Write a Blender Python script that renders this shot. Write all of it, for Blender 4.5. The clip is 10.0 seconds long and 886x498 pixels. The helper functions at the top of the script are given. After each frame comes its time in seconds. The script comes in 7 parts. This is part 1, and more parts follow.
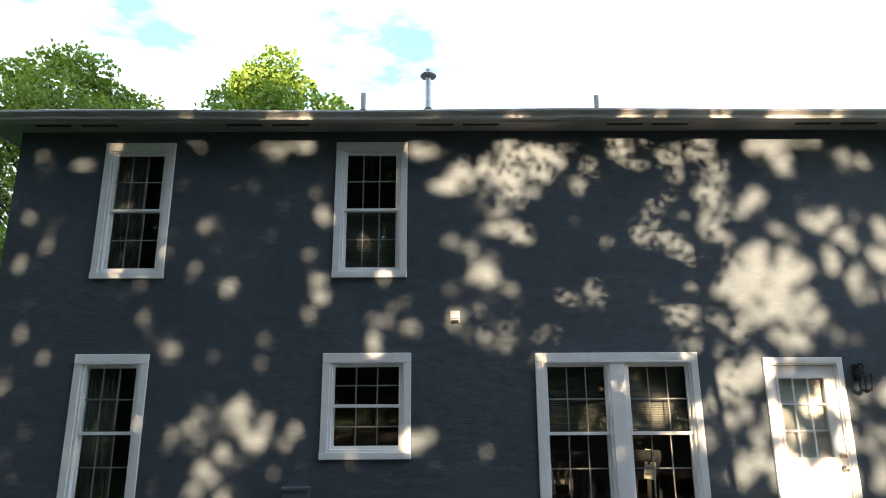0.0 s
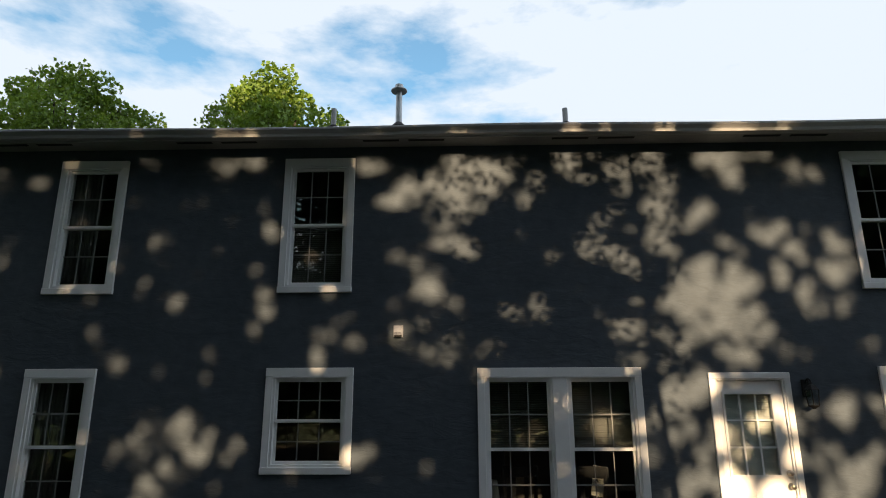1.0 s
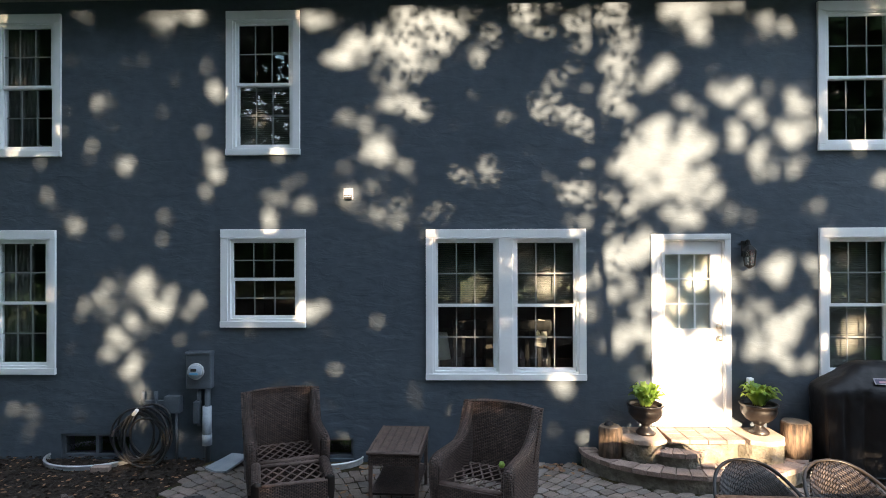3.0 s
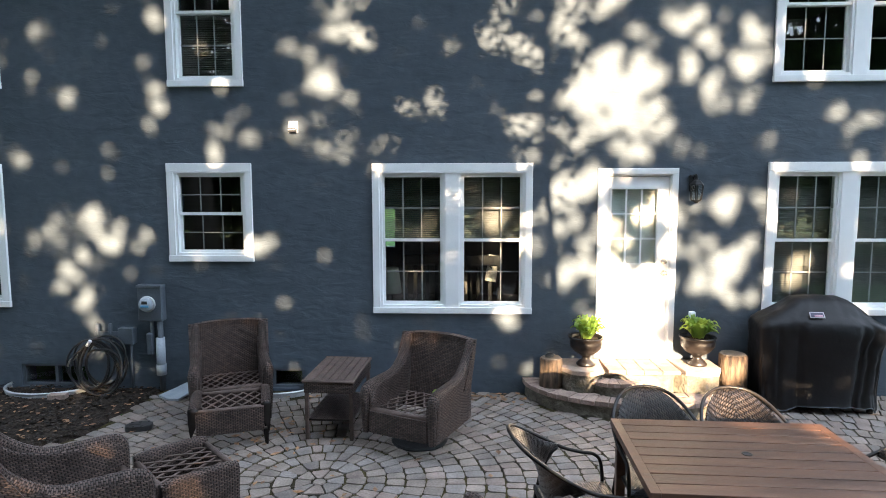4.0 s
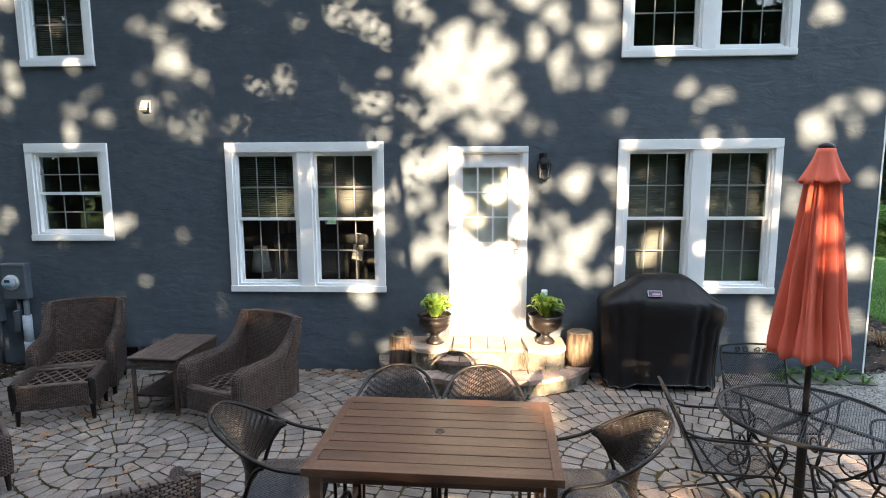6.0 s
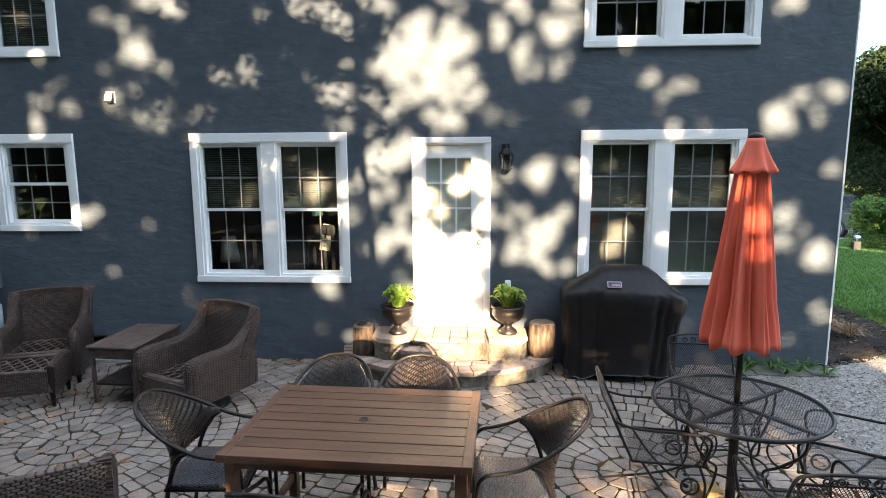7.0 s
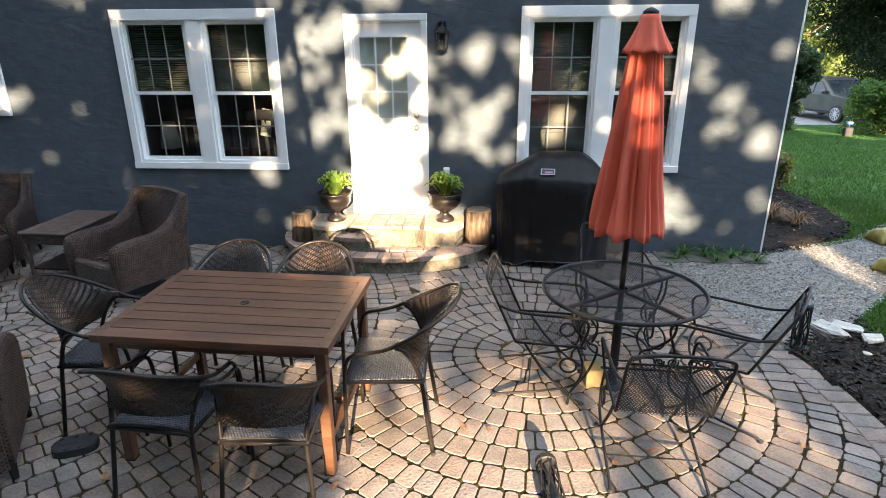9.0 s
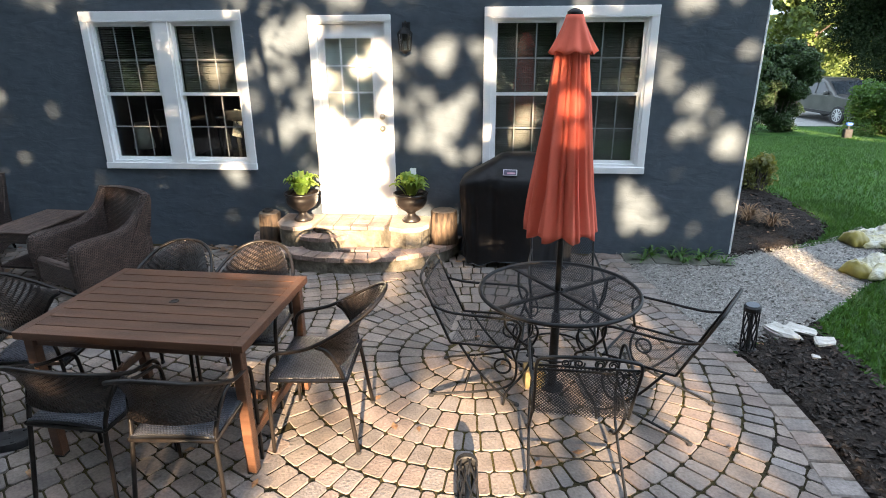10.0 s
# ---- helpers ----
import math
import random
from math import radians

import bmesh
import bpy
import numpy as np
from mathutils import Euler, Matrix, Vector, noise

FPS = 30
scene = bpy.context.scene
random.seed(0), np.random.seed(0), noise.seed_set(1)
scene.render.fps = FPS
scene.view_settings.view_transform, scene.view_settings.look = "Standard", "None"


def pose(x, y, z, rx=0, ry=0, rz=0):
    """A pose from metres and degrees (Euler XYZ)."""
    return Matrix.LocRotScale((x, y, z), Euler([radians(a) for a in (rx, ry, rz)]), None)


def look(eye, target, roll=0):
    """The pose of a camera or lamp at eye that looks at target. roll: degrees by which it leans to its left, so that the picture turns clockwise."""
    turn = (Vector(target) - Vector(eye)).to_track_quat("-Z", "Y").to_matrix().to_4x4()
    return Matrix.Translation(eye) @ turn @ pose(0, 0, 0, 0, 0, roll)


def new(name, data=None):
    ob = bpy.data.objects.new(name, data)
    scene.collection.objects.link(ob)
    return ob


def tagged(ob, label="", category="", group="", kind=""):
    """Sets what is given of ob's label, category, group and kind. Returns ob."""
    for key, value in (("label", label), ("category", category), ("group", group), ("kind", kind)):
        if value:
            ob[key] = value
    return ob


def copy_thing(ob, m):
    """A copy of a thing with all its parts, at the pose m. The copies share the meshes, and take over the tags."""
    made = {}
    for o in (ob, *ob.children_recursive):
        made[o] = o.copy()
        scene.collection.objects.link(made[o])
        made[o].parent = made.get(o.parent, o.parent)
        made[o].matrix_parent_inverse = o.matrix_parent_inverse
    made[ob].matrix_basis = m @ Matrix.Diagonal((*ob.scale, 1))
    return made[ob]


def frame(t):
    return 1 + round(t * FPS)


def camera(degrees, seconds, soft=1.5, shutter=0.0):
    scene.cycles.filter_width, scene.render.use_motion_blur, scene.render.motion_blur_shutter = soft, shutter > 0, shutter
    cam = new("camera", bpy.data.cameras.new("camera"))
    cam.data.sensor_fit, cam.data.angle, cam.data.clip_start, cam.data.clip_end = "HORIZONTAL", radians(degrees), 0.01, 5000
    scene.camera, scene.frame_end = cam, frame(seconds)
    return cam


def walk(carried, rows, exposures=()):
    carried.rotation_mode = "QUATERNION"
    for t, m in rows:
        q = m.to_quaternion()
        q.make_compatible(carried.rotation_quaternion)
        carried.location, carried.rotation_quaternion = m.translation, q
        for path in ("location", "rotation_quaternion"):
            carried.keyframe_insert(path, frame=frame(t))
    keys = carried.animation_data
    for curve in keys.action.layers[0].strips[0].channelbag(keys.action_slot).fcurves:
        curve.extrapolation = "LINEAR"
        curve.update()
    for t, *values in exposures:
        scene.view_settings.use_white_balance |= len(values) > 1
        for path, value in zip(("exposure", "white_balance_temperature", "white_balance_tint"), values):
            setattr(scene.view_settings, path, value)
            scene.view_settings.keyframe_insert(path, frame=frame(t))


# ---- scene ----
cam = camera(74.5, 10.0, 0.95)

PATH = [
    (0, (0.046, 0.243, 2.42), (0.056, 2.192, 2.868), -0.3),
    (0.5, (0.555, 0.228, 2.425), (0.515, 2.165, 2.921), -0.1),
    (1, (0.911, 0.215, 2.455), (0.867, 2.155, 2.94), -0.2),
    (1.5, (1.101, 0.212, 2.477), (1.05, 2.176, 2.854), -0.1),
    (2, (1.211, 0.209, 2.462), (1.159, 2.191, 2.72), -0.1),
    (2.5, (1.345, 0.218, 2.484), (1.29, 2.213, 2.614), -0.1),
    (3.8, (2.06, 0.231, 2.402), (1.994, 2.225, 2.257), -0.2),
    (4, (2.225, 0.248, 2.393), (2.155, 2.238, 2.206), -0.1),
    (4.5, (2.727, 0.264, 2.416), (2.646, 2.245, 2.156), -0.1),
    (5, (3.262, 0.277, 2.41), (3.168, 2.257, 2.149), -0.1),
    (5.5, (3.734, 0.29, 2.42), (3.634, 2.269, 2.155), -0.2),
    (7, (4.58, 0.31, 2.405), (4.457, 2.284, 2.11), -0.3),
    (7.5, (4.772, 0.323, 2.387), (4.646, 2.277, 1.981), -0.2),
    (8, (4.941, 0.352, 2.386), (4.815, 2.279, 1.863), -0.3),
    (8.5, (5.143, 0.363, 2.38), (5.016, 2.258, 1.753), -0.2),
    (9, (5.356, 0.387, 2.392), (5.223, 2.267, 1.724), -0.3),
    (9.5, (5.587, 0.401, 2.394), (5.444, 2.281, 1.727), -0.3),
    (10, (5.872, 0.417, 2.388), (5.704, 2.296, 1.723), -0.4),
]
EXPOSURES = [(0, 2.8, 6450, 10), (1, 1.38, 6750, 10), (1.5, 1.25, 6650, 10), (2.5, 2.6, 6050, 10), (4.0, 3.7, 6100, 10), (5.5, 3.6, 6250, 10), (7.5, 3.45, 6270, 10), (10, 3.25, 6180, 10)]
walk(cam, [(t, look(eye, target, roll)) for t, eye, target, roll in PATH], EXPOSURES)

# ---- world, sun and exposure ----
SUN_TILT, SUN_SIDE = 15.0, 7.5          # degrees above the horizon, and towards +x from -y
_ce = math.cos(radians(SUN_TILT))
TO_SUN = Vector((_ce * math.sin(radians(SUN_SIDE)), -_ce * math.cos(radians(SUN_SIDE)), math.sin(radians(SUN_TILT))))

world = bpy.data.worlds.new("sky")
scene.world = world
world.use_nodes = True
wn, wl = world.node_tree.nodes, world.node_tree.links
wn.clear()
w_out, w_bg = wn.new("ShaderNodeOutputWorld"), wn.new("ShaderNodeBackground")
w_sky = wn.new("ShaderNodeTexSky")
w_sky.sky_type, w_sky.sun_disc = "NISHITA", False
w_sky.sun_elevation, w_sky.sun_rotation = radians(SUN_TILT), radians(180 - SUN_SIDE)
w_tc, w_map = wn.new("ShaderNodeTexCoord"), wn.new("ShaderNodeMapping")
w_map.inputs["Scale"].default_value = (1.0, 1.0, 2.6)
w_noise, w_ramp, w_mix = wn.new("ShaderNodeTexNoise"), wn.new("ShaderNodeValToRGB"), wn.new("ShaderNodeMix")
w_noise.inputs["Scale"].default_value, w_noise.inputs["Detail"].default_value = 2.7, 9.0
w_noise.inputs["Roughness"].default_value = 0.56
w_ramp.color_ramp.elements[0].position, w_ramp.color_ramp.elements[1].position = 0.34, 0.46
w_ramp.color_ramp.elements[0].color = (0.12, 0.12, 0.12, 1)
w_mix.data_type = "RGBA"
w_mix.inputs["B"].default_value = (6.35, 7.15, 8.2, 1)
wl.new(w_tc.outputs["Generated"], w_map.inputs["Vector"])
wl.new(w_map.outputs["Vector"], w_noise.inputs["Vector"])
wl.new(w_noise.outputs["Fac"], w_ramp.inputs["Fac"])
wl.new(w_ramp.outputs["Color"], w_mix.inputs["Factor"])
w_blue = wn.new("ShaderNodeMix")
w_blue.data_type, w_blue.blend_type = "RGBA", "MULTIPLY"
w_blue.inputs["Factor"].default_value, w_blue.inputs["B"].default_value = 1.0, (0.95, 1.75, 1.95, 1)
wl.new(w_sky.outputs["Color"], w_blue.inputs["A"])
wl.new(w_blue.outputs["Result"], w_mix.inputs["A"])
wl.new(w_mix.outputs["Result"], w_bg.inputs["Color"])
w_bg.inputs["Strength"].default_value = 0.05
wl.new(w_bg.outputs["Background"], w_out.inputs["Surface"])

sun_data = bpy.data.lights.new("sun", "SUN")
sun_data.energy, sun_data.angle, sun_data.color = 5.0, radians(0.53), (1.0, 0.715, 0.43)
sun = new("sun", sun_data)
sun.matrix_world = look(TO_SUN * 60, (0, 0, 0))


# ---- materials ----
def mat(name, c1, c2, scale=6.0, rough=0.7, bump=0.2, bscale=60.0, metal=0.0, stretch=(1, 1, 1), spots=0.0, vary=0.0, island=False, depth=0.01, rough2=None):
    """Two-scale procedural surface: broad stains between c1 and c2, a fine grain in colour, gloss and relief."""
    m = bpy.data.materials.new(name)
    m.use_nodes = True
    n, l = m.node_tree.nodes, m.node_tree.links
    b = n["Principled BSDF"]
    tc, mp = n.new("ShaderNodeTexCoord"), n.new("ShaderNodeMapping")
    mp.inputs["Scale"].default_value = stretch
    l.new(tc.outputs["Object"], mp.inputs["Vector"])
    big, fine = n.new("ShaderNodeTexNoise"), n.new("ShaderNodeTexNoise")
    big.inputs["Scale"].default_value, big.inputs["Detail"].default_value = scale, 5.0
    fine.inputs["Scale"].default_value, fine.inputs["Detail"].default_value = bscale, 4.0
    for t in (big, fine):
        l.new(mp.outputs["Vector"], t.inputs["Vector"])
    ramp = n.new("ShaderNodeValToRGB")
    ramp.color_ramp.elements[0].position, ramp.color_ramp.elements[1].position = 0.33, 0.68
    ramp.color_ramp.elements[0].color, ramp.color_ramp.elements[1].color = (*c1, 1), (*c2, 1)
    l.new(big.outputs["Fac"], ramp.inputs["Fac"])
    grain = n.new("ShaderNodeMix")
    grain.data_type, grain.blend_type = "RGBA", "OVERLAY"
    grain.inputs["Factor"].default_value = 0.25 + spots
    l.new(ramp.outputs["Color"], grain.inputs["A"])
    l.new(fine.outputs["Fac"], grain.inputs["B"])
    colour = grain.outputs["Result"]
    if vary:
        hsv, mr = n.new("ShaderNodeHueSaturation"), n.new("ShaderNodeMapRange")
        mr.inputs["To Min"].default_value, mr.inputs["To Max"].default_value = 1 - vary, 1 + vary
        if island:
            l.new(n.new("ShaderNodeNewGeometry").outputs["Random Per Island"], mr.inputs["Value"])
        else:
            l.new(n.new("ShaderNodeObjectInfo").outputs["Random"], mr.inputs["Value"])
        l.new(mr.outputs["Result"], hsv.inputs["Value"])
        l.new(colour, hsv.inputs["Color"])
        colour = hsv.outputs["Color"]
    l.new(colour, b.inputs["Base Color"])
    rr = n.new("ShaderNodeMapRange")
    rr.inputs["To Min"].default_value, rr.inputs["To Max"].default_value = rough, rough2 if rough2 is not None else min(1.0, rough + 0.15)
    l.new(big.outputs["Fac"], rr.inputs["Value"])
    l.new(rr.outputs["Result"], b.inputs["Roughness"])
    b.inputs["Metallic"].default_value = metal
    if bump:
        bp = n.new("ShaderNodeBump")
        bp.inputs["Strength"].default_value, bp.inputs["Distance"].default_value = bump, depth
        l.new(fine.outputs["Fac"], bp.inputs["Height"])
        l.new(bp.outputs["Normal"], b.inputs["Normal"])
    return m


def mottled_stones(m, island):
    """Gives each stone its own cast: tan, grey, rosy or dark."""
    n, l = m.node_tree.nodes, m.node_tree.links
    b = n["Principled BSDF"]
    was = b.inputs["Base Color"].links[0].from_socket
    src = n.new("ShaderNodeNewGeometry").outputs["Random Per Island"] if island else n.new("ShaderNodeObjectInfo").outputs["Random"]
    mul, frac, ramp, mix = n.new("ShaderNodeMath"), n.new("ShaderNodeMath"), n.new("ShaderNodeValToRGB"), n.new("ShaderNodeMix")
    mul.operation, mul.inputs[1].default_value, frac.operation = "MULTIPLY", 7.31, "FRACT"
    l.new(src, mul.inputs[0])
    l.new(mul.outputs["Value"], frac.inputs[0])
    l.new(frac.outputs["Value"], ramp.inputs["Fac"])
    ramp.color_ramp.interpolation = "CONSTANT"
    for pos, col in ((0.0, (1.0, 0.94, 0.88)), (0.3, (0.93, 0.93, 0.94)), (0.55, (1.03, 0.92, 0.87)), (0.75, (0.82, 0.8, 0.79)), (0.9, (1.06, 1.0, 0.94))):
        e = ramp.color_ramp.elements[0] if pos == 0 else ramp.color_ramp.elements.new(pos)
        e.position, e.color = pos, (*col, 1)
    mix.data_type, mix.blend_type = "RGBA", "MULTIPLY"
    mix.inputs["Factor"].default_value = 1.0
    l.new(was, mix.inputs["A"])
    l.new(ramp.outputs["Color"], mix.inputs["B"])
    l.new(mix.outputs["Result"], b.inputs["Base Color"])


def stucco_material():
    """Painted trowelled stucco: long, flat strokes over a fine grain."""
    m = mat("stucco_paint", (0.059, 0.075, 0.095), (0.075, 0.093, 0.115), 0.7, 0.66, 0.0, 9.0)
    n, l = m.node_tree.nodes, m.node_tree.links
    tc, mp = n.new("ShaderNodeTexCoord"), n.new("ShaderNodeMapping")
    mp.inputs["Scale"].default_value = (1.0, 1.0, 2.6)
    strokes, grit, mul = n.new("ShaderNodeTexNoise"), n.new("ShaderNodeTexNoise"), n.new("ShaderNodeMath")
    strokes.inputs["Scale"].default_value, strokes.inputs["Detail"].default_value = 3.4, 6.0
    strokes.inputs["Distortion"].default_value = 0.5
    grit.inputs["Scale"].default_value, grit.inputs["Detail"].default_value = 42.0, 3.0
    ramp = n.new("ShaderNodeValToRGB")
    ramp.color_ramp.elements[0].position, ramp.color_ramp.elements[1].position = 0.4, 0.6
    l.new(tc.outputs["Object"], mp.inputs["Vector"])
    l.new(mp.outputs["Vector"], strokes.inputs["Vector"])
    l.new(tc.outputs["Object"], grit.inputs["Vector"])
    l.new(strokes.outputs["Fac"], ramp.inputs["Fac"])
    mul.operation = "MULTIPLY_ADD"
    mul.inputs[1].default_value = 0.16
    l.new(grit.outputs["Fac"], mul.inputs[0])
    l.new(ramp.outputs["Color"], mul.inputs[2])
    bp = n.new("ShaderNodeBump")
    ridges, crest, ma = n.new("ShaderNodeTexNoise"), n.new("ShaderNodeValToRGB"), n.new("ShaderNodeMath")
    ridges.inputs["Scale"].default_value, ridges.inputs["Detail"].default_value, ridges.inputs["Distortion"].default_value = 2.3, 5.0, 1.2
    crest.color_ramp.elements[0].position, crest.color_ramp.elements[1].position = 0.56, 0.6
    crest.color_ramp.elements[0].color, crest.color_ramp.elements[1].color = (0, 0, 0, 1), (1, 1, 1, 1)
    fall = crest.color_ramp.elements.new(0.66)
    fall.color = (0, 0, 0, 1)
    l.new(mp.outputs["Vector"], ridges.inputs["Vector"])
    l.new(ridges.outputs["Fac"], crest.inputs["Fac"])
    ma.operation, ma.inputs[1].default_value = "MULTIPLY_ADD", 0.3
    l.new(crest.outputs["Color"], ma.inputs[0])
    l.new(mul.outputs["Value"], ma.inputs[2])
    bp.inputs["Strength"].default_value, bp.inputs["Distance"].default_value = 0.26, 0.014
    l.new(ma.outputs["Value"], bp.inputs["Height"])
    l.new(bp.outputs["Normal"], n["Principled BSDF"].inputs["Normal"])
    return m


def glass_material():
    m = bpy.data.materials.new("window_glass")
    m.use_nodes = True
    n, l = m.node_tree.nodes, m.node_tree.links
    n.clear()
    out, mix, tr, gl, fr, steep, level = (n.new("ShaderNode" + k) for k in ("OutputMaterial", "MixShader", "BsdfTransparent", "BsdfGlossy", "LayerWeight", "Math", "Math"))
    tr.inputs["Color"].default_value = (0.88, 0.91, 0.9, 1)
    gl.inputs["Roughness"].default_value = 0.012
    fr.inputs["Blend"].default_value = 0.5
    steep.operation, steep.inputs[1].default_value = "POWER", 4.5
    level.operation, level.inputs[1].default_value, level.inputs[2].default_value = "MULTIPLY_ADD", 0.9, 0.058
    l.new(fr.outputs["Facing"], steep.inputs[0])
    l.new(steep.outputs["Value"], level.inputs[0])
    l.new(level.outputs["Value"], mix.inputs["Fac"])
    l.new(tr.outputs["BSDF"], mix.inputs[1])
    l.new(gl.outputs["BSDF"], mix.inputs[2])
    l.new(mix.outputs["Shader"], out.inputs["Surface"])
    return m


def mesh_sheet_material():
    """Expanded steel sheet: black strands round diamond holes of about a centimetre."""
    m = bpy.data.materials.new("expanded_steel_sheet")
    m.use_nodes = True
    n, l = m.node_tree.nodes, m.node_tree.links
    b, out = n["Principled BSDF"], n["Material Output"]
    b.inputs["Base Color"].default_value, b.inputs["Roughness"].default_value = (0.018, 0.018, 0.02, 1), 0.5
    tc, sep = n.new("ShaderNodeTexCoord"), n.new("ShaderNodeSeparateXYZ")
    l.new(tc.outputs["UV"], sep.inputs["Vector"])

    def math_node(op, a, b_):
        q = n.new("ShaderNodeMath")
        q.operation = op
        for i, v in enumerate((a, b_)):
            if isinstance(v, (int, float)):
                q.inputs[i].default_value = v
            else:
                l.new(v, q.inputs[i])
        return q.outputs["Value"]
    u, v = math_node("MULTIPLY", sep.outputs["X"], 52.0), math_node("MULTIPLY", sep.outputs["Y"], 36.0)
    bars = []
    for k in (math_node("ADD", u, v), math_node("SUBTRACT", u, v)):
        f = math_node("ABSOLUTE", math_node("SUBTRACT", math_node("FRACT", k, 0.0), 0.5), 0.0)
        bars.append(math_node("GREATER_THAN", f, 0.36))
    fac = math_node("MAXIMUM", bars[0], bars[1])
    mix, tr = n.new("ShaderNodeMixShader"), n.new("ShaderNodeBsdfTransparent")
    l.new(fac, mix.inputs["Fac"])
    l.new(tr.outputs["BSDF"], mix.inputs[1])
    l.new(b.outputs["BSDF"], mix.inputs[2])
    l.new(mix.outputs["Shader"], out.inputs["Surface"])
    return m


def weave_material(name, c1, c2, across, along, rough=0.5, coat=0.0, chevron=0.0):
    """Flat synthetic cane, woven over and under: strands across and along, in strands a metre, by UV in metres."""
    m = bpy.data.materials.new(name)
    m.use_nodes = True
    n, l = m.node_tree.nodes, m.node_tree.links
    b = n["Principled BSDF"]
    tc, mp, ck = n.new("ShaderNodeTexCoord"), n.new("ShaderNodeMapping"), n.new("ShaderNodeTexBrick")
    mp.inputs["Scale"].default_value = (across, along, 1)
    source = tc.outputs["UV"]
    if chevron:                                              # rows run up to the middle from both sides
        sep, com = n.new("ShaderNodeSeparateXYZ"), n.new("ShaderNodeCombineXYZ")
        ab, ma = n.new("ShaderNodeMath"), n.new("ShaderNodeMath")
        ab.operation, ma.operation = "ABSOLUTE", "MULTIPLY_ADD"
        ma.inputs[1].default_value = chevron
        l.new(source, sep.inputs["Vector"])
        l.new(sep.outputs["X"], ab.inputs[0])
        l.new(ab.outputs["Value"], ma.inputs[0])
        l.new(sep.outputs["Y"], ma.inputs[2])
        l.new(sep.outputs["X"], com.inputs["X"])
        l.new(ma.outputs["Value"], com.inputs["Y"])
        source = com.outputs["Vector"]
    l.new(source, mp.inputs["Vector"])
    l.new(mp.outputs["Vector"], ck.inputs["Vector"])
    ck.offset, ck.squash = 0.5, 1.0
    ck.inputs["Scale"].default_value = 1.0
    ck.inputs["Brick Width"].default_value, ck.inputs["Row Height"].default_value = 1.0, 1.0
    ck.inputs["Mortar Size"].default_value, ck.inputs["Mortar Smooth"].default_value = 0.21, 1.0
    ck.inputs["Color1"].default_value, ck.inputs["Color2"].default_value = (*c1, 1), (*c2, 1)
    ck.inputs["Mortar"].default_value = (*(0.2 * v for v in c1), 1)
    wear = n.new("ShaderNodeTexNoise")
    wear.inputs["Scale"].default_value, wear.inputs["Detail"].default_value = 7.0, 5.0
    l.new(tc.outputs["Object"], wear.inputs["Vector"])
    mix = n.new("ShaderNodeMix")
    mix.data_type, mix.blend_type = "RGBA", "OVERLAY"
    mix.inputs["Factor"].default_value = 0.5
    l.new(ck.outputs["Color"], mix.inputs["A"])
    l.new(wear.outputs["Fac"], mix.inputs["B"])
    l.new(mix.outputs["Result"], b.inputs["Base Color"])
    b.inputs["Roughness"].default_value, b.inputs["Coat Weight"].default_value = rough, coat
    bp = n.new("ShaderNodeBump")
    bp.invert = True
    bp.inputs["Strength"].default_value, bp.inputs["Distance"].default_value = 1.0, 0.012
    l.new(ck.outputs["Fac"], bp.inputs["Height"])
    l.new(bp.outputs["Normal"], b.inputs["Normal"])
    return m


def leaf_material(name, c1, c2):
    m = mat(name, c1, c2, 3.0, 0.5, 0.0, 30.0, vary=0.35, island=True)
    n, l = m.node_tree.nodes, m.node_tree.links
    b, out = n["Principled BSDF"], n["Material Output"]
    mix, tl = n.new("ShaderNodeMixShader"), n.new("ShaderNodeBsdfTranslucent")
    tl.inputs["Color"].default_value = (c2[0] * 1.6, c2[1] * 1.5, c2[2] * 0.8, 1)
    mix.inputs["Fac"].default_value = 0.3
    l.new(b.outputs["BSDF"], mix.inputs[1])
    l.new(tl.outputs["BSDF"], mix.inputs[2])
    l.new(mix.outputs["Shader"], out.inputs["Surface"])
    return m


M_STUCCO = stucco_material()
M_GLASS = glass_material()
M_SHEET = mesh_sheet_material()
M_TRIM = mat("white_trim_paint", (0.72, 0.74, 0.76), (0.8, 0.81, 0.82), 3.0, 0.45, 0.12, 90.0)
M_VINYL = mat("white_vinyl", (0.74, 0.76, 0.78), (0.8, 0.81, 0.82), 3.0, 0.35, 0.05, 60.0)
M_MUNTIN = mat("grey_grid_bar", (0.14, 0.148, 0.155), (0.19, 0.2, 0.205), 6.0, 0.5, 0.0)
M_GUTTER = mat("weathered_aluminium_paint", (0.34, 0.35, 0.36), (0.5, 0.5, 0.5), 1.2, 0.4, 0.15, 14.0, stretch=(0.3, 1, 1))
M_SOFFIT = mat("soffit_paint", (0.25, 0.25, 0.255), (0.33, 0.325, 0.32), 2.0, 0.6, 0.1, 50.0)
# near-black for dark parts, and for the shade inside closed-over holes
M_DARK = mat("dark_shade_and_parts", (0.015, 0.015, 0.016), (0.025, 0.025, 0.026), 6.0, 0.7, 0.0)
M_ROOF = mat("asphalt_shingle", (0.05, 0.05, 0.052), (0.09, 0.088, 0.085), 4.0, 0.9, 0.5, 70.0)
# rooms coloured dark throughout to look unlit behind the glass
M_ROOM = mat("unlit_room_dark", (0.06, 0.055, 0.05), (0.08, 0.073, 0.066), 1.5, 0.8, 0.0)
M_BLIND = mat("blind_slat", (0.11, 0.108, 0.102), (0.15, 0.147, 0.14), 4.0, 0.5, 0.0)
M_BLIND_WHITE = mat("white_blind_slat", (0.72, 0.72, 0.7), (0.78, 0.78, 0.76), 4.0, 0.5, 0.0)
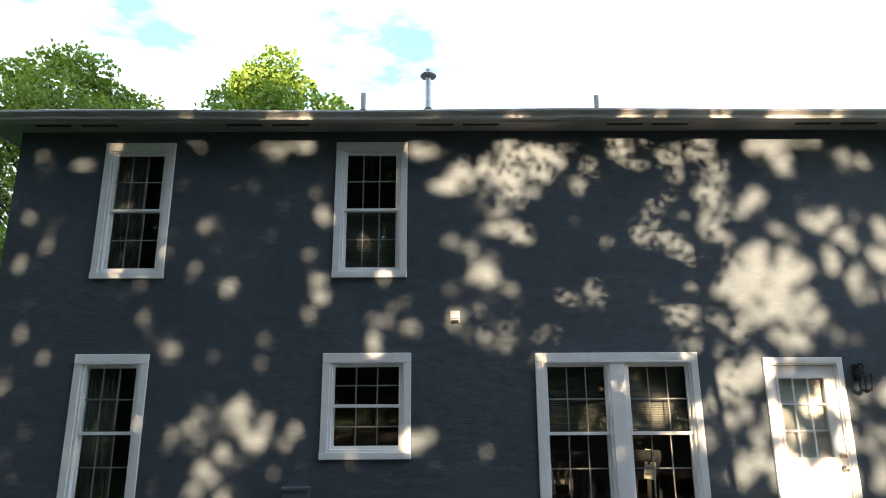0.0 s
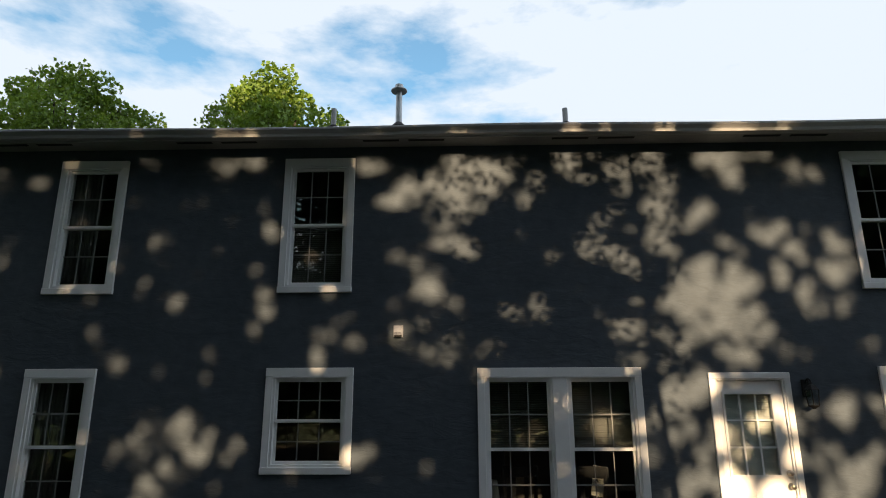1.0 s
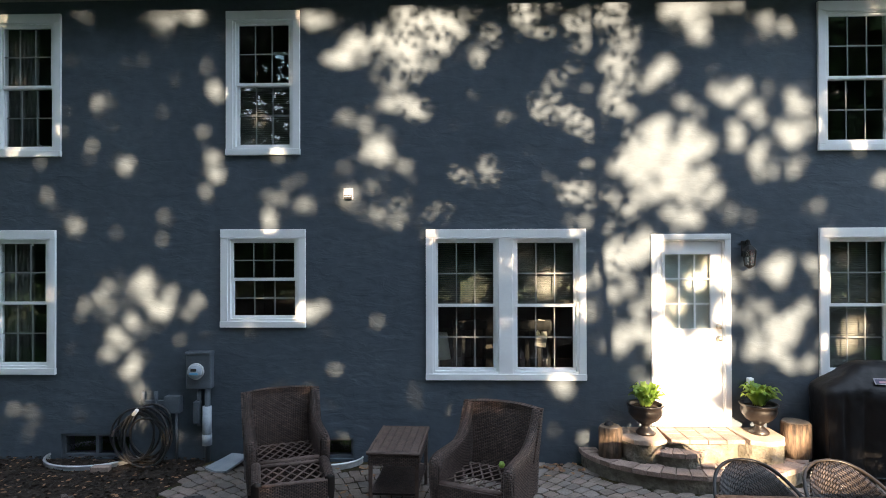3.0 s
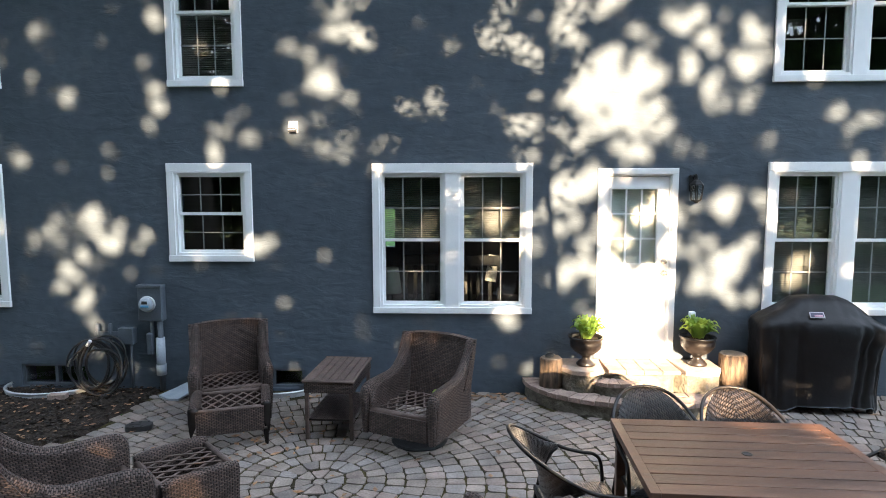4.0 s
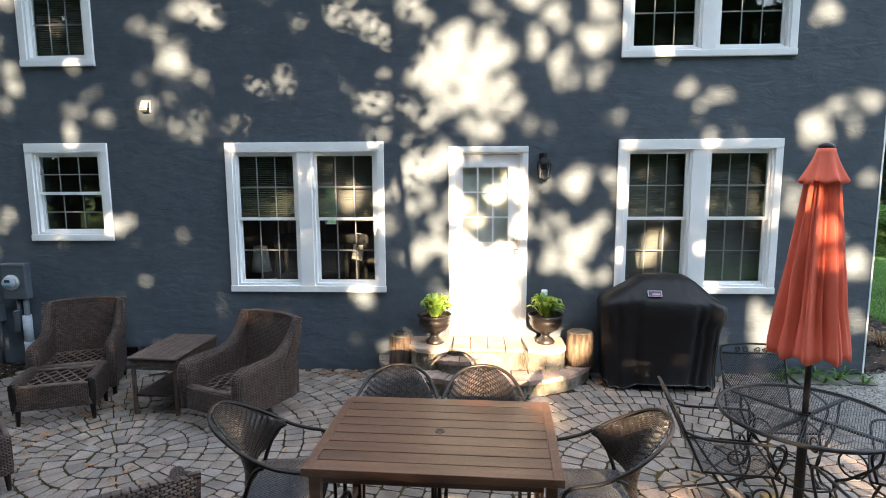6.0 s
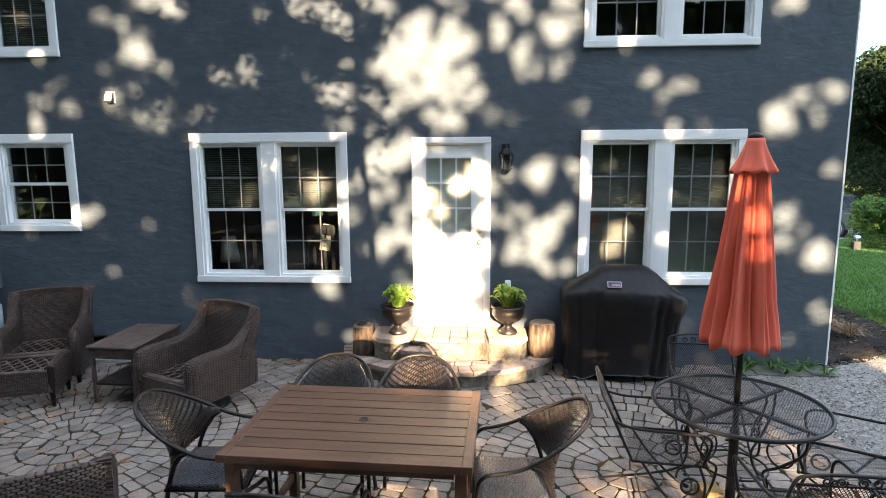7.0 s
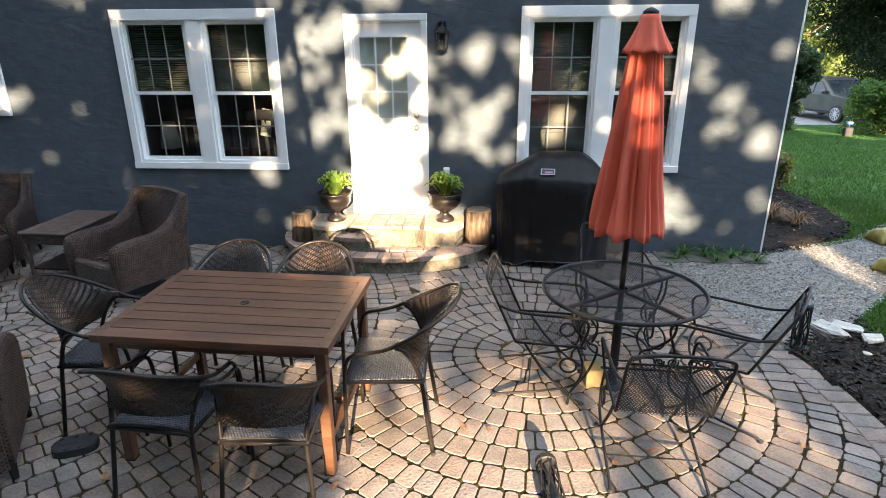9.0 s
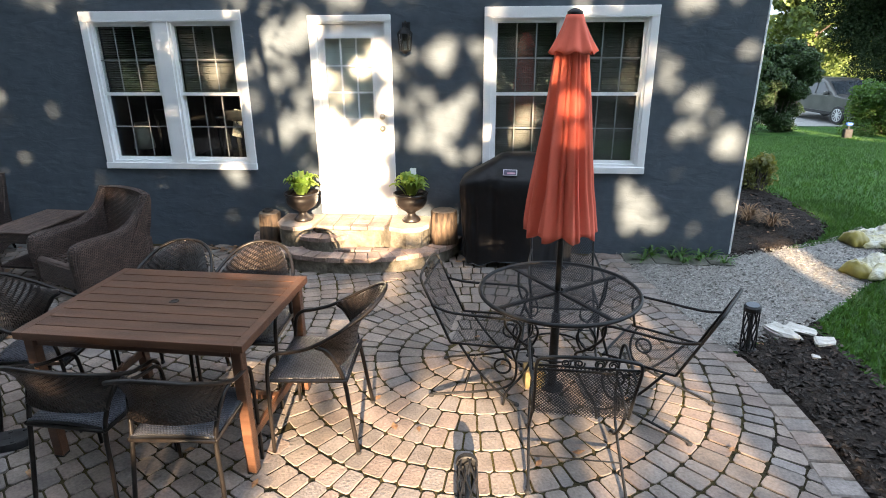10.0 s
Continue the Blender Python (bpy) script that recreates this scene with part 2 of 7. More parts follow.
M_CURTAIN = mat("grey_curtain", (0.12, 0.12, 0.127), (0.17, 0.17, 0.178), 8.0, 0.9, 0.1, 200.0)
M_BLACK = mat("black_metal", (0.009, 0.009, 0.0095), (0.02, 0.02, 0.021), 20.0, 0.42, 0.15, 160.0, rough2=0.6)
M_BRASS = mat("brushed_nickel", (0.45, 0.4, 0.33), (0.55, 0.5, 0.42), 20.0, 0.25, 0.0, metal=1.0)
M_GALV = mat("galvanised_steel", (0.42, 0.44, 0.45), (0.6, 0.61, 0.62), 7.0, 0.4, 0.1, 40.0, metal=0.7)
M_GREYPAINT = mat("wall_grey_paint", (0.062, 0.076, 0.094), (0.085, 0.1, 0.12), 6.0, 0.5, 0.2, 60.0)
M_PVC = mat("grey_white_pvc", (0.27, 0.31, 0.36), (0.36, 0.4, 0.44), 5.0, 0.4, 0.05)
M_RUBBER = mat("black_rubber", (0.012, 0.012, 0.013), (0.03, 0.03, 0.032), 9.0, 0.45, 0.1, 80.0)
M_SLATWOOD = mat("stained_table_wood", (0.055, 0.025, 0.0135), (0.106, 0.05, 0.0275), 2.2, 0.32, 0.35, 26.0, stretch=(1.0, 9.0, 9.0), vary=0.14, depth=0.004)
M_LOG = mat("weathered_log", (0.03, 0.021, 0.015), (0.16, 0.108, 0.07), 8.0, 0.8, 0.8, 20.0, stretch=(3, 3, 0.6), depth=0.02)
M_BARK = mat("bark", (0.05, 0.04, 0.032), (0.11, 0.09, 0.07), 4.0, 0.9, 0.9, 18.0, stretch=(2, 2, 0.5), depth=0.03)
M_LOGTOP = mat("cut_log_end", (0.09, 0.07, 0.055), (0.2, 0.16, 0.12), 9.0, 0.85, 0.5, 60.0)
M_PAVER = mat("concrete_paver", (0.128, 0.111, 0.101), (0.219, 0.193, 0.177), 5.0, 0.85, 0.7, 55.0, vary=0.16, island=True, spots=0.25, depth=0.008)
M_PAVER_ONE = mat("concrete_paver_single", (0.128, 0.111, 0.101), (0.219, 0.193, 0.177), 5.0, 0.85, 0.7, 55.0, vary=0.16, spots=0.25, depth=0.008)
mottled_stones(M_PAVER, True)
mottled_stones(M_PAVER_ONE, False)
M_PAVER_RED = mat("red_paver", (0.185, 0.135, 0.112), (0.3, 0.225, 0.19), 5.0, 0.85, 0.7, 55.0, vary=0.22, spots=0.25, depth=0.008)
M_JOINT = mat("mossy_joint_sand", (0.017, 0.0145, 0.0105), (0.06, 0.049, 0.018), 1.6, 0.95, 0.8, 60.0, spots=0.3, depth=0.02)
M_FLAG = mat("flagstone", (0.27, 0.21, 0.17), (0.4, 0.31, 0.25), 4.0, 0.8, 0.5, 30.0, depth=0.015)
M_STONE = mat("stone_side", (0.075, 0.068, 0.05), (0.19, 0.168, 0.135), 7.0, 0.9, 0.9, 24.0, depth=0.03)
M_MULCH = mat("dark_mulch", (0.008, 0.0065, 0.006), (0.03, 0.024, 0.02), 9.0, 0.95, 1.0, 34.0, spots=0.5, depth=0.05)
M_SOIL = mat("garden_soil", (0.015, 0.011, 0.009), (0.045, 0.035, 0.028), 9.0, 0.95, 1.0, 34.0, spots=0.4, depth=0.04)
M_GRAVEL = mat("pale_gravel", (0.15, 0.145, 0.135), (0.32, 0.305, 0.285), 26.0, 0.9, 1.0, 70.0, spots=0.6, depth=0.03)
M_LAWN = mat("lawn", (0.025, 0.072, 0.012), (0.055, 0.13, 0.022), 1.1, 0.9, 1.0, 60.0, spots=0.4, depth=0.05)
M_GRASS = leaf_material("grass_blade", (0.022, 0.065, 0.011), (0.05, 0.115, 0.019))
M_LEAF = leaf_material("tree_leaf", (0.06, 0.125, 0.02), (0.17, 0.26, 0.04))
M_LEAF_DARK = mat("yard_tree_leaf", (0.02, 0.04, 0.01), (0.04, 0.07, 0.016), 3.0, 0.6, 0.0, 30.0, vary=0.35, island=True)
M_BUSH = leaf_material("shrub_leaf", (0.02, 0.045, 0.016), (0.05, 0.085, 0.035))
M_HEDGE = leaf_material("hedge_leaf", (0.03, 0.075, 0.014), (0.075, 0.15, 0.028))
M_HOSTA = leaf_material("hosta_leaf", (0.13, 0.24, 0.03), (0.34, 0.45, 0.12))
M_CLOTH = mat("red_orange_canvas", (0.52, 0.095, 0.055), (0.64, 0.135, 0.085), 3.0, 0.85, 0.3, 420.0, depth=0.002)
M_COVER = mat("black_grill_cover", (0.006, 0.006, 0.007), (0.011, 0.011, 0.0125), 2.5, 0.36, 0.35, 11.0, depth=0.02)
M_URN = mat("dark_urn_glaze", (0.006, 0.005, 0.005), (0.017, 0.013, 0.011), 7.0, 0.3, 0.2, 40.0)
M_WEAVE_BROWN = weave_material("brown_wicker", (0.05, 0.034, 0.029), (0.115, 0.08, 0.068), 26.0, 74.0)
M_WEAVE_CHEVRON = weave_material("bronze_wicker_chevron", (0.017, 0.0125, 0.0105), (0.053, 0.04, 0.033), 30.0, 50.0, 0.28, 0.0, 0.75)
# black seat weave tinted blue and lighter to imitate the sky's sheen
M_WEAVE_SEAT = weave_material("sky_sheen_wicker", (0.036, 0.039, 0.05), (0.066, 0.071, 0.09), 60.0, 66.0, 0.35)
M_WOODS = leaf_material("far_foliage", (0.04, 0.075, 0.02), (0.13, 0.17, 0.05))
M_OLIVE = leaf_material("olive_leaf", (0.06, 0.085, 0.03), (0.2, 0.19, 0.06))
M_FIR = mat("dark_evergreen_needle", (0.01, 0.02, 0.008), (0.026, 0.04, 0.015), 3.0, 0.7, 0.0, 30.0, vary=0.2, island=True)
M_FRAME = mat("bronze_tube", (0.007, 0.006, 0.0055), (0.016, 0.0125, 0.011), 14.0, 0.3, 0.1, 90.0)
M_RATTAN = mat("wicker_wrap", (0.06, 0.042, 0.036), (0.11, 0.078, 0.066), 12.0, 0.55, 0.9, 90.0, depth=0.008)

for m, level in ((M_BLACK, 0.2), (M_FRAME, 0.22), (M_MULCH, 0.1), (M_SOIL, 0.1), (M_LAWN, 0.15), (M_JOINT, 0.1), (M_COVER, 0.2), (M_RUBBER, 0.3), (M_SHEET, 0.14), (M_STUCCO, 0.25), (M_WEAVE_CHEVRON, 0.35), (M_WEAVE_BROWN, 0.3), (M_RATTAN, 0.3), (M_FIR, 0.1), (M_LEAF_DARK, 0.15)):
    m.node_tree.nodes["Principled BSDF"].inputs["Specular IOR Level"].default_value = level


# ---- building helpers ----
def finish(bm, name, material, smooth=False):
    me = bpy.data.meshes.new(name)
    bmesh.ops.recalc_face_normals(bm, faces=bm.faces)
    bm.to_mesh(me)
    bm.free()
    me.materials.append(material)
    if smooth:
        me.polygons.foreach_set("use_smooth", [True] * len(me.polygons))
    return me


def part(name, bm, material, parent, label="", smooth=False, at=None):
    ob = new(name, finish(bm, name, material, smooth))
    ob.parent = parent
    if at is not None:
        ob.matrix_basis = at
    return tagged(ob, label)


def thing(name, label, category, m=None, group="", kind=""):
    ob = new(name)
    ob.empty_display_size = 0.1
    if m is not None:
        ob.matrix_basis = m
    return tagged(ob, label, category, group, kind)


def solid(name, bm, material, label, category, kind="", group="", m=None, smooth=False):
    ob = new(name, finish(bm, name, material, smooth))
    if m is not None:
        ob.matrix_basis = m
    return tagged(ob, label, category, group, kind)


def box(bm, x0, x1, y0, y1, z0, z1, bevel=0.0, m=None, seg=1):
    made = bmesh.ops.create_cube(bm, size=1.0)["verts"]
    bmesh.ops.scale(bm, vec=(x1 - x0, y1 - y0, z1 - z0), verts=made)
    bmesh.ops.translate(bm, vec=((x0 + x1) / 2, (y0 + y1) / 2, (z0 + z1) / 2), verts=made)
    if m is not None:
        bmesh.ops.transform(bm, matrix=m, verts=made)
    if bevel:
        edges = list({e for v in made for e in v.link_edges})
        bmesh.ops.bevel(bm, geom=edges, offset=bevel, segments=seg, profile=0.6, affect="EDGES")
    return bm


def one_box(x0, x1, y0, y1, z0, z1, bevel=0.0, m=None, seg=1):
    return box(bmesh.new(), x0, x1, y0, y1, z0, z1, bevel, m, seg)


def tube(bm, pts, r, n=8, closed=False, taper=None):
    """A round bar along the points; taper: the radius at each point."""
    pts = [Vector(p) for p in pts]
    rings, up, count = [], Vector((0.31, 0.17, 0.93)), len(pts)
    side, layer, run = None, bm.loops.layers.uv.verify(), [0.0]
    for p, q in zip(pts, pts[1:] + pts[:1]):
        run.append(run[-1] + (q - p).length)
    for i, p in enumerate(pts):
        a = pts[i - 1] if i or closed else pts[0]
        c = pts[(i + 1) % count] if i < count - 1 or closed else pts[-1]
        d = (c - a).normalized()
        if side is None:
            side = d.cross(up).normalized()
        side = (side - d * side.dot(d)).normalized()
        other = d.cross(side)
        rr = taper[i] if taper else r
        rings.append([bm.verts.new(p + rr * (math.cos(2 * math.pi * k / n) * side + math.sin(2 * math.pi * k / n) * other)) for k in range(n)])
    for i in range(count if closed else count - 1):
        a, b = rings[i], rings[(i + 1) % count]
        for k in range(n):
            f = bm.faces.new((a[k], a[(k + 1) % n], b[(k + 1) % n], b[k]))
            for loop, (q, s) in zip(f.loops, ((k, i), (k + 1, i), (k + 1, i + 1), (k, i + 1))):
                loop[layer].uv = (2 * math.pi * r * q / n, run[s])
    if not closed:
        bm.faces.new(rings[0][::-1])
        bm.faces.new(rings[-1])
    return bm


def smooth_path(pts, steps=6):
    """Catmull-Rom through the points."""
    p = [Vector(v) for v in pts]
    p = [2 * p[0] - p[1]] + p + [2 * p[-1] - p[-2]]
    out = []
    for i in range(1, len(p) - 2):
        for s in range(steps):
            t = s / steps
            out.append(0.5 * ((2 * p[i]) + (p[i + 1] - p[i - 1]) * t + (2 * p[i - 1] - 5 * p[i] + 4 * p[i + 1] - p[i + 2]) * t * t
                              + (3 * p[i] - p[i - 1] - 3 * p[i + 1] + p[i + 2]) * t ** 3))
    return out + [p[-2]]


def lathe(bm, profile, n=24, wobble=None):
    rings = []
    for r, z in profile:
        ring = []
        for k in range(n):
            a = 2 * math.pi * k / n
            q = r * (wobble(a, z) if wobble else 1.0)
            ring.append(bm.verts.new((q * math.cos(a), q * math.sin(a), z)))
        rings.append(ring)
    for a, b in zip(rings, rings[1:]):
        for k in range(n):
            bm.faces.new((a[k], a[(k + 1) % n], b[(k + 1) % n], b[k]))
    bm.faces.new(rings[0][::-1])
    bm.faces.new(rings[-1])
    return bm


def sheet(bm, rows, thick=0.0, turned=False):
    """A surface through rows of points, with UV in metres along it; thick: its depth along the normal; turned: U along the columns."""
    rows = [[Vector(p) for p in r] for r in rows]
    nr, nc = len(rows), len(rows[0])
    layer = bm.loops.layers.uv.verify()
    us, vs = np.zeros((nr, nc)), np.zeros((nr, nc))
    for i in range(nr):
        for j in range(nc):
            if j:
                us[i, j] = us[i, j - 1] + (rows[i][j] - rows[i][j - 1]).length
            if i:
                vs[i, j] = vs[i - 1, j] + (rows[i][j] - rows[i - 1][j]).length
    us -= us[:, -1:] / 2

    def normal(i, j):
        a = rows[min(i + 1, nr - 1)][j] - rows[max(i - 1, 0)][j]
        b = rows[i][min(j + 1, nc - 1)] - rows[i][max(j - 1, 0)]
        c = b.cross(a)
        return c.normalized() if c.length > 1e-9 else Vector((0, 0, 1))
    layers = [0.0] if not thick else [thick / 2, -thick / 2]
    grids = []
    for off in layers:
        grids.append([[bm.verts.new(rows[i][j] + off * normal(i, j)) for j in range(nc)] for i in range(nr)])

    def face(quads):
        f = bm.faces.new([q[0] for q in quads])
        for loop, q in zip(f.loops, quads):
            loop[layer].uv = (vs[q[1], q[2]], us[q[1], q[2]]) if turned else (us[q[1], q[2]], vs[q[1], q[2]])
    for g in grids:
        for i in range(nr - 1):
            for j in range(nc - 1):
                face([(g[a][b], a, b) for a, b in ((i, j), (i, j + 1), (i + 1, j + 1), (i + 1, j))])
    if thick:
        g, h = grids
        rim = [(0, j) for j in range(nc)] + [(i, nc - 1) for i in range(1, nr)] + [(nr - 1, j) for j in range(nc - 2, -1, -1)] + [(i, 0) for i in range(nr - 2, 0, -1)]
        for k, (i, j) in enumerate(rim):
            i2, j2 = rim[(k + 1) % len(rim)]
            face([(g[i][j], i, j), (h[i][j], i, j), (h[i2][j2], i2, j2), (g[i2][j2], i2, j2)])
    return bm


def slab(bm, outline, z0, z1, bevel=0.0):
    """A plate with that outline, (x, y) counter-clockwise."""
    low = [bm.verts.new((x, y, z0)) for x, y in outline]
    top = [bm.verts.new((x, y, z1)) for x, y in outline]
    n = len(outline)
    f = bm.faces.new(top)
    bm.faces.new(low[::-1])
    for k in range(n):
        bm.faces.new((low[k], low[(k + 1) % n], top[(k + 1) % n], top[k]))
    if bevel:
        bmesh.ops.bevel(bm, geom=list(f.edges), offset=bevel, segments=2, profile=0.6, affect="EDGES")
    return bm


def leaf_cloud(name, centres, sizes, material, parent=None, seed=1, flat=0.5, droop=0.0):
    """Many small folded leaves, each of two triangles pairs, at the given centres."""
    rng = np.random.default_rng(seed)
    c = np.asarray(centres, float)
    n = len(c)
    s = np.asarray(sizes, float).reshape(-1, 1) * np.ones((n, 1))
    a = rng.normal(size=(n, 3))
    a /= np.linalg.norm(a, axis=1, keepdims=True)
    b = rng.normal(size=(n, 3))
    b -= (b * a).sum(1, keepdims=True) * a
    b /= np.linalg.norm(b, axis=1, keepdims=True)
    nn = np.cross(a, b)
    p0, p2 = c - a * s * 0.5, c + a * s * 0.5
    p1, p3 = c + b * s * flat * 0.6 + nn * s * 0.12, c - b * s * flat * 0.6 + nn * s * 0.12
    verts = np.stack([p0, p1, p2, p3], 1).reshape(-1, 3)
    idx = np.arange(n)[:, None] * 4
    faces = np.concatenate([idx + [0, 1, 2], idx + [0, 2, 3]], 1).reshape(-1, 3)
    me = bpy.data.meshes.new(name)
    me.from_pydata(verts.tolist(), [], faces.tolist())
    me.materials.append(material)
    ob = new(name, me)
    ob.parent = parent
    return ob


# ---- the house ----
WALL_Y, WALL_IN, HX0, HX1, HY1, SOFFIT = 7.15, 7.40, -5.25, 8.65, 15.7, 5.56
WINDOWS = [  # outer casing x0, x1, z0, z1, units, kind of shade behind
    ("window_1", -4.15, -3.28, 3.655, 5.39, 1, "curtain"),
    ("window_2", -1.255, -0.36, 3.655, 5.39, 1, "half"),
    ("window_3", -4.19, -3.34, 1.02, 2.765, 1, "curtain"),
    ("window_4", -1.32, -0.295, 1.59, 2.765, 1, "none"),
    ("window_5", 1.145, 3.035, 0.97, 2.755, 2, "upper"),
    ("window_6", 5.735, 7.63, 3.655, 5.40, 2, "none"),
    ("window_7", 5.735, 7.565, 0.975, 2.755, 2, "full"),
]
DOOR = (3.795, 4.715, 0.56, 2.69)
HOLES = [(x0 + 0.075, x1 - 0.075, z0 + 0.075, z1 - 0.09) for _, x0, x1, z0, z1, *_ in WINDOWS]
HOLES.append((DOOR[0] + 0.06, DOOR[1] - 0.06, DOOR[2], DOOR[3] - 0.06))
HOLES += [(-3.28, -2.42, 0.02, 0.30), (-0.50, 0.28, 0.02, 0.27)]      # cellar windows


def pierced_wall(x0, x1, z0, z1, y0, y1, holes):
    bm = bmesh.new()
    xs = sorted({x0, x1, *(h[0] for h in holes), *(h[1] for h in holes)})
    zs = sorted({z0, z1, *(h[2] for h in holes), *(h[3] for h in holes)})
    inside = lambda x, z: x0 < x < x1 and z0 < z < z1 and not any(h[0] < x < h[1] and h[2] < z < h[3] for h in holes)  # noqa: E731
    cache = {}

    def v(i, j, k):
        if (i, j, k) not in cache:
            cache[i, j, k] = bm.verts.new((xs[i], (y0, y1)[k], zs[j]))
        return cache[i, j, k]
    mid = lambda s, i: (s[i] + s[i + 1]) / 2 if 0 <= i < len(s) - 1 else 1e9  # noqa: E731
    for i in range(len(xs) - 1):
        for j in range(len(zs) - 1):
            if not inside(mid(xs, i), mid(zs, j)):
                continue
            bm.faces.new((v(i, j, 0), v(i + 1, j, 0), v(i + 1, j + 1, 0), v(i, j + 1, 0)))
            bm.faces.new((v(i, j, 1), v(i, j + 1, 1), v(i + 1, j + 1, 1), v(i + 1, j, 1)))
            for di, dj, a, b in ((-1, 0, (i, j), (i, j + 1)), (1, 0, (i + 1, j), (i + 1, j + 1)), (0, -1, (i, j), (i + 1, j)), (0, 1, (i, j + 1), (i + 1, j + 1))):
                if not inside(mid(xs, i + di), mid(zs, j + dj)):
                    bm.faces.new((v(*a, 0), v(*b, 0), v(*b, 1), v(*a, 1)))
    return bm


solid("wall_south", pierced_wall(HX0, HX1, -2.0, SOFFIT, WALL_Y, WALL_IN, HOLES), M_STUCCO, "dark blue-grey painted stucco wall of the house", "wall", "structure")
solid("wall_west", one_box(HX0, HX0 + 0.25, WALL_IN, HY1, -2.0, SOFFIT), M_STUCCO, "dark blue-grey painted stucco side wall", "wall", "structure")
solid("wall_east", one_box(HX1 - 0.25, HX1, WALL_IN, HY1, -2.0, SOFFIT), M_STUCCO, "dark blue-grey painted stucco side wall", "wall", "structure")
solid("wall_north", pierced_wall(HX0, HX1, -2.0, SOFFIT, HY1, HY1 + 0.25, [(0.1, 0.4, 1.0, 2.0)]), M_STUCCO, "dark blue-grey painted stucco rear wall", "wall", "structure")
solid("trim", one_box(HX1 + 0.002, HX1 + 0.022, WALL_Y - 0.004, WALL_Y + 0.06, 0.02, SOFFIT - 0.01, 0.004), M_TRIM, "thin white corner strip on the stucco", "trim", "structure")
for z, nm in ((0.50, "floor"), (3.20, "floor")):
    solid(nm, one_box(HX0 + 0.25, HX1 - 0.25, WALL_IN, HY1, z - 0.25, z), M_ROOM, "floor inside the house, coloured dark as if unlit", "floor", "structure")
solid("ceiling", one_box(HX0 + 0.25, HX1 - 0.25, WALL_IN, HY1, SOFFIT - 0.06, SOFFIT), M_ROOM, "ceiling of the upper storey, coloured dark as if unlit", "ceiling", "structure")
solid("wall_inner", pierced_wall(HX0 + 0.25, HX1 - 0.25, -0.3, SOFFIT - 0.07, 11.2, 11.35, [(0.55, 1.75, 0.52, 2.65)]), M_ROOM, "inner partition wall, coloured dark as if unlit", "wall", "structure")
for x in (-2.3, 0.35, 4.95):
    solid("wall_inner", one_box(x, x + 0.12, WALL_IN, 11.2, -0.3, SOFFIT - 0.07), M_ROOM, "inner partition wall, coloured dark as if unlit", "wall", "structure")


# roof with its eaves, gutter and pipes
EX0, EX1, EY0, EY1, EZ, PITCH = HX0 - 0.34, HX1 + 0.34, 6.84, HY1 + 0.58, 5.665, 0.485
roof = thing("roof", "low hipped roof of dark asphalt shingles", "roof", kind="structure")
bm = bmesh.new()
half = (EY1 - EY0) / 2
corner = [bm.verts.new(p) for p in ((EX0, EY0, EZ), (EX1, EY0, EZ), (EX1, EY1, EZ), (EX0, EY1, EZ))]
ridge = [bm.verts.new((EX0 + half, EY0 + half, EZ + PITCH * half)), bm.verts.new((EX1 - half, EY0 + half, EZ + PITCH * half))]
for f in ((corner[0], corner[1], ridge[1], ridge[0]), (corner[1], corner[2], ridge[1]), (corner[2], corner[3], ridge[0], ridge[1]), (corner[3], corner[0], ridge[0]), (corner[3], corner[2], corner[1], corner[0])):
    bm.faces.new(f)
part("shingle_roof", bm, M_ROOF, roof)
bm = bmesh.new()
box(bm, EX0, EX1, EY0 + 0.02, WALL_Y - 0.002, SOFFIT - 0.012, SOFFIT + 0.01)
box(bm, EX0, HX0 - 0.002, WALL_Y, HY1, SOFFIT - 0.012, SOFFIT + 0.01)
box(bm, HX1 + 0.025, EX1, WALL_Y, HY1, SOFFIT - 0.012, SOFFIT + 0.01)
part("soffit", bm, M_SOFFIT, roof, "grey-white painted soffit")
bm = bmesh.new()
box(bm, EX0 - 0.02, EX1 + 0.02, EY0, EY0 + 0.018, SOFFIT - 0.03, EZ - 0.004)
box(bm, EX0 - 0.02, EX0, EY0 + 0.02, EY1, SOFFIT - 0.03, EZ - 0.004)
box(bm, EX1, EX1 + 0.02, EY0 + 0.02, EY1, SOFFIT - 0.03, EZ - 0.004)
part("fascia", bm, M_GUTTER, roof)
for k in range(-3, 4):
    for side in (-1, 1):
        x = 0.27 + 2.36 * k + side * 0.285
        if EX0 < x < EX1:
            bm = one_box(x - 0.225, x + 0.225, 6.925, 6.975, SOFFIT - 0.016, SOFFIT - 0.0125)
            for i in range(9):
                box(bm, x - 0.215 + 0.05 * i, x - 0.209 + 0.05 * i, 6.925, 6.975, SOFFIT - 0.02, SOFFIT - 0.016)
            part("soffit_vent", bm, M_DARK, roof, "dark slotted soffit vent")
bm = bmesh.new()                                          # moulded gutter, swept along the eave
profile = [(0.0, 0.0), (-0.075, 0.0), (-0.082, 0.035), (-0.105, 0.062), (-0.118, 0.075), (-0.118, 0.1), (-0.108, 0.108), (-0.1, 0.1), (-0.1, 0.08), (-0.07, 0.05), (-0.065, 0.015), (0.0, 0.012)]
rings = []
for i in range(13):
    x = EX0 - 0.03 + (EX1 - EX0 + 0.06) * i / 12
    sag = 0.012 * math.sin(i * 1.3)
    rings.append([bm.verts.new((x, EY0 - 0.002 + a, SOFFIT - 0.02 + b + sag)) for a, b in profile])
for a, b in zip(rings, rings[1:]):
    for k in range(len(profile)):
        q = (k + 1) % len(profile)
        bm.faces.new((a[k], a[q], b[q], b[k]))
bm.faces.new(rings[0])
bm.faces.new(rings[-1][::-1])
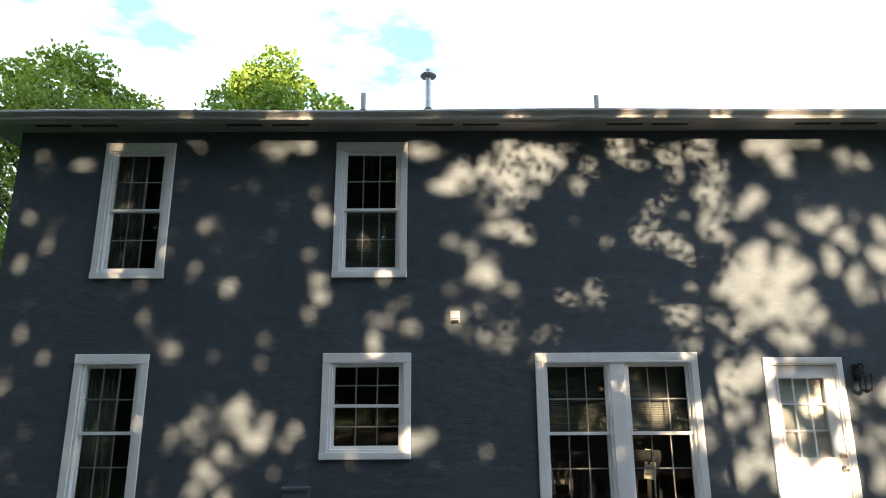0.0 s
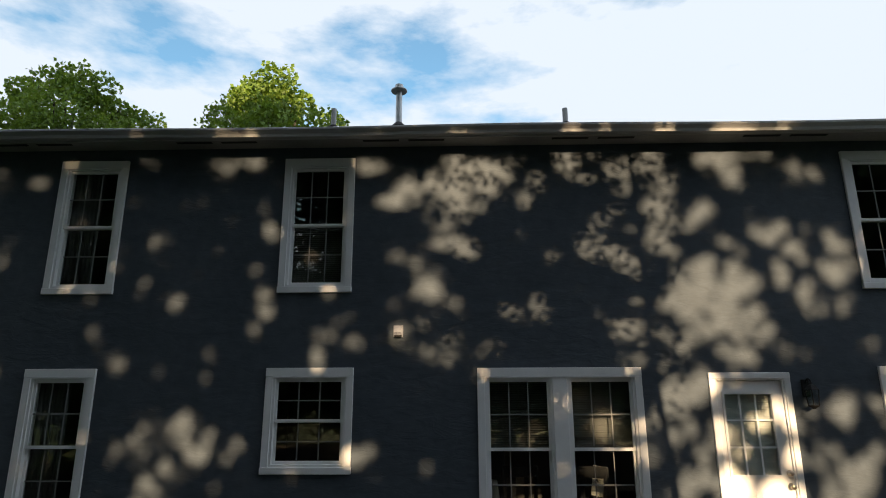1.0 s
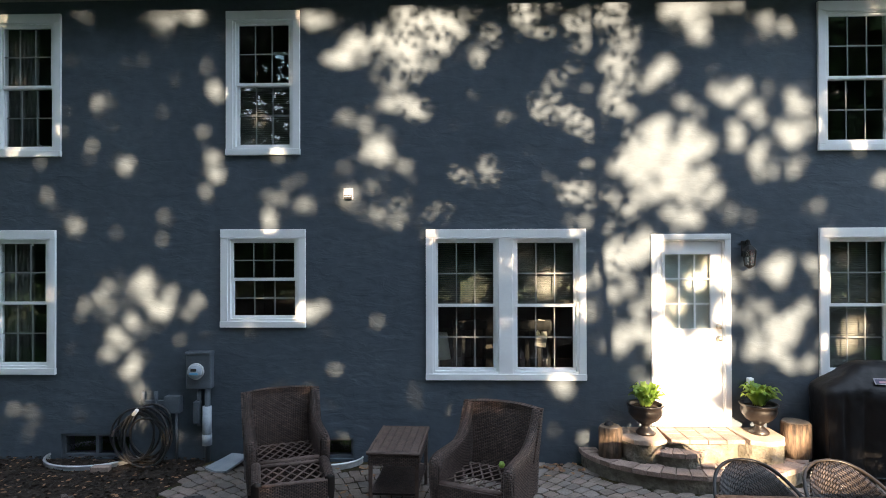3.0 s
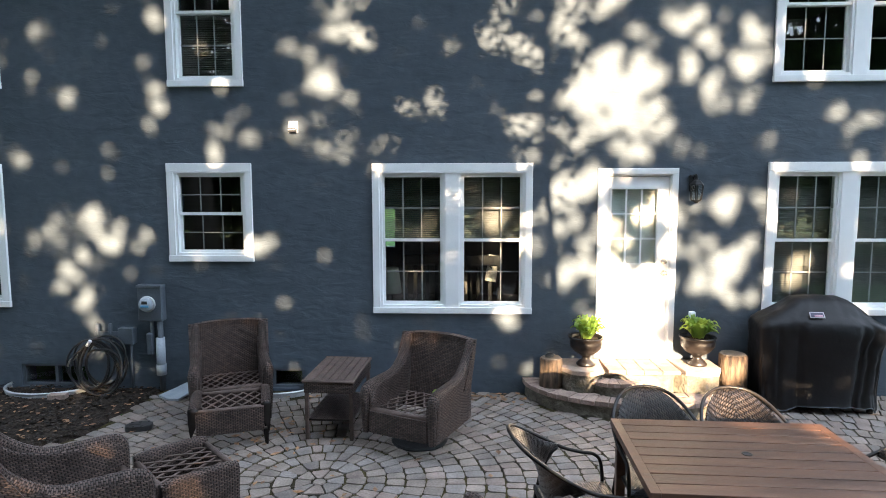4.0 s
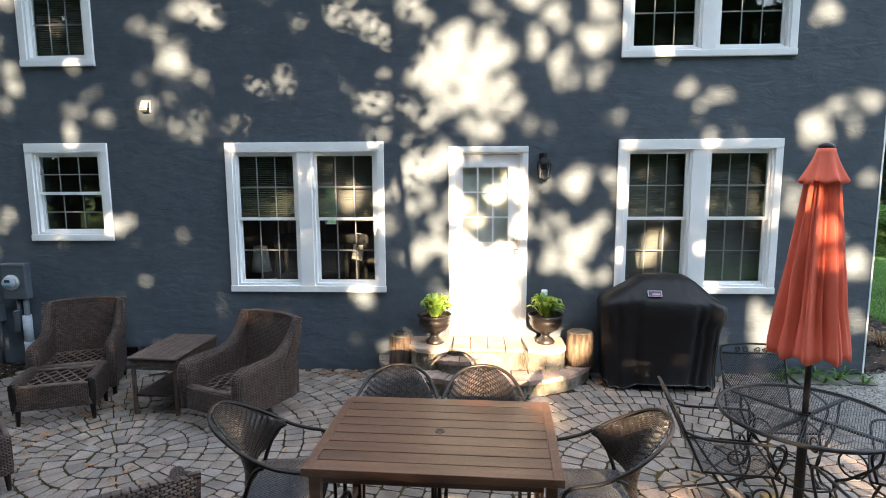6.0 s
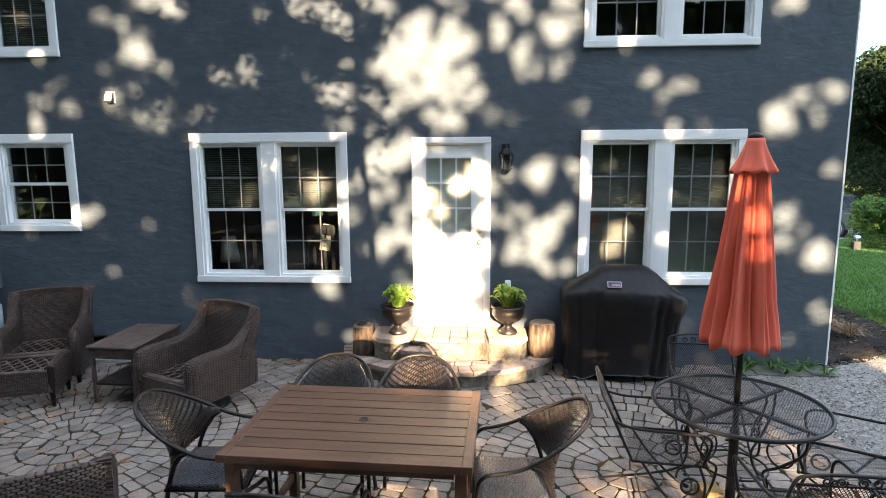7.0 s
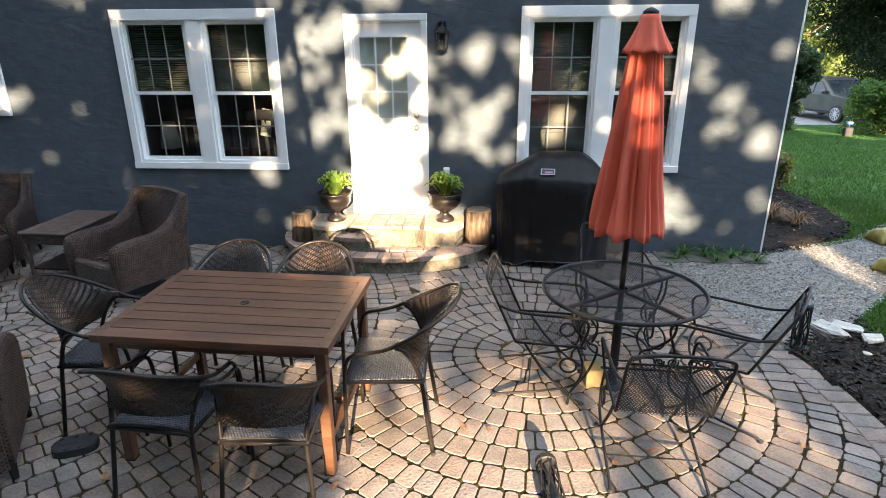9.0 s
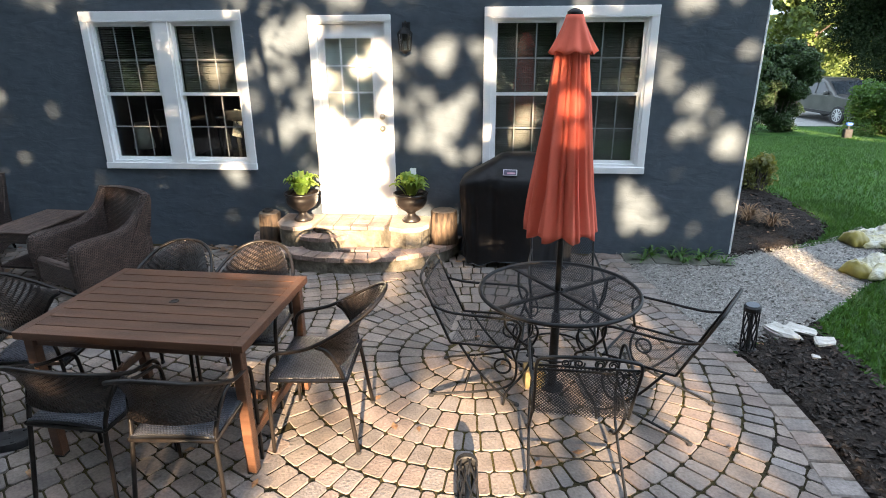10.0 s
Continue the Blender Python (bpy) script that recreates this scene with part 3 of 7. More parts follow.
part("gutter", bm, M_GUTTER, roof, "weathered off-white aluminium gutter")


def roof_z(y):
    return EZ + PITCH * (y - EY0)


flue = thing("flue_pipe", "galvanised flue pipe with a round cap on the roof", "vent pipe", pose(-0.168, 10.5, roof_z(10.5)))
part("pipe", lathe(bmesh.new(), [(0.062, -0.15), (0.062, 0.66), (0.055, 0.66), (0.055, 0.84)], 16), M_GALV, flue, smooth=False)
part("flashing", lathe(bmesh.new(), [(0.2, -0.14), (0.16, 0.0), (0.075, 0.09), (0.064, 0.1)], 18), M_DARK, flue, "black rubber flashing collar")
part("cap", lathe(bmesh.new(), [(0.15, 0.76), (0.16, 0.775), (0.158, 0.79), (0.08, 0.8), (0.08, 0.9), (0.07, 0.905)], 20), M_GALV, flue, "weathered round cap")
for x, y, h in ((-1.385, 10.3, 0.4), (2.97, 10.2, 0.34)):
    pipe = thing("vent_pipe", "short grey plumbing vent pipe on the roof", "vent pipe", pose(x, y, roof_z(y)))
    part("pipe", lathe(bmesh.new(), [(0.05, -0.15), (0.05, h), (0.042, h), (0.042, h - 0.05)], 12), M_GUTTER, pipe)
    part("flashing", lathe(bmesh.new(), [(0.13, -0.12), (0.1, 0.03), (0.055, 0.07)], 12), M_DARK, pipe)


# windows
def pane_with_bars(parent, x0, x1, z0, z1, y, cols, rows, bar=0.0135, material=None):
    glass = part("pane", one_box(x0, x1, y, y + 0.006, z0, z1), M_GLASS, parent)
    glass.visible_shadow = False
    for k in range(1, cols):
        x = x0 + (x1 - x0) * k / cols
        part("grid_bar", one_box(x - bar / 2, x + bar / 2, y - 0.008, y - 0.001, z0, z1), material or M_MUNTIN, parent)
    for k in range(1, rows):
        z = z0 + (z1 - z0) * k / rows
        part("grid_bar", one_box(x0, x1, y - 0.0075, y - 0.0005, z - bar / 2, z + bar / 2), material or M_MUNTIN, parent)


def ring_box(bm, x0, x1, z0, z1, y0, y1, w, wt=None, wb=None):
    """A rectangular frame of four mitre-free bars."""
    wt, wb = wt or w, wb or w
    box(bm, x0, x0 + w, y0, y1, z0, z1)
    box(bm, x1 - w, x1, y0, y1, z0, z1)
    box(bm, x0 + w, x1 - w, y0, y1, z1 - wt, z1)
    box(bm, x0 + w, x1 - w, y0, y1, z0, z0 + wb)
    return bm


def blind(parent, x0, x1, z0, z1, y, tilt=58, material=None, pitch=0.026):
    bm = bmesh.new()
    for k in range(int((z1 - z0) / pitch)):
        z = z1 - 0.02 - pitch * k
        box(bm, x0, x1, -0.0125, 0.0125, -0.0009, 0.0009, m=pose(0, y, z, tilt))
    box(bm, x0, x1, y - 0.02, y + 0.02, z1 - 0.02, z1 + 0.01)
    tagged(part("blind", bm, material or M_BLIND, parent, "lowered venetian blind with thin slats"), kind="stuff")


def window(name, x0, x1, z0, z1, units, shade):
    words = {1: "single", 2: "twin"}[units]
    w = thing(name, f"{words} white double-hung window with grid bars", "window", kind="structure")
    y = WALL_Y
    part("casing_top", one_box(x0, x1, y - 0.034, y + 0.02, z1 - 0.1, z1, 0.004), M_TRIM, w)
    part("casing_side", one_box(x0, x0 + 0.085, y - 0.03, y + 0.02, z0 + 0.075, z1 - 0.1, 0.004), M_TRIM, w)
    part("casing_side", one_box(x1 - 0.085, x1, y - 0.03, y + 0.02, z0 + 0.075, z1 - 0.1, 0.004), M_TRIM, w)
    part("sill", one_box(x0 - 0.004, x1 + 0.004, y - 0.038, y + 0.02, z0, z0 + 0.075, 0.004), M_TRIM, w)
    part("drip_edge", one_box(x0 + 0.05, x1 - 0.05, y - 0.036, y - 0.0, z1 - 0.112, z1 - 0.1), M_VINYL, w)
    inner = (x1 - x0 - 0.17 - (0.17 if units == 2 else 0)) / units
    for u in range(units):
        a = x0 + 0.085 + u * (inner + 0.17)
        b, lo, hi = a + inner, z0 + 0.075, z1 - 0.1
        if u:
            part("mullion", one_box(a - 0.17, a, y - 0.026, y + 0.05, lo, hi, 0.004), M_TRIM, w)
        part("window_frame", ring_box(bmesh.new(), a, b, lo, hi, y - 0.012, y + 0.12, 0.028), M_VINYL, w)
        a, b, lo, hi = a + 0.028, b - 0.028, lo + 0.028, hi - 0.028
        mid = (lo + hi) / 2
        for s0, s1, dy, nm in ((mid - 0.015, hi, 0.01, "upper_sash"), (lo, mid + 0.015, 0.045, "lower_sash")):
            sash = part(nm, ring_box(bmesh.new(), a, b, s0, s1, y + dy, y + dy + 0.03, 0.03, 0.034, 0.034), M_VINYL, w)
            pane_with_bars(sash, a + 0.03, b - 0.03, s0 + 0.034, s1 - 0.034, y + dy + 0.014, 3, 2)
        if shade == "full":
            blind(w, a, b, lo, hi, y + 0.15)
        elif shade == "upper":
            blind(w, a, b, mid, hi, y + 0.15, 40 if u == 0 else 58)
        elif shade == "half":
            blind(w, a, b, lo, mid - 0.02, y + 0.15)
        elif shade == "curtain":
            for c0, c1 in ((a - 0.02, a + 0.56 * (b - a)), (b - 0.12 * (b - a), b + 0.02)):
                rows = [[(c0 + (c1 - c0) * i / 24, y + 0.15 + 0.02 * math.sin(i * 1.9), z) for i in range(25)] for z in (lo - 0.05, (lo + hi) / 2, hi + 0.05)]
                part("curtain", sheet(bmesh.new(), rows, 0.004), M_CURTAIN, w, "grey hanging curtain", smooth=True)


for spec in WINDOWS:
    window(*spec)

# cellar windows with their wells
for x0, x1, z1 in ((-3.28, -2.42, 0.30), (-0.50, 0.28, 0.27)):
    w = thing("window_cellar", "dark low cellar window at the foot of the wall", "window", kind="structure")
    part("window_frame", ring_box(bmesh.new(), x0, x1, 0.02, z1, WALL_Y + 0.03, WALL_Y + 0.1, 0.035), M_GREYPAINT, w)
    part("mullion", one_box((x0 + x1) / 2 - 0.02, (x0 + x1) / 2 + 0.02, WALL_Y + 0.03, WALL_Y + 0.1, 0.055, z1 - 0.035), M_GREYPAINT, w)
    part("pane", one_box(x0 + 0.035, x1 - 0.035, WALL_Y + 0.06, WALL_Y + 0.066, 0.055, z1 - 0.035), M_GLASS, w)


def window_well(xc, half_w, depth, top):
    pts = [(xc + half_w * math.cos(a), WALL_Y - 0.005 - depth * math.sin(a)) for a in np.linspace(math.pi, 0, 19)]
    w = thing("window_well", "curved galvanised window well against the wall", "window well")
    part("liner", sheet(bmesh.new(), [[(x, y, z) for x, y in pts] for z in (-0.3, top)], 0.008), M_GALV, w)
    part("rolled_rim", tube(bmesh.new(), [(x, y, top) for x, y in pts], 0.014, 8), M_GALV, w)


window_well(-2.85, 0.56, 0.42, 0.06)
window_well(-0.11, 0.5, 0.3, 0.05)



def inside_chair(x, y, rz):
    c = thing("side_chair", "dark wooden high-backed chair inside the window", "chair", pose(x, y, 0.5, 0, 0, rz), "chairs inside")
    wood = M_DARK
    part("seat", one_box(-0.22, 0.22, -0.21, 0.22, 0.43, 0.47, 0.012), wood, c)
    for s in (-1, 1):
        part("leg", one_box(s * 0.2 - 0.02, s * 0.2 + 0.02, 0.17, 0.21, 0.0, 0.43, 0.004), wood, c)
        part("back_post", one_box(s * 0.2 - 0.02, s * 0.2 + 0.02, -0.22, -0.18, 0.0, 1.06, 0.006, pose(0, 0, 0, 3)), wood, c)
        part("back_slat", one_box(s * 0.08 - 0.025, s * 0.08 + 0.025, -0.205, -0.19, 0.47, 0.98, 0.003, pose(0, 0, 0, 3)), wood, c)
    part("top_rail", one_box(-0.24, 0.24, -0.22, -0.18, 0.98, 1.12, 0.02, pose(0, 0, 0, 3)), wood, c)


inside_chair(1.62, 8.1, 12)
inside_chair(2.55, 8.0, -14)
M_LINEN = mat("pale_linen", (0.55, 0.53, 0.48), (0.66, 0.64, 0.58), 5.0, 0.85, 0.2, 160.0)
table_lamp = thing("floor_lamp", "floor lamp with a pale linen shade inside the window", "lamp", pose(1.3, 7.72, 0.5))
part("shade", lathe(bmesh.new(), [(0.13, 0.62), (0.085, 0.95), (0.082, 0.95), (0.126, 0.62)], 20), M_LINEN, table_lamp, "pale tapered linen shade", smooth=True)
part("stem", tube(bmesh.new(), [(0, 0, 0.02), (0, 0, 0.72)], 0.012, 8), M_DARK, table_lamp, smooth=True)
part("base", lathe(bmesh.new(), [(0.12, 0.0), (0.12, 0.015), (0.02, 0.03)], 18), M_DARK, table_lamp)
cloth = [[(x, 0.02 * math.sin(9 * x) + 0.02 * f, 0.95 + 0.17 * f - 0.05 * x) for x in np.linspace(-0.07, 0.07, 6)] for f in np.linspace(-1, 1, 8)]
solid("dish_towel", sheet(bmesh.new(), cloth, 0.006), M_LINEN, "pale cloth hung over the back of the indoor chair", "towel", m=pose(2.47, 7.765, 0.5, 0, 8, -14), smooth=True)

# back door
d0, d1, dz0, dz1 = DOOR
door = thing("door_1", "white back door with nine panes, closed", "door", kind="structure")
Y = WALL_Y
for nm, bx in (("casing_top", (d0, d1, Y - 0.034, Y + 0.02, dz1 - 0.07, dz1)), ("casing_side", (d0, d0 + 0.07, Y - 0.03, Y + 0.02, dz0, dz1 - 0.07)), ("casing_side", (d1 - 0.07, d1, Y - 0.03, Y + 0.02, dz0, dz1 - 0.07)),
               ("threshold", (d0 + 0.02, d1 - 0.02, Y - 0.05, Y + 0.1, dz0 - 0.03, dz0)), ("riser_board", (d0, d1, Y - 0.02, Y, 0.44, dz0 - 0.03))):
    part(nm, one_box(*bx, 0.004), M_TRIM, door)
part("door_frame", ring_box(bmesh.new(), d0 + 0.06, d1 - 0.06, dz0, dz1 - 0.06, Y - 0.014, Y + 0.12, 0.03), M_TRIM, door)
s0, s1, g0, g1, gz0, gz1 = d0 + 0.092, d1 - 0.092, 3.955, 4.49, 1.575, 2.455
bm = bmesh.new()
for bx in ((s0, g0, dz0 + 0.035, dz1 - 0.095), (g1, s1, dz0 + 0.035, dz1 - 0.095), (g0, g1, gz1, dz1 - 0.095), (g0, g1, dz0 + 0.035, gz0)):
    box(bm, bx[0], bx[1], Y + 0.012, Y + 0.056, bx[2], bx[3])
leaf = part("door_leaf", bm, M_VINYL, door)
part("glazing_bead", ring_box(bmesh.new(), g0 - 0.022, g1 + 0.022, gz0 - 0.022, gz1 + 0.022, Y - 0.002, Y + 0.012, 0.026), M_VINYL, leaf)
pane_with_bars(leaf, g0, g1, gz0, gz1, Y + 0.028, 3, 3, 0.02, M_VINYL)
blind(leaf, g0 - 0.01, g1 + 0.01, gz0 - 0.01, gz1 + 0.01, Y + 0.07, 72, M_BLIND_WHITE)
for px0, px1 in ((s0 + 0.1, 4.21), (4.25, s1 - 0.1)):
    part("panel", ring_box(bmesh.new(), px0, px1, dz0 + 0.18, gz0 - 0.16, Y + 0.004, Y + 0.012, 0.025), M_VINYL, leaf)
for z, nm, r in ((1.60, "deadbolt", 0.024), (1.463, "knob", 0.03)):
    bm = lathe(bmesh.new(), [(0.033, 0.0), (0.033, 0.008), (0.012, 0.012), (0.012, 0.035), (r, 0.042), (r * 1.05, 0.055), (r * 0.7, 0.066), (0.004, 0.068)], 18)
    part(nm, bm, M_BRASS, leaf, "brushed nickel " + nm, smooth=True, at=pose(4.582, Y + 0.012, z, 90))

# ---- ground ----
def ground_z(x, y):
    """Level round the house, and falling gently towards the street behind it."""
    f = min(1.0, max(0.0, (y - 9.0) / 16.0))
    return -0.035 - 0.72 * f * f * (3 - 2 * f)


steps_y = [-600, -60, 0, 9] + [9 + 16 * k / 24 for k in range(1, 25)] + [40, 80, 600]
bm = bmesh.new()
rows = [[bm.verts.new((x, y, ground_z(x, y))) for x in (-600, -40, 0, 40, 600)] for y in steps_y]
for a, b in zip(rows, rows[1:]):
    for k in range(4):
        bm.faces.new((a[k], a[k + 1], b[k + 1], b[k]))
ground = new("ground", finish(bm, "ground", M_LAWN, True))
tagged(ground, "green lawn round the house", "lawn", kind="structure")


def bed(name, outline, z, material, label, category, kind="structure", rough=0.012, step=0.09, seed=3):
    """A patch of loose ground: an uneven sheet inside the outline, which dips under at its rim."""
    xs, ys = [p[0] for p in outline], [p[1] for p in outline]
    bm, cache = bmesh.new(), {}
    noise_at = lambda x, y: noise.noise(Vector((x * 7.1 + seed, y * 7.1, 0.3))) + 0.6 * noise.noise(Vector((x * 21, y * 21 + seed, 1.7)))  # noqa: E731

    def v(i, j):
        if (i, j) not in cache:
            x, y = min(xs) + i * step, min(ys) + j * step
            cache[i, j] = bm.verts.new((x, y, z + rough * noise_at(x, y)))
        return cache[i, j]
    for i in range(int((max(xs) - min(xs)) / step) + 1):
        for j in range(int((max(ys) - min(ys)) / step) + 1):
            if inside_outline(min(xs) + (i + 0.5) * step, min(ys) + (j + 0.5) * step, outline):
                bm.faces.new((v(i, j), v(i + 1, j), v(i + 1, j + 1), v(i, j + 1)))
    for e in [e for e in bm.edges if e.is_boundary]:
        for q in e.verts:
            q.co.z = min(q.co.z, -0.045)
    return solid(name, bm, material, label, category, kind, smooth=True)


def inside_outline(x, y, outline):
    hit = False
    for (x0, y0), (x1, y1) in zip(outline, outline[1:] + outline[:1]):
        if (y0 > y) != (y1 > y) and x < x0 + (y - y0) * (x1 - x0) / (y1 - y0):
            hit = not hit
    return hit


MULCH_LEFT = [(-7.5, 7.2), (-7.5, 3.6), (-3.4, 4.1), (-2.3, 4.75), (-1.56, 5.75), (-1.46, 7.2)]
MULCH_CORNER = [(8.6, 7.1), (8.97, 7.25), (9.4, 7.46), (9.8, 7.74), (10.1, 7.94), (10.44, 8.46), (10.5, 9.1), (10.55, 9.8), (10.45, 10.7), (10.2, 11.5), (9.6, 12.4), (8.6, 13)]
MULCH_EDGE = [(7.78, 4.85), (8.2, 5.08), (8.78, 5.45), (8.76, 4.3), (9.1, 3.2), (9.6, 1.8), (8.1, 0.6), (7.9, 2.6), (7.93, 3.5), (7.94, 4.1), (7.84, 4.6)]
GRAVEL = [(7.32, 7.2), (7.43, 6.58), (7.58, 5.64), (7.73, 4.98), (7.8, 4.78), (8.2, 5.02), (8.8, 5.42), (9.15, 5.74), (9.85, 6.42), (10.5, 7.1), (10.9, 8.5), (10.0, 7.75), (8.95, 7.34), (8.66, 7.2)]
PATIO = [(-1.46, 7.14), (-1.56, 5.75), (-2.3, 4.75), (-3.4, 4.1), (-4.2, 2.0), (-4.0, -1.5), (8.0, -1.5), (8.0, 3.3), (8.03, 3.8), (8.01, 4.2), (7.92, 4.62), (7.8, 5.0), (7.65, 5.64), (7.49, 6.58), (7.39, 7.14)]
bed("mulch_bed", MULCH_LEFT, 0.015, M_SOIL, "dark mulched planting bed with fallen leaves", "mulch bed")
bed("mulch_bed", MULCH_CORNER, 0.03, M_MULCH, "dark mulched bed at the house corner", "mulch bed", seed=9)
bed("mulch_bed", MULCH_EDGE, 0.02, M_MULCH, "dark mulched bed along the patio edge", "mulch bed", seed=5)
bed("gravel_path", GRAVEL, 0.0, M_GRAVEL, "pale crushed gravel path beside the patio", "gravel", rough=0.006)
# unseen dark ground, added so the panes do not mirror bright lawn
solid("mulch_bed", slab(bmesh.new(), [(-12, -17), (18, -17), (18, -1.62), (-12, -1.62)], -0.2, -0.025), M_SOIL, "unseen dark soil added behind the patio to darken reflections", "soil bed", "structure")
patio = solid("patio", slab(bmesh.new(), PATIO, -0.2, -0.0105), M_JOINT, "round-patterned paved patio with mossy joints", "patio", "structure")

# ---- trees in the yard behind, whose crowns let the low sun through in patches ----
CROWN_FAR = 20.0                          # metres from the wall to the crowns, along the light
GAPS = []                                 # openings in the foliage, by where their light falls on the wall's plane: x, z, radius, openness in tenths
GAPS += [
    (-2.02, 5.3, 0.17, 3), (-1.7, 5.29, 0.17, 4), (-0.15, 5.31, 0.15, 7), (0.1, 4.82, 0.19, 5), (0.33, 4.96, 0.19, 7), (0.73, 5.03, 0.21, 8), (1.06, 5.13, 0.31, 10), (1.3, 5.13, 0.26, 10),
    (0.97, 4.74, 0.17, 8), (1.18, 4.69, 0.11, 5), (0.79, 4.34, 0.18, 8), (1.01, 4.25, 0.16, 7), (0.22, 4.14, 0.12, 5), (0.53, 3.77, 0.19, 8), (0.63, 3.56, 0.14, 7), (0.45, 3.95, 0.1, 4),
    (0.87, 3.54, 0.1, 3), (0.22, 3.53, 0.08, 2), (0.26, 3.15, 0.12, 3), (0.48, 3.22, 0.08, 3), (0.6, 2.88, 0.11, 4), (0.81, 3.11, 0.09, 3), (0.79, 2.88, 0.08, 3), (-1.35, 4.48, 0.11, 5),
]
GAPS += [
    (-2.8, 4.42, 0.13, 1), (-1.51, 3.88, 0.1, 2), (-2.5, 3.57, 0.09, 2), (-3.44, 3.23, 0.1, 1), (-1.36, 3.53, 0.18, 5), (-1.49, 3.29, 0.07, 2), (-0.69, 3.15, 0.14, 3), (-0.64, 3.6, 0.08, 3),
    (-0.76, 2.88, 0.12, 5), (-3.1, 2.86, 0.1, 4), (-2.27, 2.09, 0.16, 8), (-2.06, 1.9, 0.18, 6), (-2.35, 1.7, 0.11, 4), (-2.69, 1.97, 0.14, 2), (-2.98, 1.9, 0.11, 2), (-1.64, 1.84, 0.13, 3),
    (-0.18, 1.78, 0.19, 4), (-2.58, 1.37, 0.2, 4), (-2.49, 1.08, 0.11, 2), (0.61, 1.61, 0.09, 1), (0.12, 1.09, 0.08, 2), (1.94, 5.02, 0.12, 7), (1.8, 4.84, 0.11, 5), (1.7, 5.34, 0.1, 2),
]
GAPS += [
    (2.38, 5.3, 0.18, 5), (2.49, 5.12, 0.11, 4), (2.7, 5.4, 0.1, 3), (2.99, 5.26, 0.17, 5), (3.07, 5.04, 0.14, 5), (2.93, 4.96, 0.11, 4), (2.86, 4.73, 0.08, 2), (3.37, 5.32, 0.17, 9),
    (3.5, 5.17, 0.12, 6), (3.31, 4.95, 0.07, 5), (3.61, 5, 0.17, 5), (4.07, 5.32, 0.16, 7), (4.3, 5.21, 0.19, 7), (4.38, 5.06, 0.11, 8), (4.54, 5.35, 0.11, 3), (5.21, 5.09, 0.17, 3),
    (5.38, 5.1, 0.08, 5), (4.85, 5.38, 0.12, 2), (3.41, 4.65, 0.19, 9), (3.38, 4.37, 0.19, 10), (3.55, 4.51, 0.15, 7), (3.8, 4.51, 0.14, 8), (3.98, 4.65, 0.1, 8), (3.43, 4.16, 0.15, 6),
]
GAPS += [
    (2.68, 4.48, 0.14, 6), (2.58, 4.24, 0.16, 7), (2.78, 4.13, 0.15, 8), (2.99, 3.99, 0.15, 9), (3.11, 4.41, 0.05, 4), (4.19, 4.23, 0.09, 6), (4.34, 4.12, 0.05, 4), (4.51, 4.61, 0.05, 2),
    (4.64, 4.4, 0.15, 5), (4.82, 4.36, 0.14, 5), (5.03, 4.15, 0.16, 7), (4.85, 3.92, 0.12, 7), (4.81, 3.75, 0.09, 6), (5.06, 3.61, 0.15, 8), (5.46, 4.19, 0.16, 5), (5.51, 3.91, 0.2, 7),
    (5.34, 3.84, 0.12, 6), (5.48, 3.47, 0.12, 3), (5.25, 3.44, 0.09, 3), (3.91, 3.91, 0.19, 9), (3.67, 3.65, 0.26, 10), (3.85, 3.5, 0.26, 9), (4.21, 3.71, 0.26, 10), (3.99, 3.24, 0.21, 6),
]
GAPS += [
    (4.36, 3.31, 0.2, 6), (4.55, 3.11, 0.15, 8), (3.55, 3.38, 0.19, 6), (4.08, 3.07, 0.19, 3), (3.76, 3.17, 0.2, 5), (3.42, 2.97, 0.17, 5), (3.3, 3.18, 0.12, 4), (4.24, 2.84, 0.17, 7),
    (3.36, 2.77, 0.12, 4), (1.55, 3.44, 0.09, 5), (1.89, 3.42, 0.14, 6), (2.07, 4.07, 0.07, 2), (2.76, 3.21, 0.15, 5), (2.96, 3.11, 0.16, 7), (2.56, 3.38, 0.08, 2), (3.05, 3.51, 0.08, 3),
    (2.92, 2.84, 0.12, 3), (3.4, 2.38, 0.2, 9), (3.63, 2.44, 0.19, 10), (3.28, 2.21, 0.12, 6), (3.73, 2.57, 0.15, 9), (3.34, 1.98, 0.12, 6), (3.49, 2.05, 0.11, 5), (3.64, 1.72, 0.13, 6),
]
GAPS += [
    (3.57, 1.46, 0.18, 7), (3.37, 1.37, 0.14, 6), (3.06, 2.11, 0.12, 7), (3.07, 1.79, 0.09, 5), (2.6, 2.11, 0.2, 6), (2.76, 1.78, 0.16, 5), (2.65, 1.27, 0.18, 3), (5.29, 2.25, 0.17, 9),
    (4.93, 2.24, 0.11, 4), (4.63, 2.11, 0.13, 8), (4.68, 1.79, 0.12, 7), (5.18, 1.47, 0.22, 8), (5.38, 1.63, 0.17, 5), (5, 1.79, 0.16, 3), (4.92, 1.4, 0.2, 4), (4.66, 1.28, 0.16, 5),
    (5.58, 1.79, 0.12, 3), (5.39, 1.28, 0.16, 5), (5.61, 1.15, 0.12, 4), (5.65, 2.38, 0.1, 5), (5.79, 2.12, 0.09, 5), (6.49, 3.25, 0.09, 3), (6.84, 3.21, 0.11, 3), (6.66, 3.09, 0.06, 2),
]
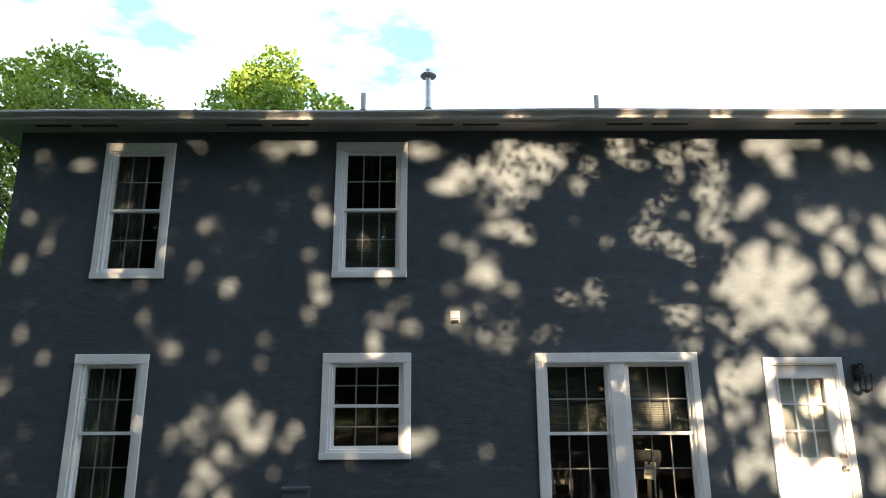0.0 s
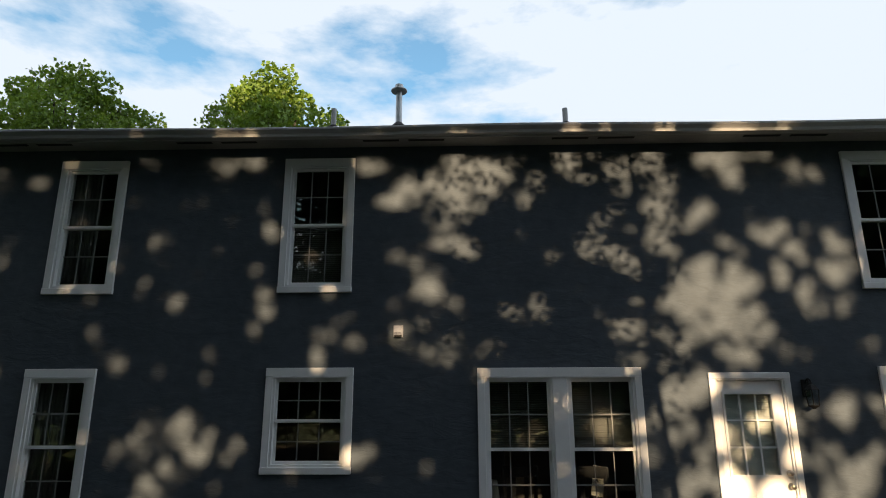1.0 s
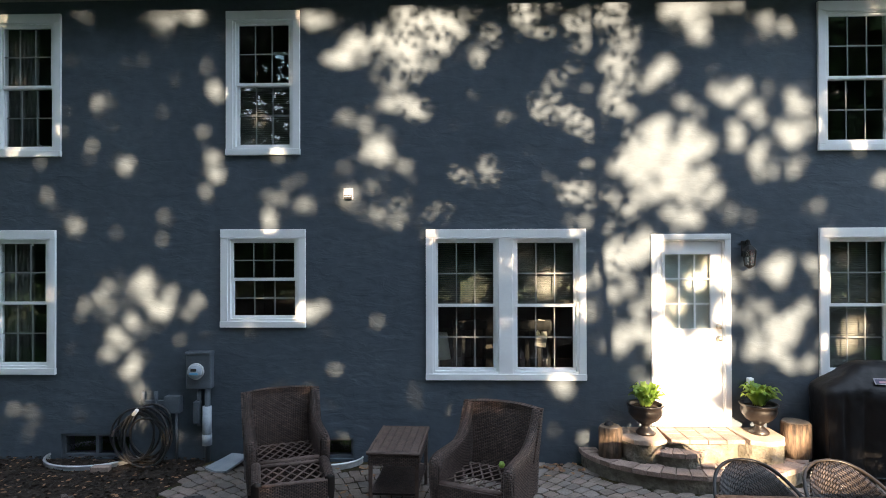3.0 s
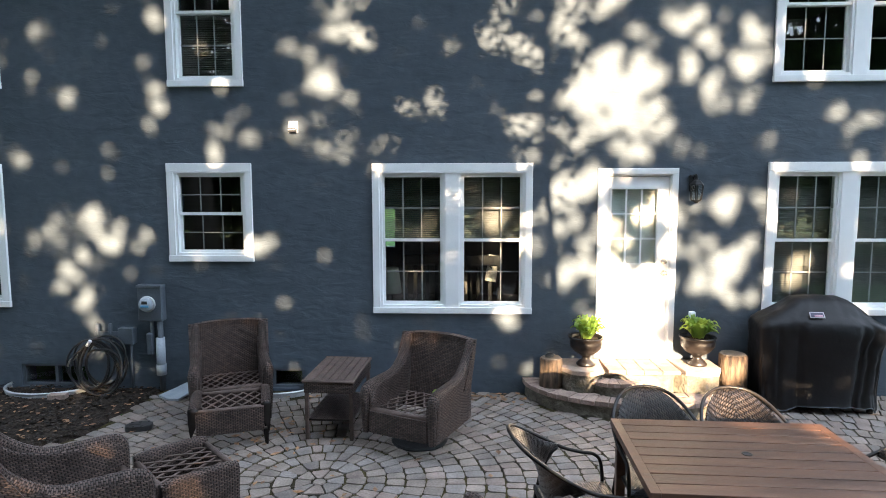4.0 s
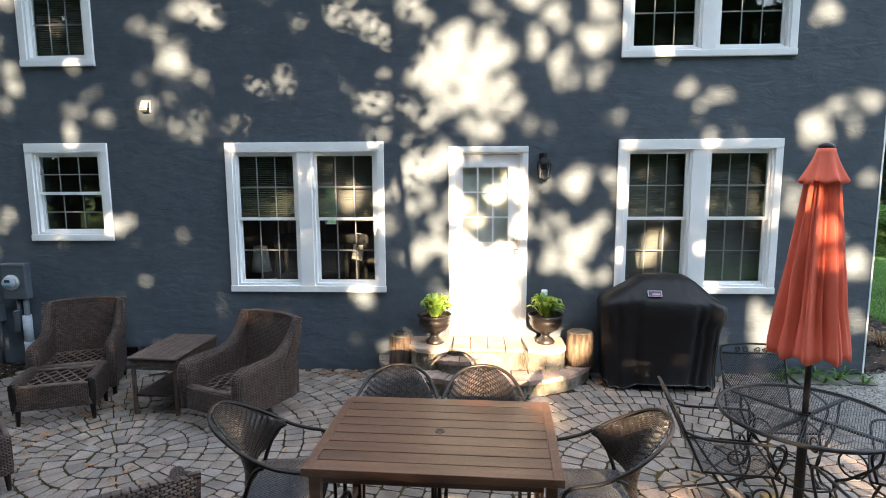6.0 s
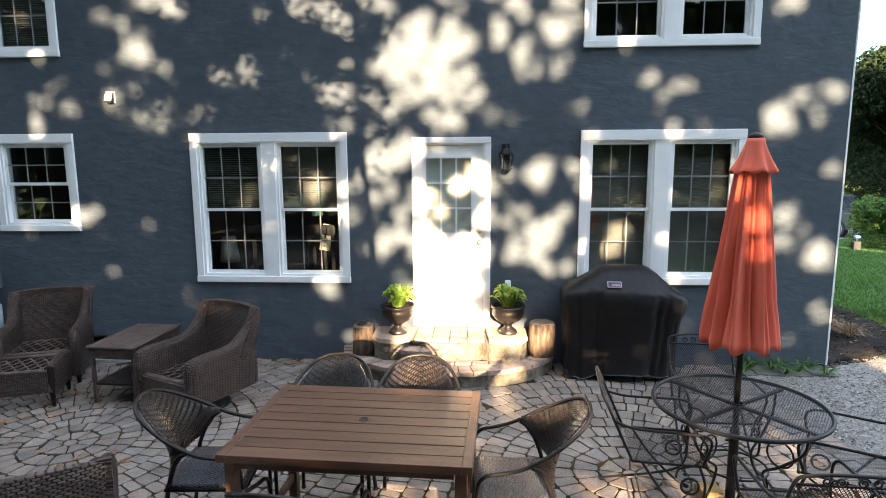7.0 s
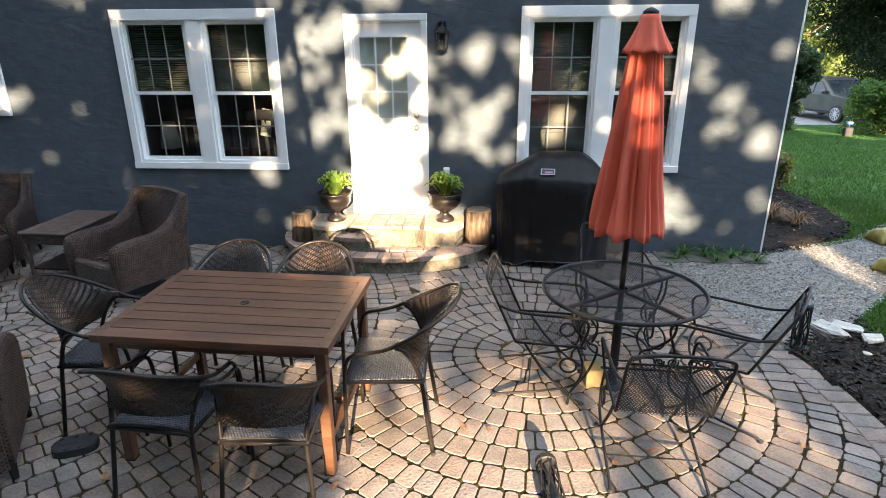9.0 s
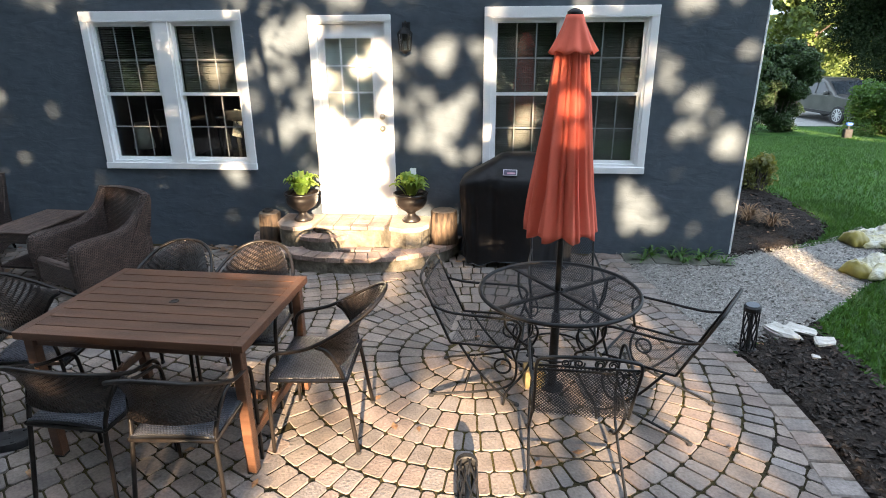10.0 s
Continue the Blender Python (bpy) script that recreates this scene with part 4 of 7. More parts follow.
GAPS += [
    (6.8, 2.78, 0.08, 4), (7.17, 2.75, 0.09, 4), (7.92, 4.09, 0.13, 5), (7.93, 2.87, 0.18, 7), (7.85, 2.72, 0.11, 5), (8.16, 3.08, 0.12, 5), (8.45, 3.14, 0.14, 5), (8.36, 2.87, 0.09, 3),
    (8.5, 1.31, 0.18, 7), (8.56, 0.65, 0.13, 2), (8.03, 1.7, 0.13, 3), (8.07, 1.43, 0.12, 3), (6.2, 1.62, 0.11, 6), (6.17, 1.41, 0.09, 5), (7.29, 2.4, 0.09, 6), (4.16, 1, 0.37, 10),
    (3.92, 1.4, 0.24, 10), (4.36, 1.31, 0.21, 9), (4.09, 0.54, 0.33, 10), (3.89, 2.01, 0.17, 8), (4.16, 2.04, 0.26, 1), (4.49, 2.21, 0.14, 6), (3.46, 2.4, 0.22, 9), (3.61, 0.57, 0.14, 6),
]
GAPS += [
    (2.72, 0.87, 0.12, 5), (3.23, 0.24, 0.14, 5), (7.41, 0.7, 0.17, 7), (7.59, 0.52, 0.17, 6), (7.41, 0.4, 0.15, 6), (7.77, 0.41, 0.12, 4), (8.05, 1.85, 0.11, 5), (7.89, 1.43, 0.09, 3),
    (7.69, 2.09, 0.07, 4), (8.53, 2.32, 0.07, 4), (4.26, -0.94, 0.26, 8), (4.47, -1.06, 0.28, 9), (4.04, -0.86, 0.2, 6), (4.1, -1.11, 0.2, 7), (4.83, -1.1, 0.24, 9), (5.06, -1.07, 0.28, 9),
    (4.89, -1.02, 0.2, 7), (5.28, -1, 0.24, 8), (5.46, -1.05, 0.24, 8), (5.03, -0.92, 0.18, 6), (5.39, -0.88, 0.18, 5), (4.43, -0.52, 0.14, 3), (4.66, -0.3, 0.14, 5), (4.83, -0.11, 0.15, 7),
]
GAPS += [
    (4.24, -0.46, 0.14, 4), (7.04, -0.68, 0.18, 4), (7, -0.55, 0.12, 4), (6.86, -0.91, 0.2, 4), (6.15, -0.93, 0.2, 5), (6.24, -1.05, 0.2, 4), (6.13, -0.65, 0.14, 3), (6.82, -1.02, 0.2, 3),
    (5.8, -0.83, 0.15, 4), (6.76, -0.81, 0.18, 4), (9.26, -0, 0.1, 2), (3.55, -0.71, 0.14, 4), (3.4, -1.06, 0.15, 2), (4.67, -1.13, 0.2, 8), (5.28, -1.1, 0.2, 9), (4.16, 0.28, 0.3, 10),
    (4.2, 0.56, 0.32, 10), (4.59, 0.15, 0.26, 10), (5, 0.3, 0.24, 9), (3.75, 0.27, 0.2, 9), (4.69, 0.36, 0.26, 10), (3.97, 0.73, 0.3, 10), (5.35, 0.37, 0.14, 7), (3.76, 0.06, 0.1, 5),
]
GAPS += [
    (3.08, 0.32, 0.08, 2), (5.91, 1.22, 0.02, 3), (5.96, 0.99, 0.02, 2), (5.78, 1.42, 0.02, 2), (3.84, 0.17, 0.14, 8), (3.73, 0.11, 0.08, 7), (3.13, -0.37, 0.06, 6), (3.04, -0.4, 0.04, 4),
    (5.55, -0.13, 0.05, 4), (2.18, -0.26, 0.06, 4),
]
GAPS += [(0.3 + 0.66 * k + 0.2 * math.sin(5 * k), 5.66, 0.05, 3 + k % 4) for k in range(-4, 12)]   # on the gutter


def along_light(u, v, far):
    return Vector((u, WALL_Y, v)) + TO_SUN * far


def sun_holes(seed):
    """Each opening is a cluster of small holes between the leaves, through which the sun draws its overlapping discs."""
    r, holes = random.Random(seed), []
    for gx, gz, gr, level in GAPS:
        if level >= 9:                                       # a wide opening, and ragged ones round it
            for k in range(4):
                a, q = 1.57 * k + r.uniform(0, 1.2), gr * r.uniform(0.15, 0.6)
                holes.append((gx + q * math.cos(a), gz + q * math.sin(a), gr * r.uniform(0.2, 0.36)))
        wide = (0.016 + 0.12 * gr + 0.002 * level) * (0.68 if gx > 7.3 and gz > 0 else 1.0)
        for _ in range(max(1, round((0.1 if gz < 1 else 0.088) * level * (gr / wide) ** 2))):
            a, q = r.uniform(0, 6.283), gr * 0.9 * r.random() ** 0.5
            holes.append((gx + q * math.cos(a), gz + q * math.sin(a), wide * r.uniform(0.4, 1.3)))
    for _ in range(80):                                      # stray pinholes, fewer towards the west
        x, z = r.uniform(-4.5, 9.0), r.uniform(-1.8, 5.5)
        if r.random() < 0.06 + 0.08 * (x + 4.5) and not (5.6 < x < 6.5 and -0.2 < z < 2.4) and not (x < 3.0 and z < 0.3):
            for _ in range(r.randint(1, 4)):
                holes.append((x + r.gauss(0, 0.1), z + r.gauss(0, 0.1), r.uniform(0.012, 0.03)))
    return holes


HOLES_IN_LEAVES = np.array(sun_holes(8))


def near_hole(u, v, margin):
    """True where a leaf at u, v would stand in or at one of the holes."""
    hit = np.zeros(len(u), bool)
    for hx, hz, hr in HOLES_IN_LEAVES:
        hit |= (u - hx) ** 2 + (v - hz) ** 2 < (hr + margin) ** 2
    return hit


def hang(name, parent, u, v, size, seed):
    rng = np.random.default_rng(seed)
    far = CROWN_FAR + rng.normal(0, 1.3, len(u))
    at = np.stack([u, np.full(len(u), WALL_Y), v], 1) + far[:, None] * np.array(TO_SUN)
    return leaf_cloud(name, at, size * rng.uniform(0.7, 1.3, len(u)), M_LEAF_DARK, parent, seed, 0.75)


def gapped_crown(name, parent, u0, u1, v0, v1, count, size, seed, chance=0.0, fine=0):
    rng = np.random.default_rng(seed)
    u, v = rng.uniform(u0, u1, count), rng.uniform(v0, v1, count)
    keep = ~near_hole(u, v, size * 0.55)
    if chance:
        for k in range(count):
            if v[k] > 2.6 and noise.noise(Vector((u[k] * 0.9 + 3, v[k] * 0.9, 0.5))) > 0.5 - chance:
                keep[k] = False
    hang(name, parent, u[keep], v[keep], size, seed)
    if fine:                                                 # small leaves round the holes
        u, v = rng.uniform(u0, u1, fine), rng.uniform(v0, v1, fine)
        keep = near_hole(u, v, 0.3) & ~near_hole(u, v, 0.022)
        hang("fine_crown", parent, u[keep], v[keep], 0.08, seed + 50)


def limb(bm, a, b, r0, r1, bend=0.4, seed=0):
    rng = random.Random(seed)
    a, b = Vector(a), Vector(b)
    pts = [a.lerp(b, k / 5) + Vector((rng.uniform(-1, 1), rng.uniform(-1, 1), 0)) * bend * math.sin(math.pi * k / 5) * (b - a).length * 0.12 for k in range(6)]
    pts = smooth_path(pts, 3)
    tube(bm, pts, r0, 8, taper=[r0 + (r1 - r0) * i / (len(pts) - 1) for i in range(len(pts))])


def yard_tree(u0, u1, trunk_u, seed, count, size=0.3, v0=-3.4, v1=7.2, chance=0.0, fine=0, girth=0.24, above=11.5):
    foot = along_light(trunk_u, 0, CROWN_FAR)
    foot.z = -0.04
    t = thing("tree", "tall broad-leaved yard tree with a gappy crown", "tree", group="yard trees")
    bm = bmesh.new()
    top = along_light(trunk_u, v1 - 0.6, CROWN_FAR)
    limb(bm, foot, top, girth, 0.09, 0.1, seed)
    for k in range(7):
        start = foot.lerp(top, 0.42 + 0.07 * k)
        limb(bm, start, along_light(u0 + (u1 - u0) * ((k * 0.37 + 0.1) % 1.0), v0 + (v1 - v0) * (0.35 + 0.09 * k), CROWN_FAR + (-1) ** k), 0.07, 0.015, 0.5, seed + k)
    part("trunk", bm, M_BARK, t, smooth=True)
    gapped_crown("crown", t, u0, u1, v0, v1, count, size, seed, chance, fine)
    rng = np.random.default_rng(seed + 100)
    n = int(23 * above * (u1 - u0))                                 # coarser upper crown, above the reach of the light, added to block sky light
    u, v = rng.uniform(u0 - 0.8, u1 + 0.8, n), v1 + above * rng.random(n) ** 1.3
    at = np.stack([u, np.full(n, WALL_Y), v], 1) + (CROWN_FAR + rng.normal(0, 1.6, n))[:, None] * np.array(TO_SUN)
    leaf_cloud("upper_crown", at, 1.0 * rng.uniform(0.7, 1.4, n), M_LEAF_DARK, t, seed + 100, 0.8)


yard_tree(-8.0, -1.9, -4.2, 11, 15000, 0.3, fine=130000)
yard_tree(-1.9, 3.6, -1.2, 12, 14000, 0.3, fine=165000)
yard_tree(3.6, 9.2, 7.3, 13, 14000, 0.3, fine=165000)
yard_tree(9.2, 19.0, 13.0, 14, 13000, 0.42, -3.4, 7.0, 0.24, above=2.0)
yard_tree(19.0, 30.0, 24.0, 15, 6000, 0.5, -3.4, 5.5, 0.2, above=6.0)
# unseen western tree, added so the left windows reflect no bright sky
yard_tree(-26.0, -8.0, -15.0, 16, 9000, 0.5, -3.4, 9.0)


def slender_tree():
    """A thin young tree nearer the house, whose stem and sparse sprays draw sharper shadows on the wall."""
    t = thing("tree", "slender young tree with a thin stem and sparse leaf sprays", "tree", group="yard trees")
    near, bm = 9.0, bmesh.new()
    stem = [along_light(u, v, near) for u, v in ((3.42, -1.2), (3.4, 0.3), (3.33, 1.2), (3.24, 2.2), (3.2, 2.75), (3.17, 3.3), (3.15, 4.0), (3.14, 4.7), (3.12, 5.3), (3.1, 6.2))]
    stem = [Vector((stem[0].x + 0.1, stem[0].y, -0.04))] + stem
    stem = smooth_path(stem, 5)
    tube(bm, stem, 0.05, 8, taper=[0.052 - 0.026 * i / (len(stem) - 1) for i in range(len(stem))])
    rng, spots = random.Random(31), []
    for k in range(46):
        v = 2.5 + 3.0 * ((k * 0.618) % 1.0)
        side = -1 if k % 3 else 1
        reach = rng.uniform(0.2, 0.55) if side > 0 else rng.uniform(0.3, 1.0) if k % 2 else rng.uniform(0.8, 3.0)
        a, b = along_light(3.16, v - 0.1, near), along_light(3.16 + side * reach, v + rng.uniform(-0.25, 0.35), near + rng.uniform(-0.8, 0.8))
        limb(bm, a, b, 0.013, 0.004, 0.6, 60 + k)
        for _ in range(int(55 * reach)):
            f = rng.uniform(0.2, 1.05)
            spots.append(a.lerp(b, f) + Vector((rng.gauss(0, 0.09), rng.gauss(0, 0.15), rng.gauss(0, 0.09))))
    part("trunk", bm, M_BARK, t, smooth=True)
    leaf_cloud("crown", spots, 0.085, M_LEAF_DARK, t, 33, 0.75)


slender_tree()


# ---- trees and shrubs beyond the house ----
def crown_points(clumps, count, seed, shell=0.55):
    """Leaf places in and on uneven clumps: x, y, z, radius."""
    rng = np.random.default_rng(seed)
    c = np.array(clumps, float)
    pick = rng.choice(len(c), count, p=c[:, 3] ** 2 / (c[:, 3] ** 2).sum())
    d = rng.normal(size=(count, 3))
    d /= np.linalg.norm(d, axis=1, keepdims=True)
    rad = c[pick, 3] * (shell + (1 - shell) * rng.random(count) ** 0.6) * (1 + 0.22 * np.sin(d[:, 0] * 7 + pick) * np.sin(d[:, 2] * 6 + pick * 2))
    return c[pick, :3] + d * rad[:, None] * (1, 1, 0.8)


def broad_tree(x, y, height, spread, count, size, seed, label, material=None, base=0.35, clumps=26, puff=(0.2, 0.36)):
    t = thing("tree", label, "tree", pose(x, y, ground_z(x, y) - 0.02))
    rng = random.Random(seed)
    bm = bmesh.new()
    limb(bm, (0, 0, 0), (0, 0, height * 0.9), height * 0.022, height * 0.004, 0.2, seed)
    balls = []
    for k in range(clumps):
        a, h = rng.uniform(0, 2 * math.pi), base + (0.93 - base) * ((k + 0.5) / clumps)
        prof = math.sin(math.pi * min(1.0, (h - base) / (1 - base) * 0.82 + 0.16)) ** 0.8
        r = spread * prof * rng.uniform(0.35, 0.85)
        p = (r * math.cos(a), r * math.sin(a), h * height)
        balls.append((*p, spread * rng.uniform(*puff)))
        if k % 2 == 0:
            limb(bm, (0, 0, height * max(0.2, h - 0.22)), p, height * 0.007, height * 0.0015, 0.5, seed + k)
    part("trunk", bm, M_BARK, t, smooth=True)
    pts = crown_points(balls, count, seed)
    leaf_cloud("crown", pts, size * np.random.default_rng(seed).uniform(0.6, 1.3, len(pts)), material or M_LEAF, t, seed, 0.7)
    return t


def shrub(x, y, height, spread, count, size, seed, label, material, category="shrub"):
    s = thing(category.replace(" ", "_"), label, category, pose(x, y, ground_z(x, y) - 0.02))
    rng = random.Random(seed)
    bm, balls = bmesh.new(), []
    for k in range(26):
        a = rng.uniform(0, 2 * math.pi)
        reach = spread * (0.25 + 0.5 * rng.random())
        p = (reach * math.cos(a), reach * math.sin(a), height * (0.06 + 0.76 * k / 25))
        balls.append((*p, spread * rng.uniform(0.3, 0.48)))
        limb(bm, (0.1 * math.cos(a), 0.1 * math.sin(a), 0), p, 0.025, 0.006, 0.4, seed + k)
    part("stem", bm, M_BARK, s, smooth=True)
    pts = crown_points(balls, count, seed, 0.4)
    pts[:, 2] = np.maximum(pts[:, 2], 0.06)
    leaf_cloud("foliage", pts, size * np.random.default_rng(seed).uniform(0.6, 1.3, len(pts)), material, s, seed, 0.6)
    return s


CAR_AT, CAR_TURN = (19.9, 26.6, -0.735), -78
broad_tree(-16.4, 24.0, 17.7, 5.8, 30000, 0.16, 21, "sunlit maple with an open, feathery crown behind the house", base=0.42, clumps=110, puff=(0.08, 0.19))
broad_tree(-21.0, 22.0, 15.8, 4.6, 8000, 0.28, 22, "sunlit tree with an open crown behind the house", base=0.3)
broad_tree(-7.2, 25.0, 17.8, 5.2, 34000, 0.17, 23, "sunlit maple with a dense rounded crown behind the house", base=0.45, clumps=70, puff=(0.13, 0.26))
broad_tree(-13.0, 18.0, 8.0, 2.8, 6000, 0.24, 24, "leafy tree beside the house", base=0.15)
shrub(16.05, 22.9, 3.45, 1.02, 42000, 0.09, 31, "tall dark green shrub on the lawn", M_BUSH)
shrub(14.3, 22.4, 3.0, 1.2, 10000, 0.12, 35, "tall grey-green shrub on the lawn", M_BUSH)
shrub(19.3, 21.9, 1.65, 1.4, 34000, 0.08, 32, "clipped bright green hedge by the drive", M_HEDGE, "hedge")
shrub(21.7, 21.5, 1.75, 1.7, 24000, 0.09, 33, "clipped bright green hedge by the drive", M_HEDGE, "hedge")
broad_tree(24.3, 29.2, 8.2, 4.2, 90000, 0.13, 34, "dark spreading evergreen tree beside the drive", M_FIR, 0.2, 60)
broad_tree(17.5, 42.0, 8.5, 4.5, 9000, 0.36, 36, "green tree across the street", M_WOODS, base=0.1)
broad_tree(27.0, 44.0, 9.5, 5.0, 9000, 0.4, 37, "green tree across the street", M_WOODS, base=0.1)
broad_tree(37.0, 42.0, 12.0, 6.0, 9000, 0.4, 38, "green tree across the street", M_WOODS, base=0.1)
shrub(10.3, 10.6, 0.72, 0.34, 1300, 0.07, 39, "small leggy olive shrub at the corner of the bed", M_OLIVE)
woods = np.random.default_rng(77)                           # the far side of the street
at = np.stack([woods.uniform(2, 75, 40000), woods.normal(52, 2.5, 40000), -0.8 + 5.5 * woods.random(40000) ** 0.85], 1)
at[:, 2] *= 0.75 + 0.25 * np.sin(at[:, 0] * 0.55) * np.sin(at[:, 0] * 0.23 + 1)
tagged(leaf_cloud("far_woods", at, woods.uniform(0.3, 0.65, 40000), M_WOODS, None, 78, 0.8), "dense green woods across the street", "woods", kind="stuff")
# unseen trees, added to keep sky light off the west side
for x, y, h, spread, seed in ((-12.0, -0.5, 17.0, 5.0, 61), (-14.5, 8.0, 14.0, 4.5, 62), (-10.5, -6.0, 18.0, 6.0, 63)):
    broad_tree(x, y, h, spread, 5000, 0.55, seed, "unseen dense tree added to darken the west side", M_LEAF_DARK, 0.05, 40)
# unseen high crown, added to cut overhead sky light but pass the sun
broad_tree(-5.5, -3.0, 20.0, 7.5, 12000, 0.5, 64, "unseen tall tree added to block overhead sky light", M_LEAF_DARK, 0.52, 44)
for k in range(13):                                          # unseen undergrowth, added to block low sun between the yard trees
    shrub(-12.0 + 3.9 * k, -17.5 - 1.5 * (k % 3), 5.6, 3.0, 2600, 0.42, 80 + k, "unseen bush added behind the yard to block low light", M_LEAF_DARK, "bush")
solid("road", one_box(16.6, 70, 24.6, 33.0, -1.2, -0.735), mat("drive_asphalt", (0.16, 0.16, 0.155), (0.24, 0.238, 0.23), 3.0, 0.85, 0.4, 60.0), "grey paved drive behind the lawn", "drive", "structure")
box_post = thing("utility_box", "small black utility box with a blue lid by the hedge", "box", pose(17.35, 20.7, ground_z(17.35, 20.7)) @ Matrix.Scale(0.62, 4))
part("box", one_box(-0.2, 0.2, -0.14, 0.14, 0.0, 0.5, 0.03), M_RUBBER, box_post)
part("lid", one_box(-0.16, 0.16, -0.12, 0.12, 0.66, 0.82, 0.05), mat("blue_plastic", (0.03, 0.08, 0.3), (0.06, 0.14, 0.42), 5.0, 0.4, 0.0), box_post, "bright blue rounded lid")
part("post", one_box(-0.03, 0.03, -0.03, 0.03, 0.5, 0.66), M_RUBBER, box_post)


# ---- furniture ----
def dining_table():
    t = thing("dining_table", "brown slatted wooden patio dining table with umbrella hole", "table", pose(3.89, 3.60, 0, 0, 0, -2.5))
    w, d, top = 1.37, 1.0, 0.872
    slats, gap, rim = 9, 0.009, 0.055
    sd = (d - gap * (slats - 1)) / slats
    for k in range(slats):                                   # boards butted between two end boards
        y = -d / 2 + k * (sd + gap)
        thick = 0.045 if k in (0, slats - 1) else 0.022
        part("slat", one_box(-w / 2 + rim + 0.0004, w / 2 - rim - 0.0004, y, y + sd, top - thick, top - 0.0006 * (k % 2), 0.0018), M_SLATWOOD, t)
    for s in (-1, 1):
        part("end_board", one_box(s * (w / 2 - rim / 2) - rim / 2, s * (w / 2 - rim / 2) + rim / 2, -d / 2, d / 2, top - 0.045, top, 0.0018), M_SLATWOOD, t)
        part("apron", one_box(-w / 2 + 0.1, w / 2 - 0.1, s * (d / 2 - 0.055) - 0.011, s * (d / 2 - 0.055) + 0.011, top - 0.1, top - 0.046, 0.003), M_SLATWOOD, t)
        part("apron", one_box(s * (w / 2 - 0.055) - 0.011, s * (w / 2 - 0.055) + 0.011, -d / 2 + 0.1, d / 2 - 0.1, top - 0.1, top - 0.046, 0.003), M_SLATWOOD, t)
        part("stretcher", one_box(s * (w / 2 - 0.06) - 0.014, s * (w / 2 - 0.06) + 0.014, -d / 2 + 0.09, d / 2 - 0.09, 0.2, 0.255, 0.003), M_SLATWOOD, t)
        for q in (-1, 1):
            leg = part("leg", one_box(s * (w / 2 - 0.06) - 0.03, s * (w / 2 - 0.06) + 0.03, q * (d / 2 - 0.06) - 0.03, q * (d / 2 - 0.06) + 0.03, 0.012, top - 0.046, 0.004), M_SLATWOOD, t)
            part("foot_cap", one_box(s * (w / 2 - 0.06) - 0.028, s * (w / 2 - 0.06) + 0.028, q * (d / 2 - 0.06) - 0.028, q * (d / 2 - 0.06) + 0.028, 0.0, 0.012), M_RUBBER, leg)
    part("stretcher", one_box(-w / 2 + 0.075, w / 2 - 0.075, -0.028, 0.028, 0.215, 0.245, 0.003), M_SLATWOOD, t)
    part("hole_ring", lathe(bmesh.new(), [(0.029, top - 0.004), (0.03, top + 0.003), (0.021, top + 0.0035), (0.02, top - 0.003)], 24), M_FRAME, t, "dull bronze umbrella hole ring", smooth=True)
    # a near-black disc gives the shade down the umbrella hole
    part("hole_shade_disc", lathe(bmesh.new(), [(0.019, top - 0.01), (0.019, top + 0.002)], 18), M_DARK, t)


